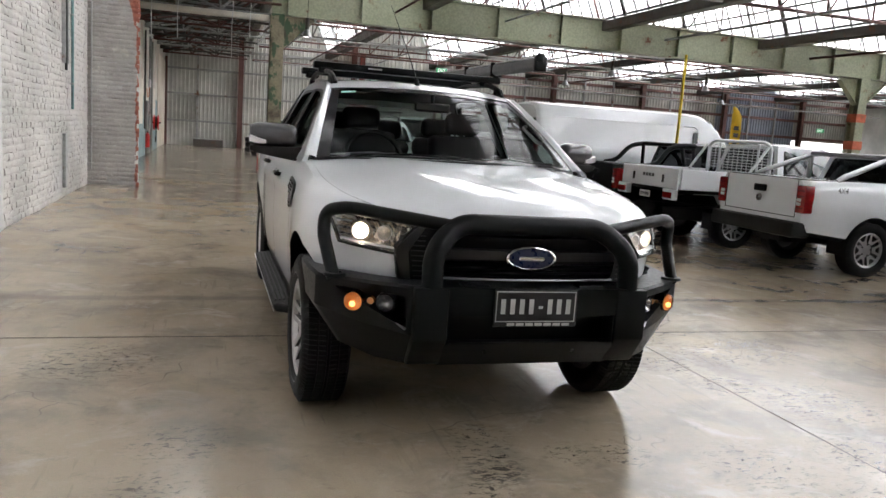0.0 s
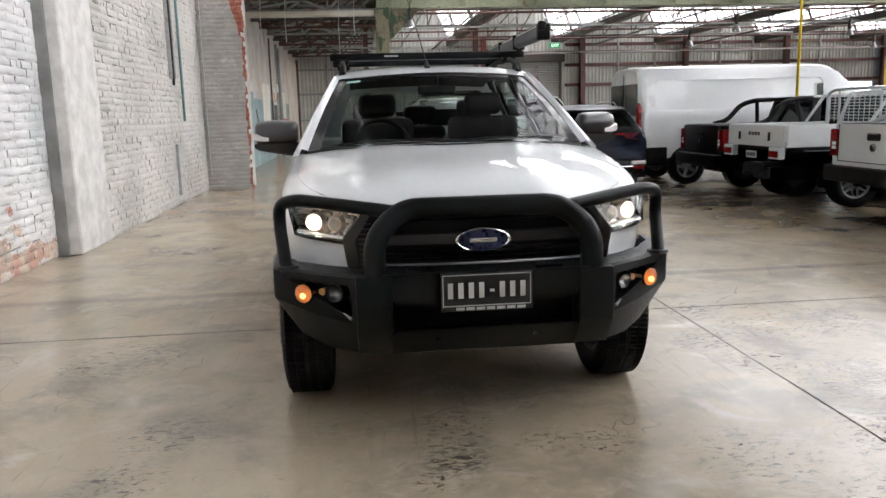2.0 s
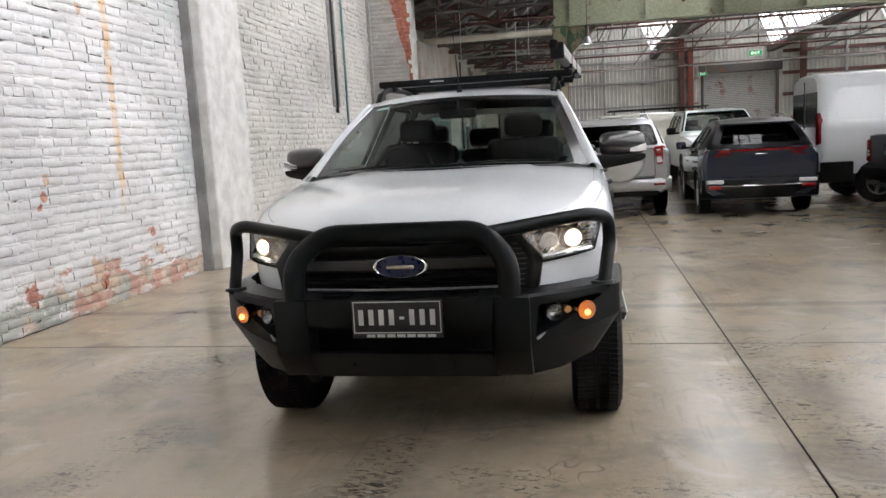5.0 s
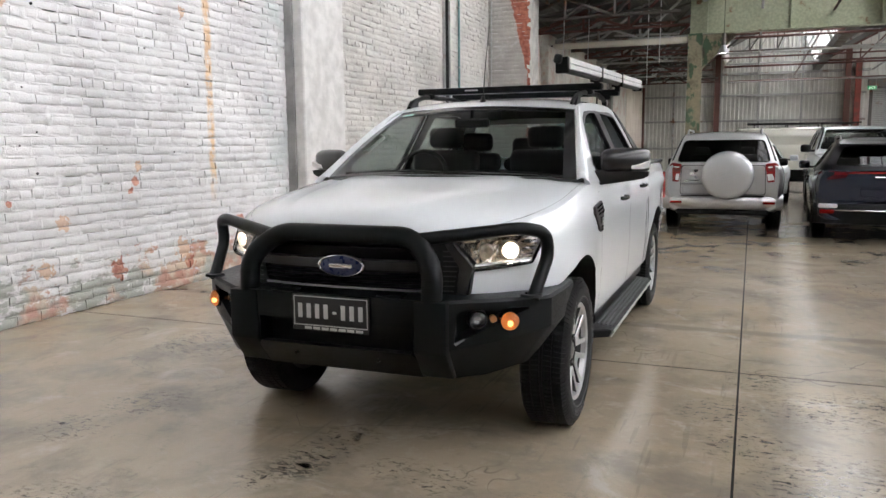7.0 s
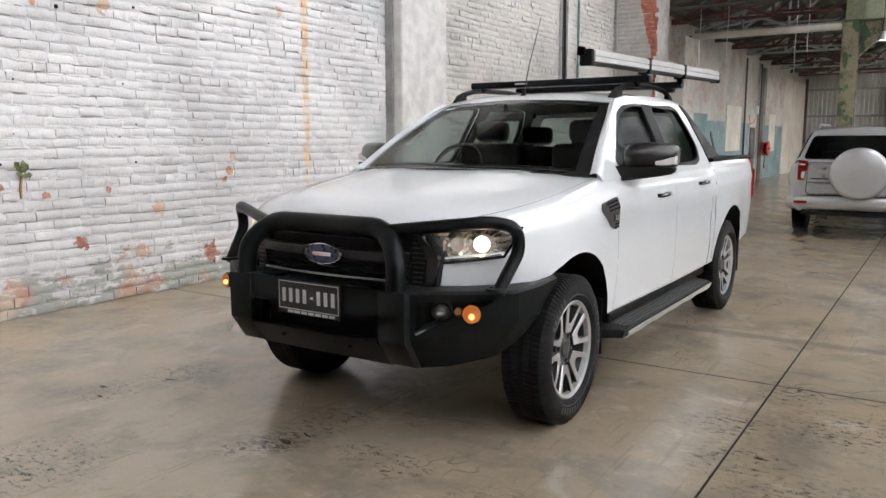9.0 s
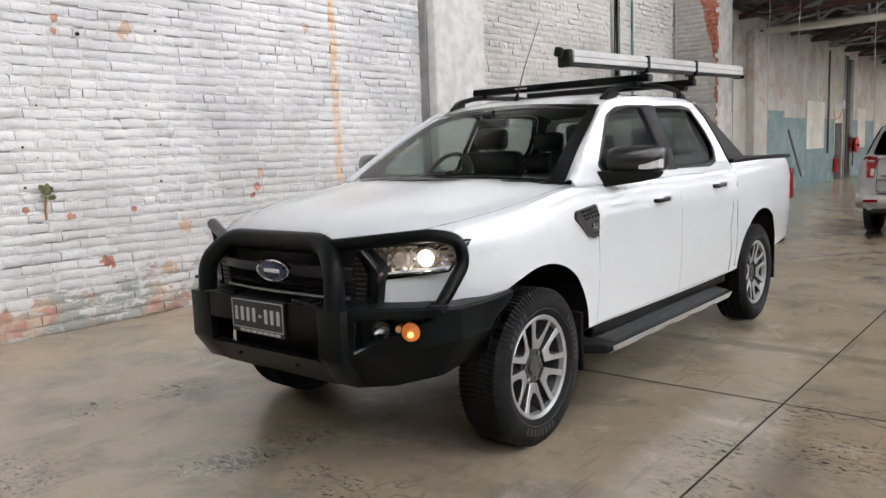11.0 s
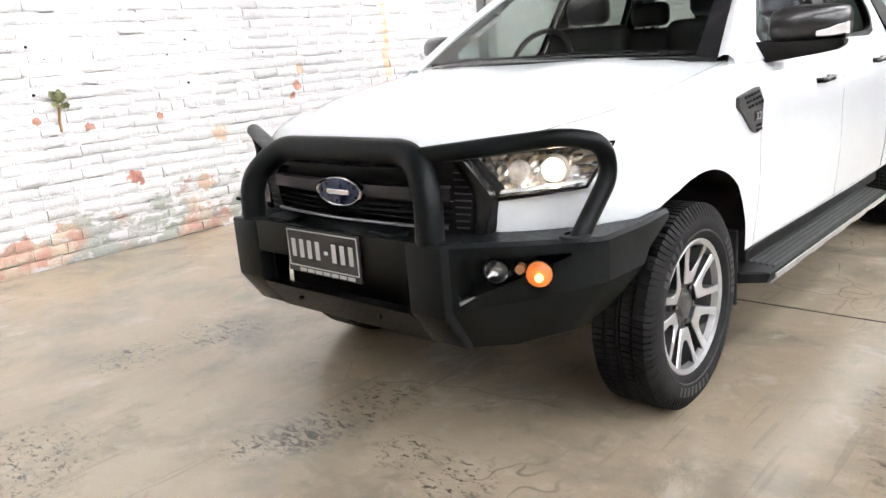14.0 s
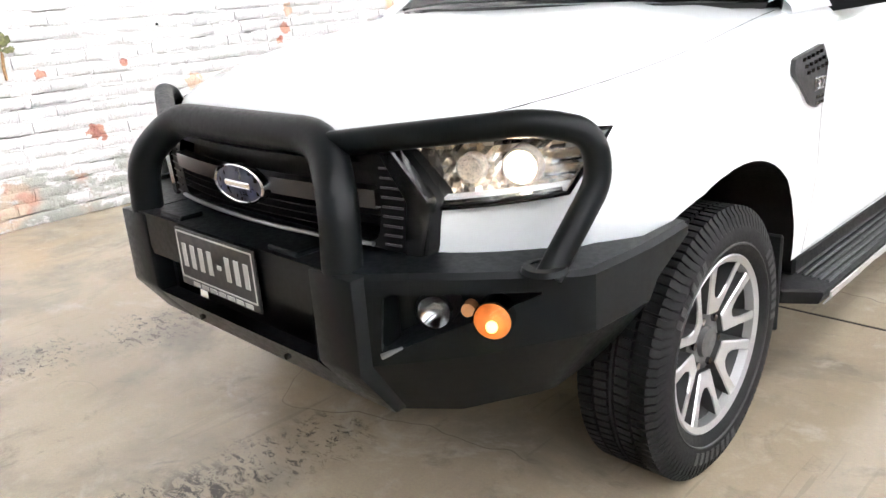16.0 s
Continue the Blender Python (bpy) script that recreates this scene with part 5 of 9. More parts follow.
def hero_wheels(root):
    R = 0.382
    for s in (-1, 1):
        turn = Matrix.Rotation(0 if s > 0 else math.pi, 4, "Z")
        steer = Matrix.Rotation(radians(0.5), 4, "Z")
        wheel(root, "front_wheel", Matrix.Translation((s * 0.808, 0.045, R - 0.002)) @ steer @ turn @ Matrix.Rotation(0.35, 4, "X"), R, 0.246, 0.244)
        wheel(root, "rear_wheel", Matrix.Translation((s * 0.805, 3.24, R - 0.002)) @ turn @ Matrix.Rotation(0.9, 4, "X"), R, 0.246, 0.244)
        # raised letters on the tyre wall cannot be read: short blocks
        bm = boxed(*sorted((s * 0.64, s * 0.885)), 0.505, 0.52, 0.24, 0.56, bevel=0.006)
        part("mud_flap", bm, "plastic", root)
        part("mud_flap", boxed(*sorted((s * 0.64, s * 0.90)), 3.73, 3.745, 0.26, 0.6, bevel=0.006), "plastic", root)
    bm = bmesh.new()
    for y in (0.045, 3.24):
        cyl(bm, (-0.7, y, 0.36), (0.7, y, 0.36), 0.05, seg=10)
    box(bm, -0.42, -0.34, -0.55, 4.1, 0.40, 0.52)
    box(bm, 0.34, 0.42, -0.55, 4.1, 0.40, 0.52)
    box(bm, -0.3, 0.3, -0.4, 0.6, 0.30, 0.5, bevel=0.05)
    part("chassis", bm, "plastic", root)
    part("undertray", boxed(-0.5, 0.5, -0.62, 0.62, 0.40, 0.42, bevel=0.004), "plastic", root)
    part("fuel_tank", boxed(-0.60, 0.30, 1.2, 2.9, 0.33, 0.44, bevel=0.04), "plastic", root)


def bull_bar(root):
    bar = part("bull_bar", bmesh.new(), "bar_black", root, "black steel bull bar")
    # middle panel with a wide slot
    bm = bmesh.new()
    outer = [(-0.445, 0.788), (0.445, 0.788), (0.445, 0.445), (0.40, 0.425), (-0.40, 0.425), (-0.445, 0.445)]
    slot = [(-0.385, 0.668), (0.385, 0.668), (0.385, 0.550), (-0.385, 0.550)]
    sheet_with_holes(bm, outer, [slot], lambda u, v, w: (u, -0.885 + 0.095 * max(0.0, (0.550 - v) / 0.125) + w, v), 0.05)
    part("middle_panel", bm, "bar_black", bar, smooth=15)
    part("slot_back", boxed(-0.43, 0.43, -0.72, -0.70, 0.42, 0.76), "plastic", bar)
    part("slot_floor", boxed(-0.43, 0.43, -0.775, -0.60, 0.428, 0.440), "plastic", bar)
    part("top_shelf", boxed(-0.46, 0.46, -0.855, -0.66, 0.768, 0.786, bevel=0.005), "bar_black", bar)
    for s in (-1, 1):
        # wing: closed skin swept round the corner to the wheel arch
        st = [((0.44, -0.872), (0.44, -0.785, 0.428)), ((0.53, -0.862), (0.53, -0.775, 0.430)), ((0.545, -0.855), (0.545, -0.765, 0.430)), ((0.72, -0.725), (0.66, -0.70, 0.440)), ((0.895, -0.575), (0.775, -0.575, 0.465)), ((0.912, -0.545), (0.80, -0.54, 0.472)), ((0.925, -0.42), (0.825, -0.42, 0.505)), ((0.93, -0.36), (0.845, -0.36, 0.54)), ((0.932, -0.33), (0.90, -0.33, 0.66)), ((0.934, -0.20), (0.905, -0.20, 0.755))]
        tops = (0.788, 0.788, 0.788, 0.786, 0.784, 0.784, 0.788, 0.79, 0.792, 0.800)
        mids = (0.575, 0.575, 0.575, 0.60, 0.64, 0.645, 0.65, 0.655, 0.70, 0.77)
        ins = (0.17, 0.17, 0.17, 0.16, 0.15, 0.14, 0.10, 0.06, 0.04, 0.03)
        rings = []
        for ((x, y), lo, zt, zm, d) in zip([a for a, _ in st], [b for _, b in st], tops, mids, ins):
            nrm = Vector((0.0, 1.0)) if x < 0.56 else (Vector((-0.45, 0.9)) if x < 0.90 else Vector((-1.0, 0.0)))
            xi, yi = x + nrm.x * d, y + nrm.y * d
            ring = [(x, y, zm), (x, y, zt - 0.012), (x + nrm.x * 0.012, y + nrm.y * 0.012, zt), (xi, yi, zt), (xi, yi, zt - 0.02), (lo[0] + nrm.x * 0.04, lo[1] + nrm.y * 0.04, lo[2] + 0.01), lo]
            rings.append([(s * p[0], p[1], p[2]) for p in ring])
        bm = bmesh.new()
        loft(bm, rings, closed=True, caps=True)
        c = bmesh.new()
        tri = smooth_poly([(0.835, 0.742), (0.575, 0.742), (0.565, 0.60)], 0.02, 3)
        face = lambda u, v, w: (s * (u - 0.66 * w), lerp(-0.845, -0.605, (u - 0.565) / 0.27) + 0.75 * w, v)
        lo_ring = [c.verts.new(face(u, v, -0.06)) for u, v in tri]
        hi_ring = [c.verts.new(face(u, v, 0.10)) for u, v in tri]
        c.faces.new(lo_ring)
        c.faces.new(hi_ring[::-1])
        for i in range(len(tri)):
            c.faces.new((lo_ring[i], hi_ring[i], hi_ring[(i + 1) % len(tri)], lo_ring[(i + 1) % len(tri)]))
        bm = cut(bm, [c])
        part("wing", bm, "bar_black", bar, smooth=22)
        # foot plate of the hoop
        bm = bmesh.new()
        prism(bm, [(-0.891, 0.785), (-0.891, 0.560), (-0.800, 0.432), (-0.76, 0.432), (-0.76, 0.785)], lambda u, v, w: (s * (0.395 + w), u, v), 0.15)
        bmesh.ops.bevel(bm, geom=bm.edges[:], offset=0.008, segments=2, affect="EDGES", profile=0.5)
        part("foot_plate", bm, "bar_black", bar)
        # lamps in the recess
        fog = part("fog_lamp", bmesh.new(), "plastic", bar)
        for nm, (x, y, z), r, mats in (("bezel", (0.632, -0.735, 0.690), 0.046, "plastic"),):
            d = Vector((s * 0.45, -0.9, 0)).normalized()
            ctr = Vector((s * x, y, z))
            bm = bmesh.new()
            cyl(bm, ctr + d * -0.05, ctr + d * 0.012, r, r * 0.96, seg=24, caps=False)
            part("bezel", bm, "plastic", fog)
            bm = bmesh.new()
            q = d.to_track_quat("X", "Z").to_matrix().to_4x4()
            lathe(bm, [(r * 0.82, 0.013), (r * 0.8, 0.016), (r * 0.5, -0.004), (r * 0.2, -0.012), (0.0005, -0.012)], 24, Matrix.Translation(ctr) @ q)
            part("reflector", bm, "chrome_dark", fog, "chrome fog lamp reflector")
            bm = bmesh.new()
            lathe(bm, [(r * 0.84, 0.012), (r * 0.6, 0.022), (0.0005, 0.028)], 24, Matrix.Translation(ctr) @ q)
            part("lens", bm, "glass", fog).visible_shadow = False
            ctr = Vector((s * 0.757, -0.683, 0.690)) + d * 0.026
            amb = part("indicator_lamp", bmesh.new(), "amber", bar)
            bm = bmesh.new()
            cyl(bm, ctr + d * -0.045, ctr + d * 0.004, 0.043, seg=28, caps=False)
            part("bezel", bm, "chrome_dark", amb)
            bm = bmesh.new()
            lathe(bm, [(0.041, 0.003), (0.039, 0.014), (0.028, 0.024), (0.0005, 0.030)], 28, Matrix.Translation(ctr) @ q)
            part("lens", bm, "amber_lens", amb, "lit amber indicator lens", smooth=60).visible_shadow = False
            bm = bmesh.new()
            lathe(bm, [(0.040, 0.006), (0.032, 0.001), (0.02, -0.002), (0.0005, -0.003)], 28, Matrix.Translation(ctr) @ q)
            part("reflector", bm, "amber_dish", amb)
            bm = bmesh.new()
            bmesh.ops.create_uvsphere(bm, u_segments=12, v_segments=8, radius=0.013, matrix=Matrix.Translation(ctr + d * 0.012 + Vector((0, 0, -0.010))))
            part("bulb", bm, "amber_hot", amb)
            ctr = Vector((s * 0.693, -0.700, 0.690))
            bm = bmesh.new()
            cyl(bm, ctr + d * -0.03, ctr + d * 0.0, 0.016, seg=14)
            part("side_lamp", bm, "amber_glass", bar, "dull amber side lamp")
            # highlight on the recess's glossy lower lip, modelled as a pale metal tube
            bm = bmesh.new()
            tube(bm, [(s * 0.568, -0.846, 0.602), (s * 0.582, -0.832, 0.610), (s * 0.60, -0.812, 0.620)], [0.007, 0.006, 0.003], seg=8)
            part("worn_edge", bm, "alloy_grey", bar, "pale strip imitating the highlight on the recess lip")
        # outer tube over the headlight
        path = rounded([(s * 0.375, -0.775, 1.036), (s * 0.79, -0.575, 1.080), (s * 0.872, -0.50, 1.055), (s * 0.878, -0.475, 0.955), (s * 0.845, -0.615, 0.775)], 0.07, 6)
        bm = bmesh.new()
        tube(bm, path, 0.029, seg=16)
        part("side_tube", bm, "bar_black", bar, smooth=40)
        bm = bmesh.new()
        lathe(bm, [(0.05, 0), (0.046, 0.012), (0.03, 0.014)], 20, Matrix.Translation((s * 0.838, -0.618, 0.786)) @ Matrix.Rotation(-math.pi / 2, 4, "Y"))
        part("tube_foot", bm, "bar_black", bar)
    path = rounded([(-0.462, -0.845, 0.775), (-0.462, -0.835, 0.93), (-0.345, -0.765, 1.045), (0.345, -0.765, 1.045), (0.462, -0.835, 0.93), (0.462, -0.845, 0.775)], 0.09, 7)
    bm = bmesh.new()
    tube(bm, path, 0.046, seg=20)
    part("hoop", bm, "bar_black", bar, smooth=40)
    for x in (-0.27, 0.27):
        part("bracket", boxed(x - 0.06, x + 0.06, -0.87, -0.80, 0.785, 0.80, bevel=0.004), "bar_black", bar)
    for x in (-0.21, 0.21):
        bm = bmesh.new()
        cyl(bm, (x, -0.862, 0.50), (x, -0.85, 0.50), 0.008, seg=10)
        part("bolt", bm, "plastic", bar)
    return bar


def number_plate(root, m, w=0.372, h=0.134, name="number_plate"):
    p = part(name, boxed(-w / 2 - 0.008, w / 2 + 0.008, 0, 0.008, -0.022, h + 0.006, bevel=0.002), "plate_black", root, "black number plate with white marks")
    p.matrix_basis = m
    bm = bmesh.new()
    for x0, x1, z0, z1 in ((-w / 2, w / 2, h - 0.004, h), (-w / 2, w / 2, 0.0, 0.004), (-w / 2, -w / 2 + 0.004, 0, h), (w / 2 - 0.004, w / 2, 0, h)):
        box(bm, x0, x1, -0.0015, 0.001, z0, z1)
    part("border", bm, "plate_white", p)
    for k in range(8):
        x = -w / 2 + 0.018 + k * 0.0435
        bm = bmesh.new()
        if k == 4:
            box(bm, x + 0.006, x + 0.026, -0.0018, 0.001, 0.058, 0.070, bevel=0.001)
        else:
            box(bm, x + 0.004, x + 0.026, -0.0018, 0.001, 0.034, 0.100, bevel=0.001)
        part("bar", bm, "plate_white", p)
    for k in range(7):
        x = -w / 2 + 0.055 + k * 0.043
        part("small_bar", boxed(x, x + 0.035, -0.0015, 0.001, -0.017, -0.005), "plate_white", p)
    return p


def hero_face(root):
    g = part("grille", bmesh.new(), "gloss_black", root, "black grille with a dark bar")
    part("back", boxed(-0.47, 0.47, -0.672, -0.662, 0.72, 1.03), "plastic", g)
    # broad surround
    bm = bmesh.new()
    outer = smooth_poly([(-0.462, 1.048), (0.462, 1.048), (0.595, 0.912), (0.575, 0.775), (-0.575, 0.775), (-0.595, 0.912)], 0.03)
    inner = smooth_poly([(-0.40, 1.012), (0.40, 1.012), (0.465, 0.92), (0.445, 0.80), (-0.445, 0.80), (-0.465, 0.92)], 0.04)
    sheet_with_holes(bm, outer, [inner], lambda u, v, w: (u, -0.757 + 0.19 * u * u + w, v), 0.08)
    part("surround", bm, "plastic", g, smooth=25)
    for s in (-1, 1):
        # angular gloss bracket beside each headlight, and a dark mesh pocket inside it
        bm = bmesh.new()
        prism(bm, smooth_poly([(0.452, 1.040), (0.497, 1.040), (0.598, 0.918), (0.566, 0.782), (0.520, 0.782), (0.545, 0.912)], 0.012, 2), lambda u, v, w: (s * u, -0.768 + 0.19 * u * u + w, v), 0.03)
        bmesh.ops.bevel(bm, geom=bm.edges[:], offset=0.004, segments=1, affect="EDGES")
        part("bracket", bm, "gloss_black", g, "gloss black bracket beside the headlight", smooth=25)
        for k in range(9):
            z = 0.805 + 0.022 * k
            x0, x1 = 0.468, 0.510 + 0.018 * min(1.0, (z - 0.79) / 0.12) - 0.05 * max(0.0, (z - 0.93) / 0.08)
            bm = bmesh.new()
            tube(bm, [(s * x0, -0.762 + 0.19 * x0 * x0, z), (s * x1, -0.762 + 0.19 * x1 * x1, z)], 0.003, seg=5)
            part("mesh_bar", bm, "vent_grey", g)
    for z0, z1, mat, y in ((0.885, 0.935, "gunmetal", -0.775), (0.965, 0.99, "plastic", -0.755), (0.862, 0.872, "plastic", -0.76), (0.842, 0.852, "plastic", -0.76), (0.822, 0.832, "plastic", -0.76)):
        bm = bmesh.new()
        us = [-0.455 + 0.0455 * k for k in range(21)]
        rows = []
        for yy, zz in ((0.03, z0), (0.0, z0 + 0.004), (0.0, z1 - 0.004), (0.03, z1)):
            rows.append([(u, y + 0.22 * u * u + yy, zz) for u in us])
        loft(bm, rows)
        part("grille_bar", bm, mat, g)
    bm = bmesh.new()
    tube(bm, [(-0.44 + 0.088 * k, -0.775 + 0.22 * (-0.44 + 0.088 * k) ** 2, 0.803) for k in range(11)], 0.006, seg=8)
    part("chrome_strip", bm, "alloy_grey", g, "thin chrome strip")
    # oval badge, left as a plain shape
    b = part("badge", bmesh.new(), "badge_blue", g, "dark blue oval badge with a chrome rim")
    bm = bmesh.new()
    sq = Matrix.Translation((0, -0.792, 0.905)) @ Matrix.Rotation(-math.pi / 2, 4, "Z") @ Matrix.Diagonal((1, 1, 0.43, 1))
    lathe(bm, [(0.119, -0.012), (0.119, 0.008), (0.112, 0.011), (0.106, 0.008)], 48, Matrix.Translation((0, -0.792, 0.905)) @ Matrix.Rotation(-math.pi / 2, 4, "Z") @ Matrix.Diagonal((1, 1, 0.43, 1)))
    part("rim", bm, "chrome", b)
    bm = bmesh.new()
    lathe(bm, [(0.107, 0.006), (0.05, 0.010), (0.0005, 0.011)], 48, sq)
    part("face", bm, "badge_blue", b)
    part("bar", boxed(-0.060, 0.060, -0.8055, -0.800, 0.896, 0.914, bevel=0.004), "chrome", b, "plain silver bar")
    number_plate(root, pose(-0.003, -0.90, 0.645), 0.372, 0.134)
    # headlights
    for s in (-1, 1):
        h = part("headlight", bmesh.new(), "chrome_dark", root, "lit headlight with chrome bowls")
        patch = lambda u, v, off, s=s: lamp_patch(s, u, v, off)
        grid = [[(k / 12, j / 5) for k in range(13)] for j in range(6)]
        bm = bmesh.new()
        loft(bm, [[patch(u, v, 0.012) for u, v in r] for r in grid])
        g2 = part("lens", bm, "glass", h, "clear headlight lens", smooth=60)
        g2.visible_shadow = False
        bm = bmesh.new()
        rng = random.Random(3)
        fine = [[(k / 24, j / 8) for k in range(25)] for j in range(9)]
        loft(bm, [[patch(u, v, -0.034 + rng.uniform(-0.011, 0.011) - 0.03 * (0.78 < u < 0.95 and 0.25 < v < 0.8)) for u, v in r] for r in fine])
        part("reflector", bm, "facet", h, "faceted chrome reflector", smooth=0)
        bm = bmesh.new()
        ring = [patch(k / 12, 0, 0.010) for k in range(13)] + [patch(1, k / 5, 0.010) for k in range(1, 6)] + [patch(1 - k / 12, 1, 0.010) for k in range(1, 13)] + [patch(0, 1 - k / 5, 0.010) for k in range(1, 5)]
        inn = [patch(k / 12, 0, -0.05) for k in range(13)] + [patch(1, k / 5, -0.05) for k in range(1, 6)] + [patch(1 - k / 12, 1, -0.05) for k in range(1, 13)] + [patch(0, 1 - k / 5, -0.05) for k in range(1, 5)]
        mid = [(a * 0.985 + Vector((0, -0.004, 0.012))) for a in ring]
        loft(bm, [ring, inn], closed=False)
        tube(bm, ring + [ring[0]], 0.006, seg=6, caps=False)
        part("housing", bm, "gloss_black", h)
        for u, v, r, mat, glow in ((0.62, 0.52, 0.036, "headlamp", 0.015),):
            ctr = patch(u, v, -0.012)
            d = Vector((s * 0.35, -0.94, 0)).normalized()
            q = d.to_track_quat("X", "Z").to_matrix().to_4x4()
            bm = bmesh.new()
            lathe(bm, [(r + 0.008, -0.02), (r + 0.006, 0.012), (r, 0.014), (r * 0.8, -0.004), (r * 0.4, -0.022), (0.0005, -0.026)], 28, Matrix.Translation(ctr) @ q)
            part("bowl", bm, "bowl", h)
            bm = bmesh.new()
            bmesh.ops.create_uvsphere(bm, u_segments=18, v_segments=10, radius=glow, matrix=Matrix.Translation(ctr - d * 0.008))
            part("bulb", bm, mat, h, "lit bulb")
        bm = bmesh.new()
        loft(bm, [[patch(lerp(0.03, 0.97, t / 12), v, off) for t in range(13)] for v, off in ((0.03, -0.012), (0.08, 0.0), (0.15, 0.0), (0.19, -0.014))])
        part("day_lamp", bm, "clear_lens", h, "pale running lamp strip")
        ctr = patch(0.33, 0.56, -0.014)
        d = Vector((s * 0.35, -0.94, 0)).normalized()
        bm = bmesh.new()
        lathe(bm, [(0.034, -0.02), (0.032, 0.008), (0.028, 0.009), (0.022, -0.006), (0.010, -0.020), (0.0005, -0.022)], 24, Matrix.Translation(ctr) @ d.to_track_quat("X", "Z").to_matrix().to_4x4())
        part("inner_bowl", bm, "bowl", h, "warm chrome inner bowl")
        for v0, u0, u1 in ((0.30, 0.76, 0.97), (0.52, 0.78, 0.985), (0.74, 0.74, 0.97)):
            bm = bmesh.new()
            loft(bm, [[patch(lerp(u0, u1, t / 6), v0 + dv, off) for t in range(7)] for dv, off in ((-0.06, -0.02), (0.0, -0.006), (0.06, -0.02))])
            part("chrome_fin", bm, "chrome", h, smooth=0)
        bm = bmesh.new()
        tube(bm, [patch(0.04 + 0.075 * k, 0.06, 0.002) for k in range(13)], 0.008, seg=6)
        part("light_strip", bm, "chrome", h)


def hero_trim(root):
    for s in (-1, 1):
        # shut lines
        zz = [0.47 + 0.05 * k for k in range(16)]
        for y in (0.625, 1.715):
            seam(root, [(s * (hero_x(y, z) - 0.001), y + 0.01 * math.sin(z * 2), z) for z in zz if z < 1.225])
        seam(root, [(s * (hero_x(2.66, z) - 0.001), 2.655, z) for z in (1.22, 1.1, 1.0, 0.93)] + [(s * (hero_x(2.6, 0.8) + 0.002), 2.60, 0.80), (s * (hero_x(2.6, 0.62) + 0.002), 2.635, 0.62), (s * (hero_x(2.6, 0.5)), 2.62, 0.48)])
        seam(root, [(s * (hero_x(2.745, z) - 0.001), 2.745, z) for z in (0.50, 0.65, 0.8, 0.95, 1.1, 1.2, 1.25)], 0.0035)
        seam(root, [(s * (hero_x(y, 0.475) - 0.001), y, 0.475) for y in (0.63, 1.0, 1.4, 1.8, 2.2, 2.6)])
        # bonnet edge
        pts = []
        for y in (-0.60, -0.5, -0.4, -0.3, -0.2, -0.1, 0.0, 0.1, 0.2, 0.3, 0.40, 0.47):
            w, ze, zt = curve(W_HALF, y), curve(Z_EDGE, y), curve(Z_MID, y)
            pts.append((s * 0.90 * w, y, lerp(ze, zt, 0.105) + 0.0005))
        seam(root, pts, 0.0012)
        # handles
        for y, z in ((1.41, 1.086), (2.37, 1.118)):
            x = hero_x(y, z)
            h = part("door_handle", bmesh.new(), "plastic", root)
            bm = bmesh.new()
            tube(bm, rounded([(s * (x - 0.005), y - 0.085, z), (s * (x + 0.030), y - 0.075, z), (s * (x + 0.034), y + 0.05, z + 0.004), (s * (x - 0.005), y + 0.075, z + 0.004)], 0.02, 4), 0.013, seg=10)
            part("grip", bm, "gloss_black", h, "black door handle")
            bm = bmesh.new()
            box(bm, *sorted((s * (x + 0.012), s * (x + 0.040))), y + 0.045, y + 0.085, z - 0.011, z + 0.019, bevel=0.006)
            part("cap", bm, "alloy_grey", h)
        # wing vent
        v = part("wing_vent", bmesh.new(), "gloss_black", root, "black wing vent with a mesh")
        v.matrix_basis = Matrix.Translation((0, 0, 0.022))
        bm = bmesh.new()
        poly = smooth_poly([(0.380, 1.040), (0.395, 1.078), (0.60, 1.102), (0.616, 1.060), (0.618, 0.940), (0.565, 0.922), (0.515, 0.938)], 0.012, 2)
        prism(bm, poly, lambda u, w, d: (s * (hero_x(u, w) - 0.006 + d), u, w), 0.016)
        part("plaque", bm, "vent_grey", v, smooth=20)
        for k in range(5):
            for j in range(3):
                bm = bmesh.new()
                y, z = 0.44 + 0.031 * k + 0.012 * j, 1.066 - 0.019 * j + 0.003 * k
                box(bm, *sorted((s * (hero_x(y, z) + 0.009), s * (hero_x(y, z) + 0.0125))), y, y + 0.017, z, z + 0.010)
                part("mesh_cell", bm, "gloss_black", v)
        for k in range(3):
            for j in range(2):
                y, z = 0.552 + 0.022 * k, 0.962 - 0.018 * j
                part("mesh_cell", boxed(*sorted((s * (hero_x(y, z) + 0.009), s * (hero_x(y, z) + 0.0125))), y, y + 0.015, z - 0.012, z - 0.003), "gloss_black", v)
        part("mark_plate", boxed(*sorted((s * (hero_x(0.57, 0.99) + 0.004), s * (hero_x(0.57, 0.99) + 0.0115))), 0.535, 0.608, 0.972, 1.012, bevel=0.003), "chrome_dark", v)
        lettering("3.2", 0.042, pose(s * (hero_x(0.57, 0.99) + 0.0125), 0.5715, 0.977, 90, 0, 90 * s), "plate_white", v, "small silver figures")
        # mirror
        mr = part("door_mirror", bmesh.new(), "plastic", root, "dark door mirror")
        bm = bmesh.new()
        front = lambda x: 0.735 + 0.42 * (x - 0.82)
        rows = []
        for x, z0, z1, d in ((0.815, 1.180, 1.275, 0.10), (0.85, 1.180, 1.268, 0.15), (0.93, 1.190, 1.262, 0.17), (1.04, 1.206, 1.262, 0.15), (1.115, 1.220, 1.262, 0.11), (1.142, 1.234, 1.258, 0.07)):
            y0 = front(x)
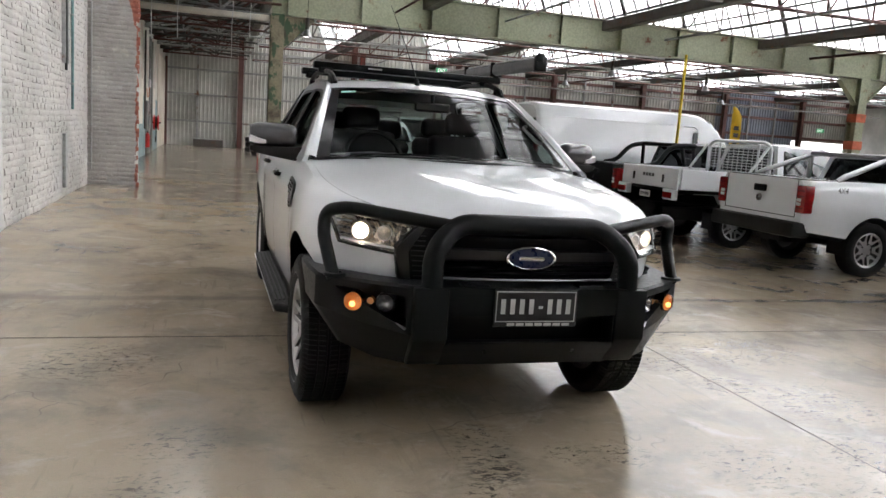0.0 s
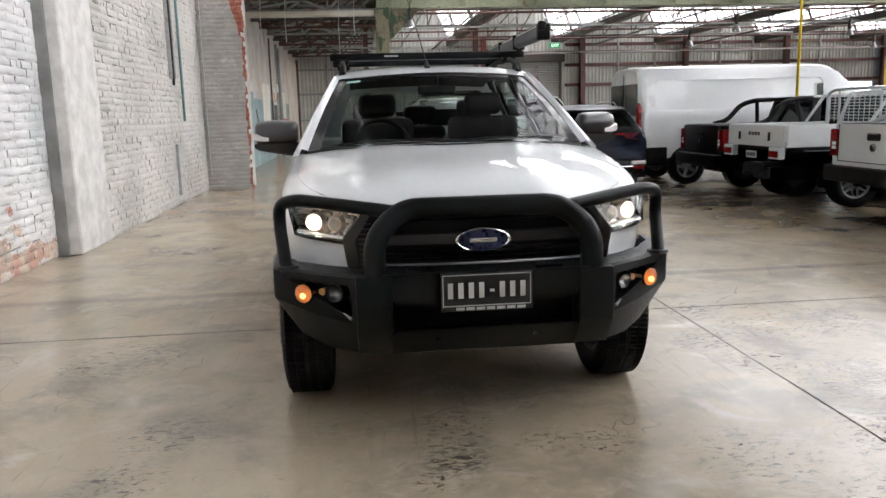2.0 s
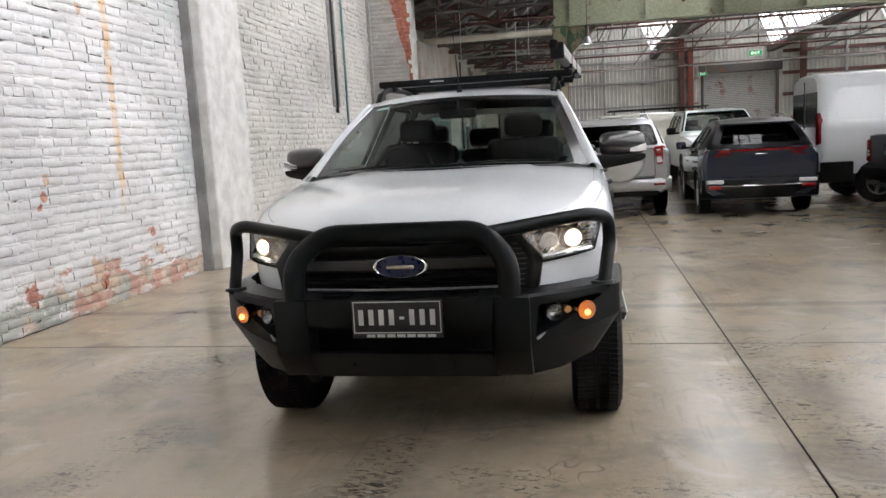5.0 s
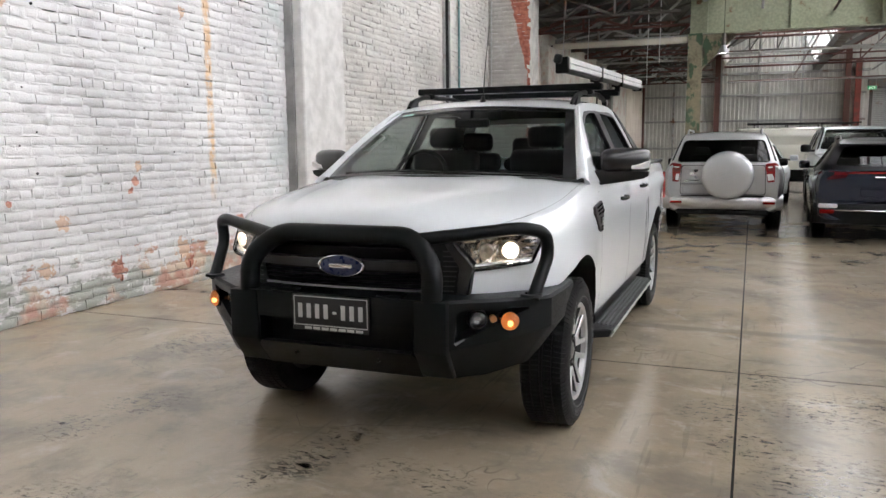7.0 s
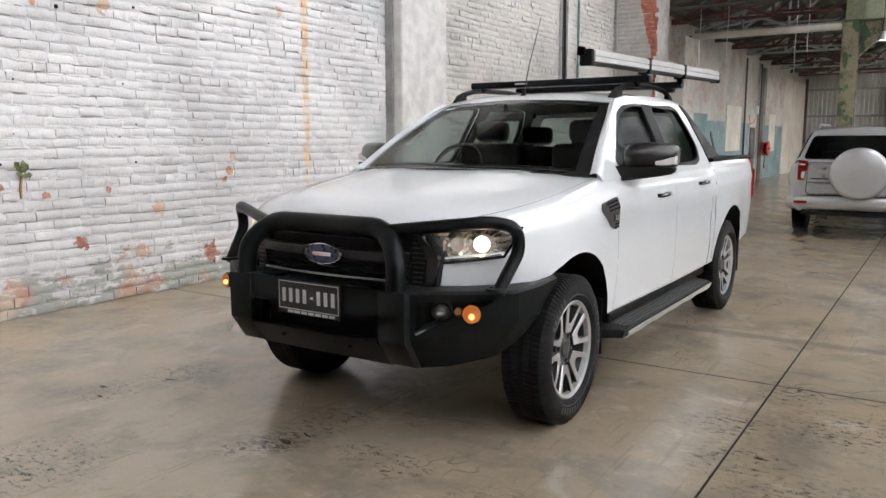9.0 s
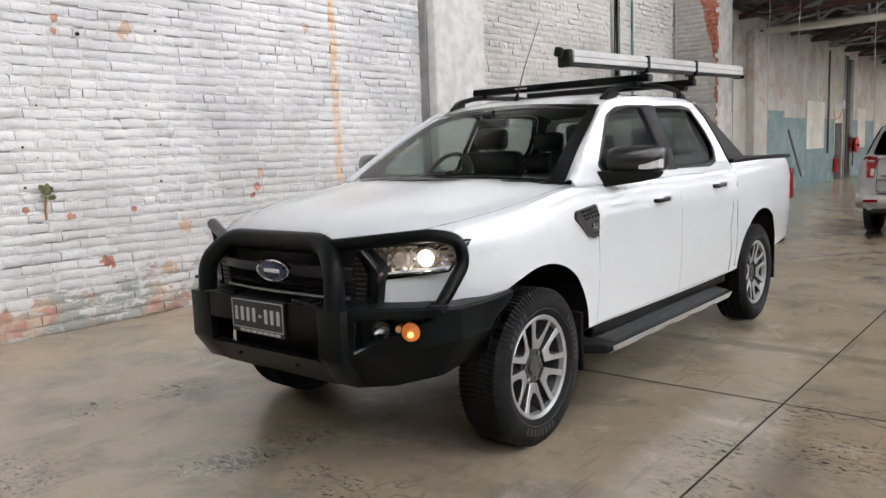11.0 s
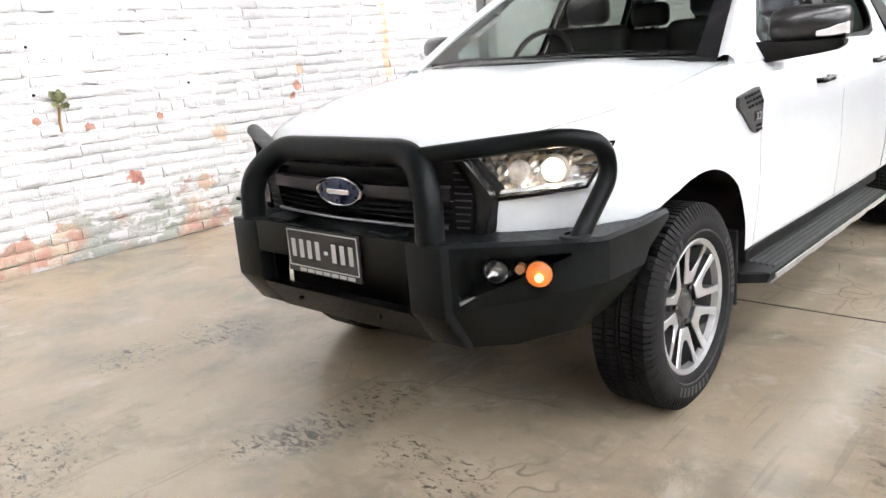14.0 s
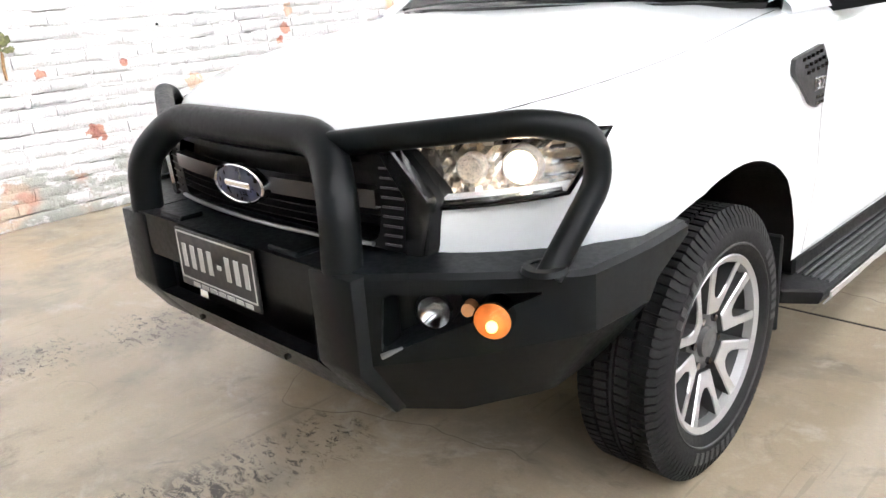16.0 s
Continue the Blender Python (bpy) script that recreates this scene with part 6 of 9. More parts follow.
            rows.append([(s * x, y0 + 0.012, z0), (s * x, y0, z0 + 0.02), (s * x, y0, z1), (s * x, y0 + d, z1), (s * x, y0 + d, z0 + 0.015), (s * x, y0 + d * 0.6, z0)])
        loft(bm, rows, closed=True, caps=True)
        part("arm", bm, "plastic", mr, smooth=40)
        shape = [(0.872, 0.20), (0.888, 0.72), (0.93, 0.96), (1.03, 1.0), (1.095, 0.90), (1.130, 0.62), (1.140, 0.30)]
        rings = []
        for x, k in shape:
            hz, hy = 0.078 * (0.45 + 0.55 * k), 0.10 * (0.35 + 0.65 * k)
            ring = []
            for j in range(18):
                a = 2 * math.pi * j / 18
                ca, sa = math.cos(a), math.sin(a)
                ring.append((s * x, front(x) + 0.105 - hy * math.copysign(abs(ca) ** 0.7, ca) * (1.0 if ca > 0 else 0.5), 1.324 + hz * math.copysign(abs(sa) ** 0.7, sa)))
            rings.append(ring)
        bm = bmesh.new()
        loft(bm, rings, closed=True, caps=True)
        part("cap", bm, "grey_mirror", mr, "glossy dark grey mirror cap", smooth=60)
        bm = bmesh.new()
        prism(bm, smooth_poly([(0.905, 1.268), (1.115, 1.268), (1.118, 1.362), (0.91, 1.368)], 0.025), lambda u, w, d: (s * u, front(u) + 0.158 + d, w), 0.006)
        part("mirror_glass", bm, "chrome", mr)
        bm = bmesh.new()
        rows = []
        for x, z0, z1 in ((1.05, 1.272, 1.300), (1.085, 1.270, 1.306), (1.12, 1.272, 1.318), (1.146, 1.278, 1.326)):
            rows.append([(s * x, front(x) + dy + 0.10 * max(0.0, x - 1.10) * 8 * 0.12, z) for dy, z in ((0.022, z0), (-0.001, z0 + 0.006), (-0.001, z1 - 0.006), (0.022, z1))] + [(s * x, front(x) + 0.06, z1), (s * x, front(x) + 0.06, z0)])
        loft(bm, rows, closed=True, caps=True)
        part("indicator", bm, "clear_lens", mr, "pale indicator lens")
        # running board
        rb = part("running_board", bmesh.new(), "plastic", root, "black ribbed running board with a silver edge")
        rb.matrix_basis = Matrix.Translation((0, 0.02, -0.012))
        bm = bmesh.new()
        prof = [(0.84, 0.402), (0.975, 0.392), (0.995, 0.386), (0.998, 0.376), (0.985, 0.345), (0.84, 0.335)]
        ys = [0.50, 0.56, 0.66, 1.2, 1.8, 2.3, 2.40, 2.46]
        kx = [0.93, 0.97, 1.0, 1.0, 1.0, 1.0, 0.97, 0.93]
        loft(bm, [[(s * (0.84 + (x - 0.84) * (0.35 if k < 0.95 else 1.0) * k), y, z) for x, z in prof] for y, k in zip(ys, kx)], closed=True, caps=True)
        part("step", bm, "plastic", rb, smooth=30)
        for k in range(5):
            x = 0.868 + 0.025 * k
            part("rib", boxed(*sorted((s * x, s * (x + 0.013))), 0.64, 2.36, 0.388 - 0.002 * k, 0.4065 - 0.0018 * k, bevel=0.003), "rib_grey", rb)
        bm = bmesh.new()
        poly = [(0.60, 0.378), (2.40, 0.378), (2.37, 0.340)]
        for k in range(5):
            poly += [(2.12 - 0.34 * k, 0.340), (2.09 - 0.34 * k, 0.347), (1.97 - 0.34 * k, 0.347), (1.94 - 0.34 * k, 0.340)]
        poly += [(0.64, 0.340)]
        prism(bm, poly, lambda u, w, d: (s * (0.999 - (0.378 - w) * 0.35 + d), u, w), 0.006)
        part("edge_strip", bm, "silver_strip", rb, "silver edge strip")
        for y in (0.8, 1.5, 2.2):
            part("bracket", boxed(*sorted((s * 0.42, s * 0.86)), y - 0.03, y + 0.03, 0.36, 0.40), "plastic", rb)
        part("sill_cover", boxed(*sorted((s * 0.83, s * 0.893)), 0.60, 2.60, 0.40, 0.462, bevel=0.01), "plastic", root)
        # sail panel behind the cab
        bm = bmesh.new()
        prism(bm, smooth_poly([(2.60, 1.69), (2.70, 1.66), (2.85, 1.52), (2.99, 1.39), (3.10, 1.285), (2.755, 1.268), (2.735, 1.40), (2.69, 1.585)], 0.02, 2), lambda u, w, d: (s * (cab_x(w, 0.008) - d), u, w), 0.06)
        part("sail_panel", bm, "plastic", root, "black sports bar panel", smooth=25)
        part("tub_rail", boxed(*sorted((s * 0.80, s * 0.882)), 2.77, 4.20, 1.262, 1.293, bevel=0.008), "plastic", root)
        # tail lamp
        part("tail_lamp", boxed(*sorted((s * 0.80, s * 0.914)), 4.12, 4.226, 0.90, 1.17, bevel=0.02, seg=2), "red_lens", root, "red tail lamp")
        # roof rail
        bm = bmesh.new()
        tube(bm, rounded([(s * 0.585, 1.30, 1.690), (s * 0.592, 1.40, 1.742), (s * 0.598, 1.62, 1.783), (s * 0.598, 2.15, 1.795), (s * 0.595, 2.42, 1.775), (s * 0.588, 2.56, 1.715)], 0.09, 5), [0.012, 0.016] + [0.018] * 30, seg=10)
        part("roof_rail", bm, "plastic", root, "black roof rail")
        for y0, y1 in ((1.30, 1.45), (2.44, 2.57)):
            bm = bmesh.new()
            prism(bm, [(y0, 1.675), (y1, 1.690), (y1, 1.755), ((y0 + y1) / 2, 1.742)] if y0 < 2 else [(y0, 1.70), (y1, 1.67), ((y0 + y1) / 2, 1.745), (y0, 1.76)], lambda u, w, d: (s * (0.615 - d), u, w), 0.035)
            part("rail_foot", bm, "plastic", root)
    part("tub_cover", boxed(-0.82, 0.82, 2.79, 4.16, 1.255, 1.282, bevel=0.006), "plastic", root, "black roller cover")
    for k in range(16):
        part("cover_slat", boxed(-0.80, 0.80, 2.84 + 0.08 * k, 2.905 + 0.08 * k, 1.279, 1.287), "plastic", root)
    part("rear_bumper", boxed(-0.84, 0.84, 4.16, 4.29, 0.50, 0.68, bevel=0.03, seg=2), "plastic", root)
    part("tailgate_handle", boxed(-0.10, 0.10, 4.215, 4.235, 1.05, 1.12, bevel=0.01), "plastic", root)
    # aerial
    bm = bmesh.new()
    cyl(bm, (-0.03, 1.29, 1.705), (-0.034, 1.315, 1.762), 0.024, 0.009, seg=12)
    tube(bm, [(-0.034, 1.315, 1.76), (-0.07, 1.46, 1.95), (-0.14, 1.77, 2.30)], [0.0048, 0.0030, 0.0020], seg=6)
    part("aerial", bm, "plastic", root, "thin black whip aerial")
    # crossbars and the awning on them
    for y in (1.72, 2.45):
        c = part("roof_bar", boxed(-0.685, 0.715, y - 0.042, y + 0.042, 1.800, 1.850, bevel=0.012, seg=2), "bar_black", root, "black roof bar")
        for s in (-1, 1):
            bm = bmesh.new()
            box(bm, s * 0.60 - 0.05, s * 0.60 + 0.05, y - 0.045, y + 0.045, 1.772, 1.818, bevel=0.012)
            part("clamp", bm, "plastic", c)
            part("slot", boxed(*sorted((s * 0.686 if s < 0 else 0.7135, s * 0.683 if s < 0 else 0.7165)), y - 0.02, y + 0.02, 1.815, 1.838), "alloy_dark", c)
    part("bar_mark", boxed(-0.30, -0.20, 1.676, 1.679, 1.822, 1.832), "plate_white", root)


def hero_awning():
    """A rolled awning on the roof bars, running along the car."""
    aw = thing("awning", HERO @ pose(0.592, 0.78, 1.870, 1.0, 0, -2.2), "rolled awning with white rails and grey bag on roof bars", "awning")
    L = 2.52
    bm = bmesh.new()
    ring = smooth_poly([(0.012, 0.012), (0.045, -0.008), (0.072, 0.0), (0.080, 0.03), (0.078, 0.076), (0.045, 0.082), (0.014, 0.07)], 0.012, 3)
    loft(bm, [[(x, y, z) for x, z in ring] for y in (0.0, 0.5, 1.0, 1.5, 2.0, 2.4, L)], closed=True, caps=True)
    part("bag", bm, "awning", aw, "grey awning bag")
    for z in (0.016, 0.049):
        part("rail", boxed(0.077, 0.088, 0.04, L - 0.01, z, z + 0.030, bevel=0.003), "awning_alu", aw, "white aluminium rail")
    part("top_rail", boxed(0.03, 0.077, 0.04, L - 0.01, 0.0795, 0.086, bevel=0.002), "awning_alu", aw)
    for y0, y1 in ((-0.012, 0.03), (L - 0.02, L + 0.012)):
        part("end_cap", boxed(0.008, 0.089, y0, y1, -0.010, 0.086, bevel=0.010, seg=2), "plastic", aw)
    part("end_flap", boxed(-0.01, 0.04, -0.045, -0.010, 0.05, 0.105, bevel=0.014, seg=2, m=Matrix.Rotation(radians(12), 4, "Y")), "plastic", aw)
    for y in (0.90, 1.62):
        part("strap", boxed(0.006, 0.092, y, y + 0.035, -0.014, 0.090, bevel=0.003), "plastic", aw)
        part("mount", boxed(0.03, 0.07, y, y + 0.035, -0.05, 0.01, bevel=0.004), "plastic", aw)
    return aw


hero = thing("pickup_truck", HERO, "white double-cab pickup with black bull bar, lights on", "pickup truck")
hero_body(hero)
hero_cab(hero)
hero_cabin(hero)
hero_wheels(hero)
bull_bar(hero)
hero_face(hero)
hero_trim(hero)
CAB_LIFT = 0.018          # the cab stands this much higher on its mounts
RIDES_HIGH = ("cab_side", "window_seal", "door_pillar", "front_door_window", "rear_door_window", "cab_lining", "headlining", "windscreen", "screen_border", "front_pillar", "roof", "cab_back", "rear_window", "sticker", "wiper", "cowl", "door_mirror", "sail_panel", "roof_rail", "rail_foot", "aerial", "roof_bar", "bar_mark")
for o in hero.children:
    if o.name.split(".")[0] in RIDES_HIGH:
        o.matrix_basis = Matrix.Translation((0, 0, CAB_LIFT)) @ o.matrix_basis
hero_awning()


# ---- the other vehicles: tail at the origin, heading along +y ----
def shell(root, paint, L, W, tabs, arches, arch_r, dark_below=0.0):
    """Lower body: tabs give half width, underside, shoulder and top along the length."""
    wt, bt, st, tt = tabs
    ys = sorted({0.0, 0.02, 0.06, 0.12, 0.2, L - 0.2, L - 0.12, L - 0.06, L - 0.02, L, *[L * k / 26 for k in range(1, 26)]})
    bm = bmesh.new()
    rings = []
    for y in ys:
        w, zb, zs, zt = (curve(t, y) for t in (wt, bt, st, tt))
        half = [(0, zb), (w - 0.09, zb), (w - 0.02, zb + 0.05)] + [(w + dx, lerp(zb + 0.05, zs, t)) for t, dx in ((0.25, 0.0), (0.5, 0.012), (0.62, 0.004), (0.82, -0.012), (0.94, -0.035))]
        half += [(w - 0.07, zs), (0.72 * w, lerp(zs, zt, 0.6)), (0.4 * w, lerp(zs, zt, 0.92)), (0, zt)]
        rings.append([(x, y, z) for x, z in half] + [(-x, y, z) for x, z in half[-2:0:-1]])
    loft(bm, rings, closed=True, caps=True)
    tools = []
    for ay in arches:
        for s in (-1, 1):
            c = bmesh.new()
            cyl(c, (s * (W / 2 - 0.32), ay, arch_r * 0.86), (s * (W / 2 + 0.3), ay, arch_r * 0.86), arch_r, seg=32)
            tools.append(c)
    bm = cut(bm, tools)
    for f in bm.faces:
        c = f.calc_center_median()
        in_arch = any(math.hypot(c.y - ay, c.z - arch_r * 0.86) < arch_r + 0.006 for ay in arches) and abs(c.x) < W / 2 - 0.03
        if in_arch or f.normal.z < -0.8 or c.z < dark_below:
            f.material_index = 1
    return part("body", bm, [paint, "plastic"], root, smooth=30)


def cabin(root, paint, zs, zr, wb, wt, yr0, yr1, yf1, yf0, windows, rear=True, crown=0.05, glass_mat="privacy"):
    """Greenhouse: leaning sides with window openings, roof skin, front and rear panes."""
    def sx(z, off=0.0):
        return lerp(wb, wt, (z - zs) / (zr - zs)) + off
    for s in (-1, 1):
        bm = bmesh.new()
        sheet_with_holes(bm, [(yr0, zs - 0.03), (yr1, zr), (yf1, zr), (yf0, zs - 0.03)], [smooth_poly(w, 0.03, 2) for w in windows], lambda u, v, d: (s * (sx(v) - d), u, v), 0.025)
        part("cab_side", bm, paint, root, smooth=20)
        for w in windows:
            bm = bmesh.new()
            vs = [bm.verts.new((s * sx(v, -0.012), u, v)) for u, v in smooth_poly(w, 0.03, 2)]
            bm.faces.new(vs)
            part("side_window", bm, glass_mat, root, smooth=0).visible_shadow = False
    bm = bmesh.new()
    rows = []
    for k in range(9):
        y = lerp(yr1, yf1, k / 8)
        rows.append([(wt * q, y, zr + crown * math.sin(math.pi * (0.12 + 0.76 * k / 8)) * (1 - abs(q) ** 2.5)) for q in (-1, -0.92, -0.75, -0.4, 0, 0.4, 0.75, 0.92, 1)])
    loft(bm, rows)
    part("roof", bm, paint, root, smooth=40)
    for nm, y0, y1, on in (("windscreen", yf0, yf1, True), ("rear_window", yr0, yr1, rear)):
        fn = lambda u, v, d, y0=y0, y1=y1: (u, lerp(y0, y1, (v - zs) / (zr - zs)) + (d if y0 < y1 else -d), v)
        k = 0.93
        hole = smooth_poly([(-k * sx(zs + 0.05) + 0.04, zs + 0.05), (k * sx(zs + 0.05) - 0.04, zs + 0.05), (k * wt - 0.02, zr - 0.05), (-k * wt + 0.02, zr - 0.05)], 0.05, 3)
        bm = bmesh.new()
        sheet_with_holes(bm, [(-wb, zs - 0.03), (wb, zs - 0.03), (wt, zr + 0.01), (-wt, zr + 0.01)], [hole], fn, 0.02)
        part("frame", bm, paint if on else "plastic", root, smooth=20)
        bm = bmesh.new()
        bm.faces.new([bm.verts.new(fn(u, v, 0.008)) for u, v in hole])
        part(nm, bm, "screen" if nm == "windscreen" else glass_mat, root, smooth=0).visible_shadow = False
    for y in (lerp(yr0, yf0, 0.28), lerp(yr0, yf0, 0.58)):
        for x in (-wb * 0.45, wb * 0.45):
            bm = bmesh.new()
            box(bm, x - 0.2, x + 0.2, y - 0.06, y + 0.06, zs - 0.1, zs + 0.22, bevel=0.05, seg=2)
            box(bm, x - 0.11, x + 0.11, y - 0.04, y + 0.05, zs + 0.23, zs + 0.36, bevel=0.03, seg=2)
            part("seat", bm, "seat", root)


def four_wheels(root, W, ys, R, width=0.215, face="alloy", spokes=5, rim=0.62):
    for y in ys:
        for s in (-1, 1):
            turn = Matrix.Rotation(0 if s > 0 else math.pi, 4, "Z")
            wheel(root, "wheel", Matrix.Translation((s * (W / 2 - width / 2 - 0.015), y, R - 0.002)) @ turn @ Matrix.Rotation(y, 4, "X"), R, width, R * rim, face, "alloy_dark", spokes, detail=False)


def mirrors(root, wb, y, z, mat):
    for s in (-1, 1):
        m = part("door_mirror", boxed(*sorted((s * (wb + 0.05), s * (wb + 0.24))), y - 0.06, y + 0.05, z, z + 0.15, bevel=0.04, seg=2), mat, root)
        part("arm", boxed(*sorted((s * (wb - 0.03), s * (wb + 0.08))), y - 0.02, y + 0.03, z + 0.01, z + 0.05, bevel=0.01), "plastic", m)


def blank_plate(root, x, z, y=-0.02, w=0.34, h=0.11, mat="plate_white"):
    p = part("number_plate", boxed(x - w / 2, x + w / 2, y - 0.008, y, z, z + h, bevel=0.003), mat, root, "number plate with plain dark marks")
    for k in range(6):
        a = x - w / 2 + 0.03 + k * (w - 0.05) / 6
        part("bar", boxed(a, a + 0.03, y - 0.0105, y - 0.008, z + 0.025, z + h - 0.025), "plate_black", p)


def lamp(root, nm, x0, x1, y0, y1, z0, z1, mat, bevel=0.03, label=""):
    return part(nm, boxed(*sorted((x0, x1)), y0, y1, z0, z1, bevel=bevel, seg=2), mat, root, label)


class Wagon:
    """A rounded wagon body: lower body and greenhouse in one skin, with real window openings."""

    def __init__(self, L, W, shoulder, top, roof_w, sill=0.32, rear_taper=0.09):
        self.L, self.h, self.shoulder, self.top, self.sill = L, W / 2, shoulder, top, sill
        self.roof_z = max(z for _, z in top)
        self.lean = (W / 2 - 0.055 - roof_w) / (self.roof_z - 0.05 - 1.05)
        h = W / 2
        self.half = [(0, h - rear_taper), (0.05, h - 0.05), (0.18, h - 0.02), (0.5, h), (L - 0.9, h), (L - 0.35, h - 0.08), (L - 0.1, h - 0.22), (L, h - 0.35)]

    def edge(self, y):
        """Half width, shoulder height, top height and half width of the roof at y."""
        w, zt = curve(self.half, y), curve(self.top, y)
        zs = min(curve(self.shoulder, y), zt - 0.01)
        return w, zs, zt, w - 0.055 - max(0.0, zt - 0.05 - zs) * self.lean

    def side(self, y, z, off=0.0):
        w, zs, zt, xr = self.edge(y)
        return lerp(w - 0.055, xr, (z - zs) / max(0.02, zt - 0.05 - zs)) + off

    def section(self, y):
        w, zs, zt, xr = self.edge(y)
        zb = self.sill + 0.06 * max(0.0, 1 - y / 0.5)
        f = min(1.0, (zt - zs) / 0.12)
        rows = [(0, zb), (w - 0.12, zb), (w - 0.03, zb + 0.06), (w - 0.004, lerp(zb, zs, 0.40)), (w + 0.012, lerp(zb, zs, 0.66)), (w + 0.004, lerp(zb, zs, 0.84)), (w - 0.02, zs - 0.035), (w - 0.055, zs)]
        for t in (0.3, 0.65, 1.0):
            rows.append((lerp(w - 0.055, xr, t) + 0.012 * f * math.sin(math.pi * t), lerp(zs, zt - 0.05 * f, t)))
        return rows + [(xr - 0.04, zt - 0.016 * f), (xr * 0.62, zt), (xr * 0.3, zt + 0.010), (0, zt + 0.012)]

    def rear_y(self, z, y_max):
        """How far forward the sloping tail stands at height z."""
        a, b = 0.0, y_max
        for _ in range(24):
            m = (a + b) / 2
            a, b = (m, b) if curve(self.top, m) < z else (a, m)
        return a

    def build(self, root, paint, windows, rear, screen, arches, arch_r, roof_paint=None, dark_below=0.0, pane="car_glass", clear=False):
        """windows: side openings as (y, z) outlines; rear: (half width low, half width high, z low, z high, y_max); screen alike at the front."""
        L = self.L
        ys = sorted({0.0, 0.012, 0.03, 0.06, 0.1, 0.15, 0.2, 0.26, 0.32, 0.38, 0.46, 0.56, L - 0.3, L - 0.2, L - 0.1, L - 0.04, L, *[L * k / 30 for k in range(5, 29)]})
        bm = bmesh.new()
        rings = []
        for y in ys:
            half = self.section(y)
            rings.append([(x, y, z) for x, z in half] + [(-x, y, z) for x, z in half[-2:0:-1]])
        loft(bm, rings, closed=True, caps=True)
        tools = []
        for ay in arches:
            for s in (-1, 1):
                c = bmesh.new()
                cyl(c, (s * (self.h - 0.30), ay, arch_r * 0.86), (s * (self.h + 0.3), ay, arch_r * 0.86), arch_r, seg=32)
                tools.append(c)
        for w in windows:
            c = bmesh.new()
            prism(c, smooth_poly(w, 0.035, 3), lambda u, v, d: (d - 1.5, u, v), 3.0)
            tools.append(c)
        lo, hi, z0, z1, ym = rear
        hole = smooth_poly([(-lo, z0), (lo, z0), (hi, z1), (-hi, z1)], 0.07, 4)
        c = bmesh.new()
        prism(c, hole, lambda u, v, d: (u, d - 0.3, v), 0.3 + 1.1)
        tools.append(c)
        if clear:
            (ya, za), (yb, zb) = screen
            k0, k1 = (0.90 * self.edge(y)[3] for y in (yb - 0.06, ya + 0.05))
            c = bmesh.new()
            prism(c, smooth_poly([(-k0, zb + 0.05), (k0, zb + 0.05), (k1, za - 0.02), (-k1, za - 0.02)], 0.05, 3), lambda u, v, d: (u, ya - 0.9 + d, v), L + 1.4 - ya)
            tools.append(c)
        bm = cut(bm, tools)
        for f in bm.faces:
            c = f.calc_center_median()
            y = min(max(c.y, 0.0), L)
            w, zs, zt, xr = self.edge(y)
            in_arch = any(math.hypot(c.y - ay, c.z - arch_r * 0.86) < arch_r + 0.006 for ay in arches) and abs(c.x) < self.h - 0.03
            deep = c.z > zs + 0.02 and c.z < zt - 0.03 and abs(c.x) < self.side(y, c.z) - 0.006
            if in_arch or f.normal.z < -0.8 and c.z < 0.8 or c.z < dark_below or deep:
                f.material_index = 1
            elif roof_paint and c.z > zs + 0.03:
                f.material_index = 2
        part("body", bm, [paint, "plastic"] + ([roof_paint] if roof_paint else []), root, smooth=32)
        for w in windows:
            for s in (-1, 1):
                bm = bmesh.new()
                bm.faces.new([bm.verts.new((s * self.side(u, v, -0.004), u, v)) for u, v in smooth_poly(w, 0.035, 3)])
                part("side_window", bm, pane, root, smooth=0).visible_shadow = False
                bm = bmesh.new()
                sheet_with_holes(bm, smooth_poly(grow(w, 0.012), 0.035, 3), [smooth_poly(grow(w, -0.012), 0.035, 3)], lambda u, v, d: (s * self.side(u, v, 0.004 - d), u, v), 0.01)
                part("window_seal", bm, "plastic", root, smooth=0)
        bm = bmesh.new()
        rows = []
        for j in range(7):
            z = lerp(z0, z1, j / 6)
            k = lerp(lo, hi, j / 6)
            rows.append([(k * q, self.rear_y(z, ym) + 0.05 * abs(q) ** 3 - 0.004, z) for q in (-1, -0.8, -0.5, 0, 0.5, 0.8, 1)])
        loft(bm, rows)
        part("rear_window", bm, pane, root, "dark rear window", smooth=60).visible_shadow = False
        (ya, za), (yb, zb) = screen
        bm = bmesh.new()
        rows = []
        for j in range(5):
            y = lerp(ya, yb, j / 4)
            w, zs, zt, xr = self.edge(y)
            rows.append([(max(xr, 0.45) * 0.93 * q, y, zt + 0.016 - 0.012 * abs(q) ** 3) for q in (-1, -0.6, 0, 0.6, 1)])
        loft(bm, rows)
        part("windscreen", bm, "screen" if clear else "gloss_black", root, smooth=60).visible_shadow = not clear
        for y in (lerp(0.9, ya, 0.1), lerp(0.9, ya, 0.6)):
            for x in (-0.36, 0.36):
                zs = curve(self.shoulder, y)
                bm = bmesh.new()
                box(bm, x - 0.2, x + 0.2, y - 0.05, y + 0.05, zs - 0.02, zs + 0.20, bevel=0.045, seg=2)
                box(bm, x - 0.11, x + 0.11, y - 0.04, y + 0.04, zs + 0.20, zs + 0.33, bevel=0.03, seg=2)
                part("seat", bm, "seat", root)


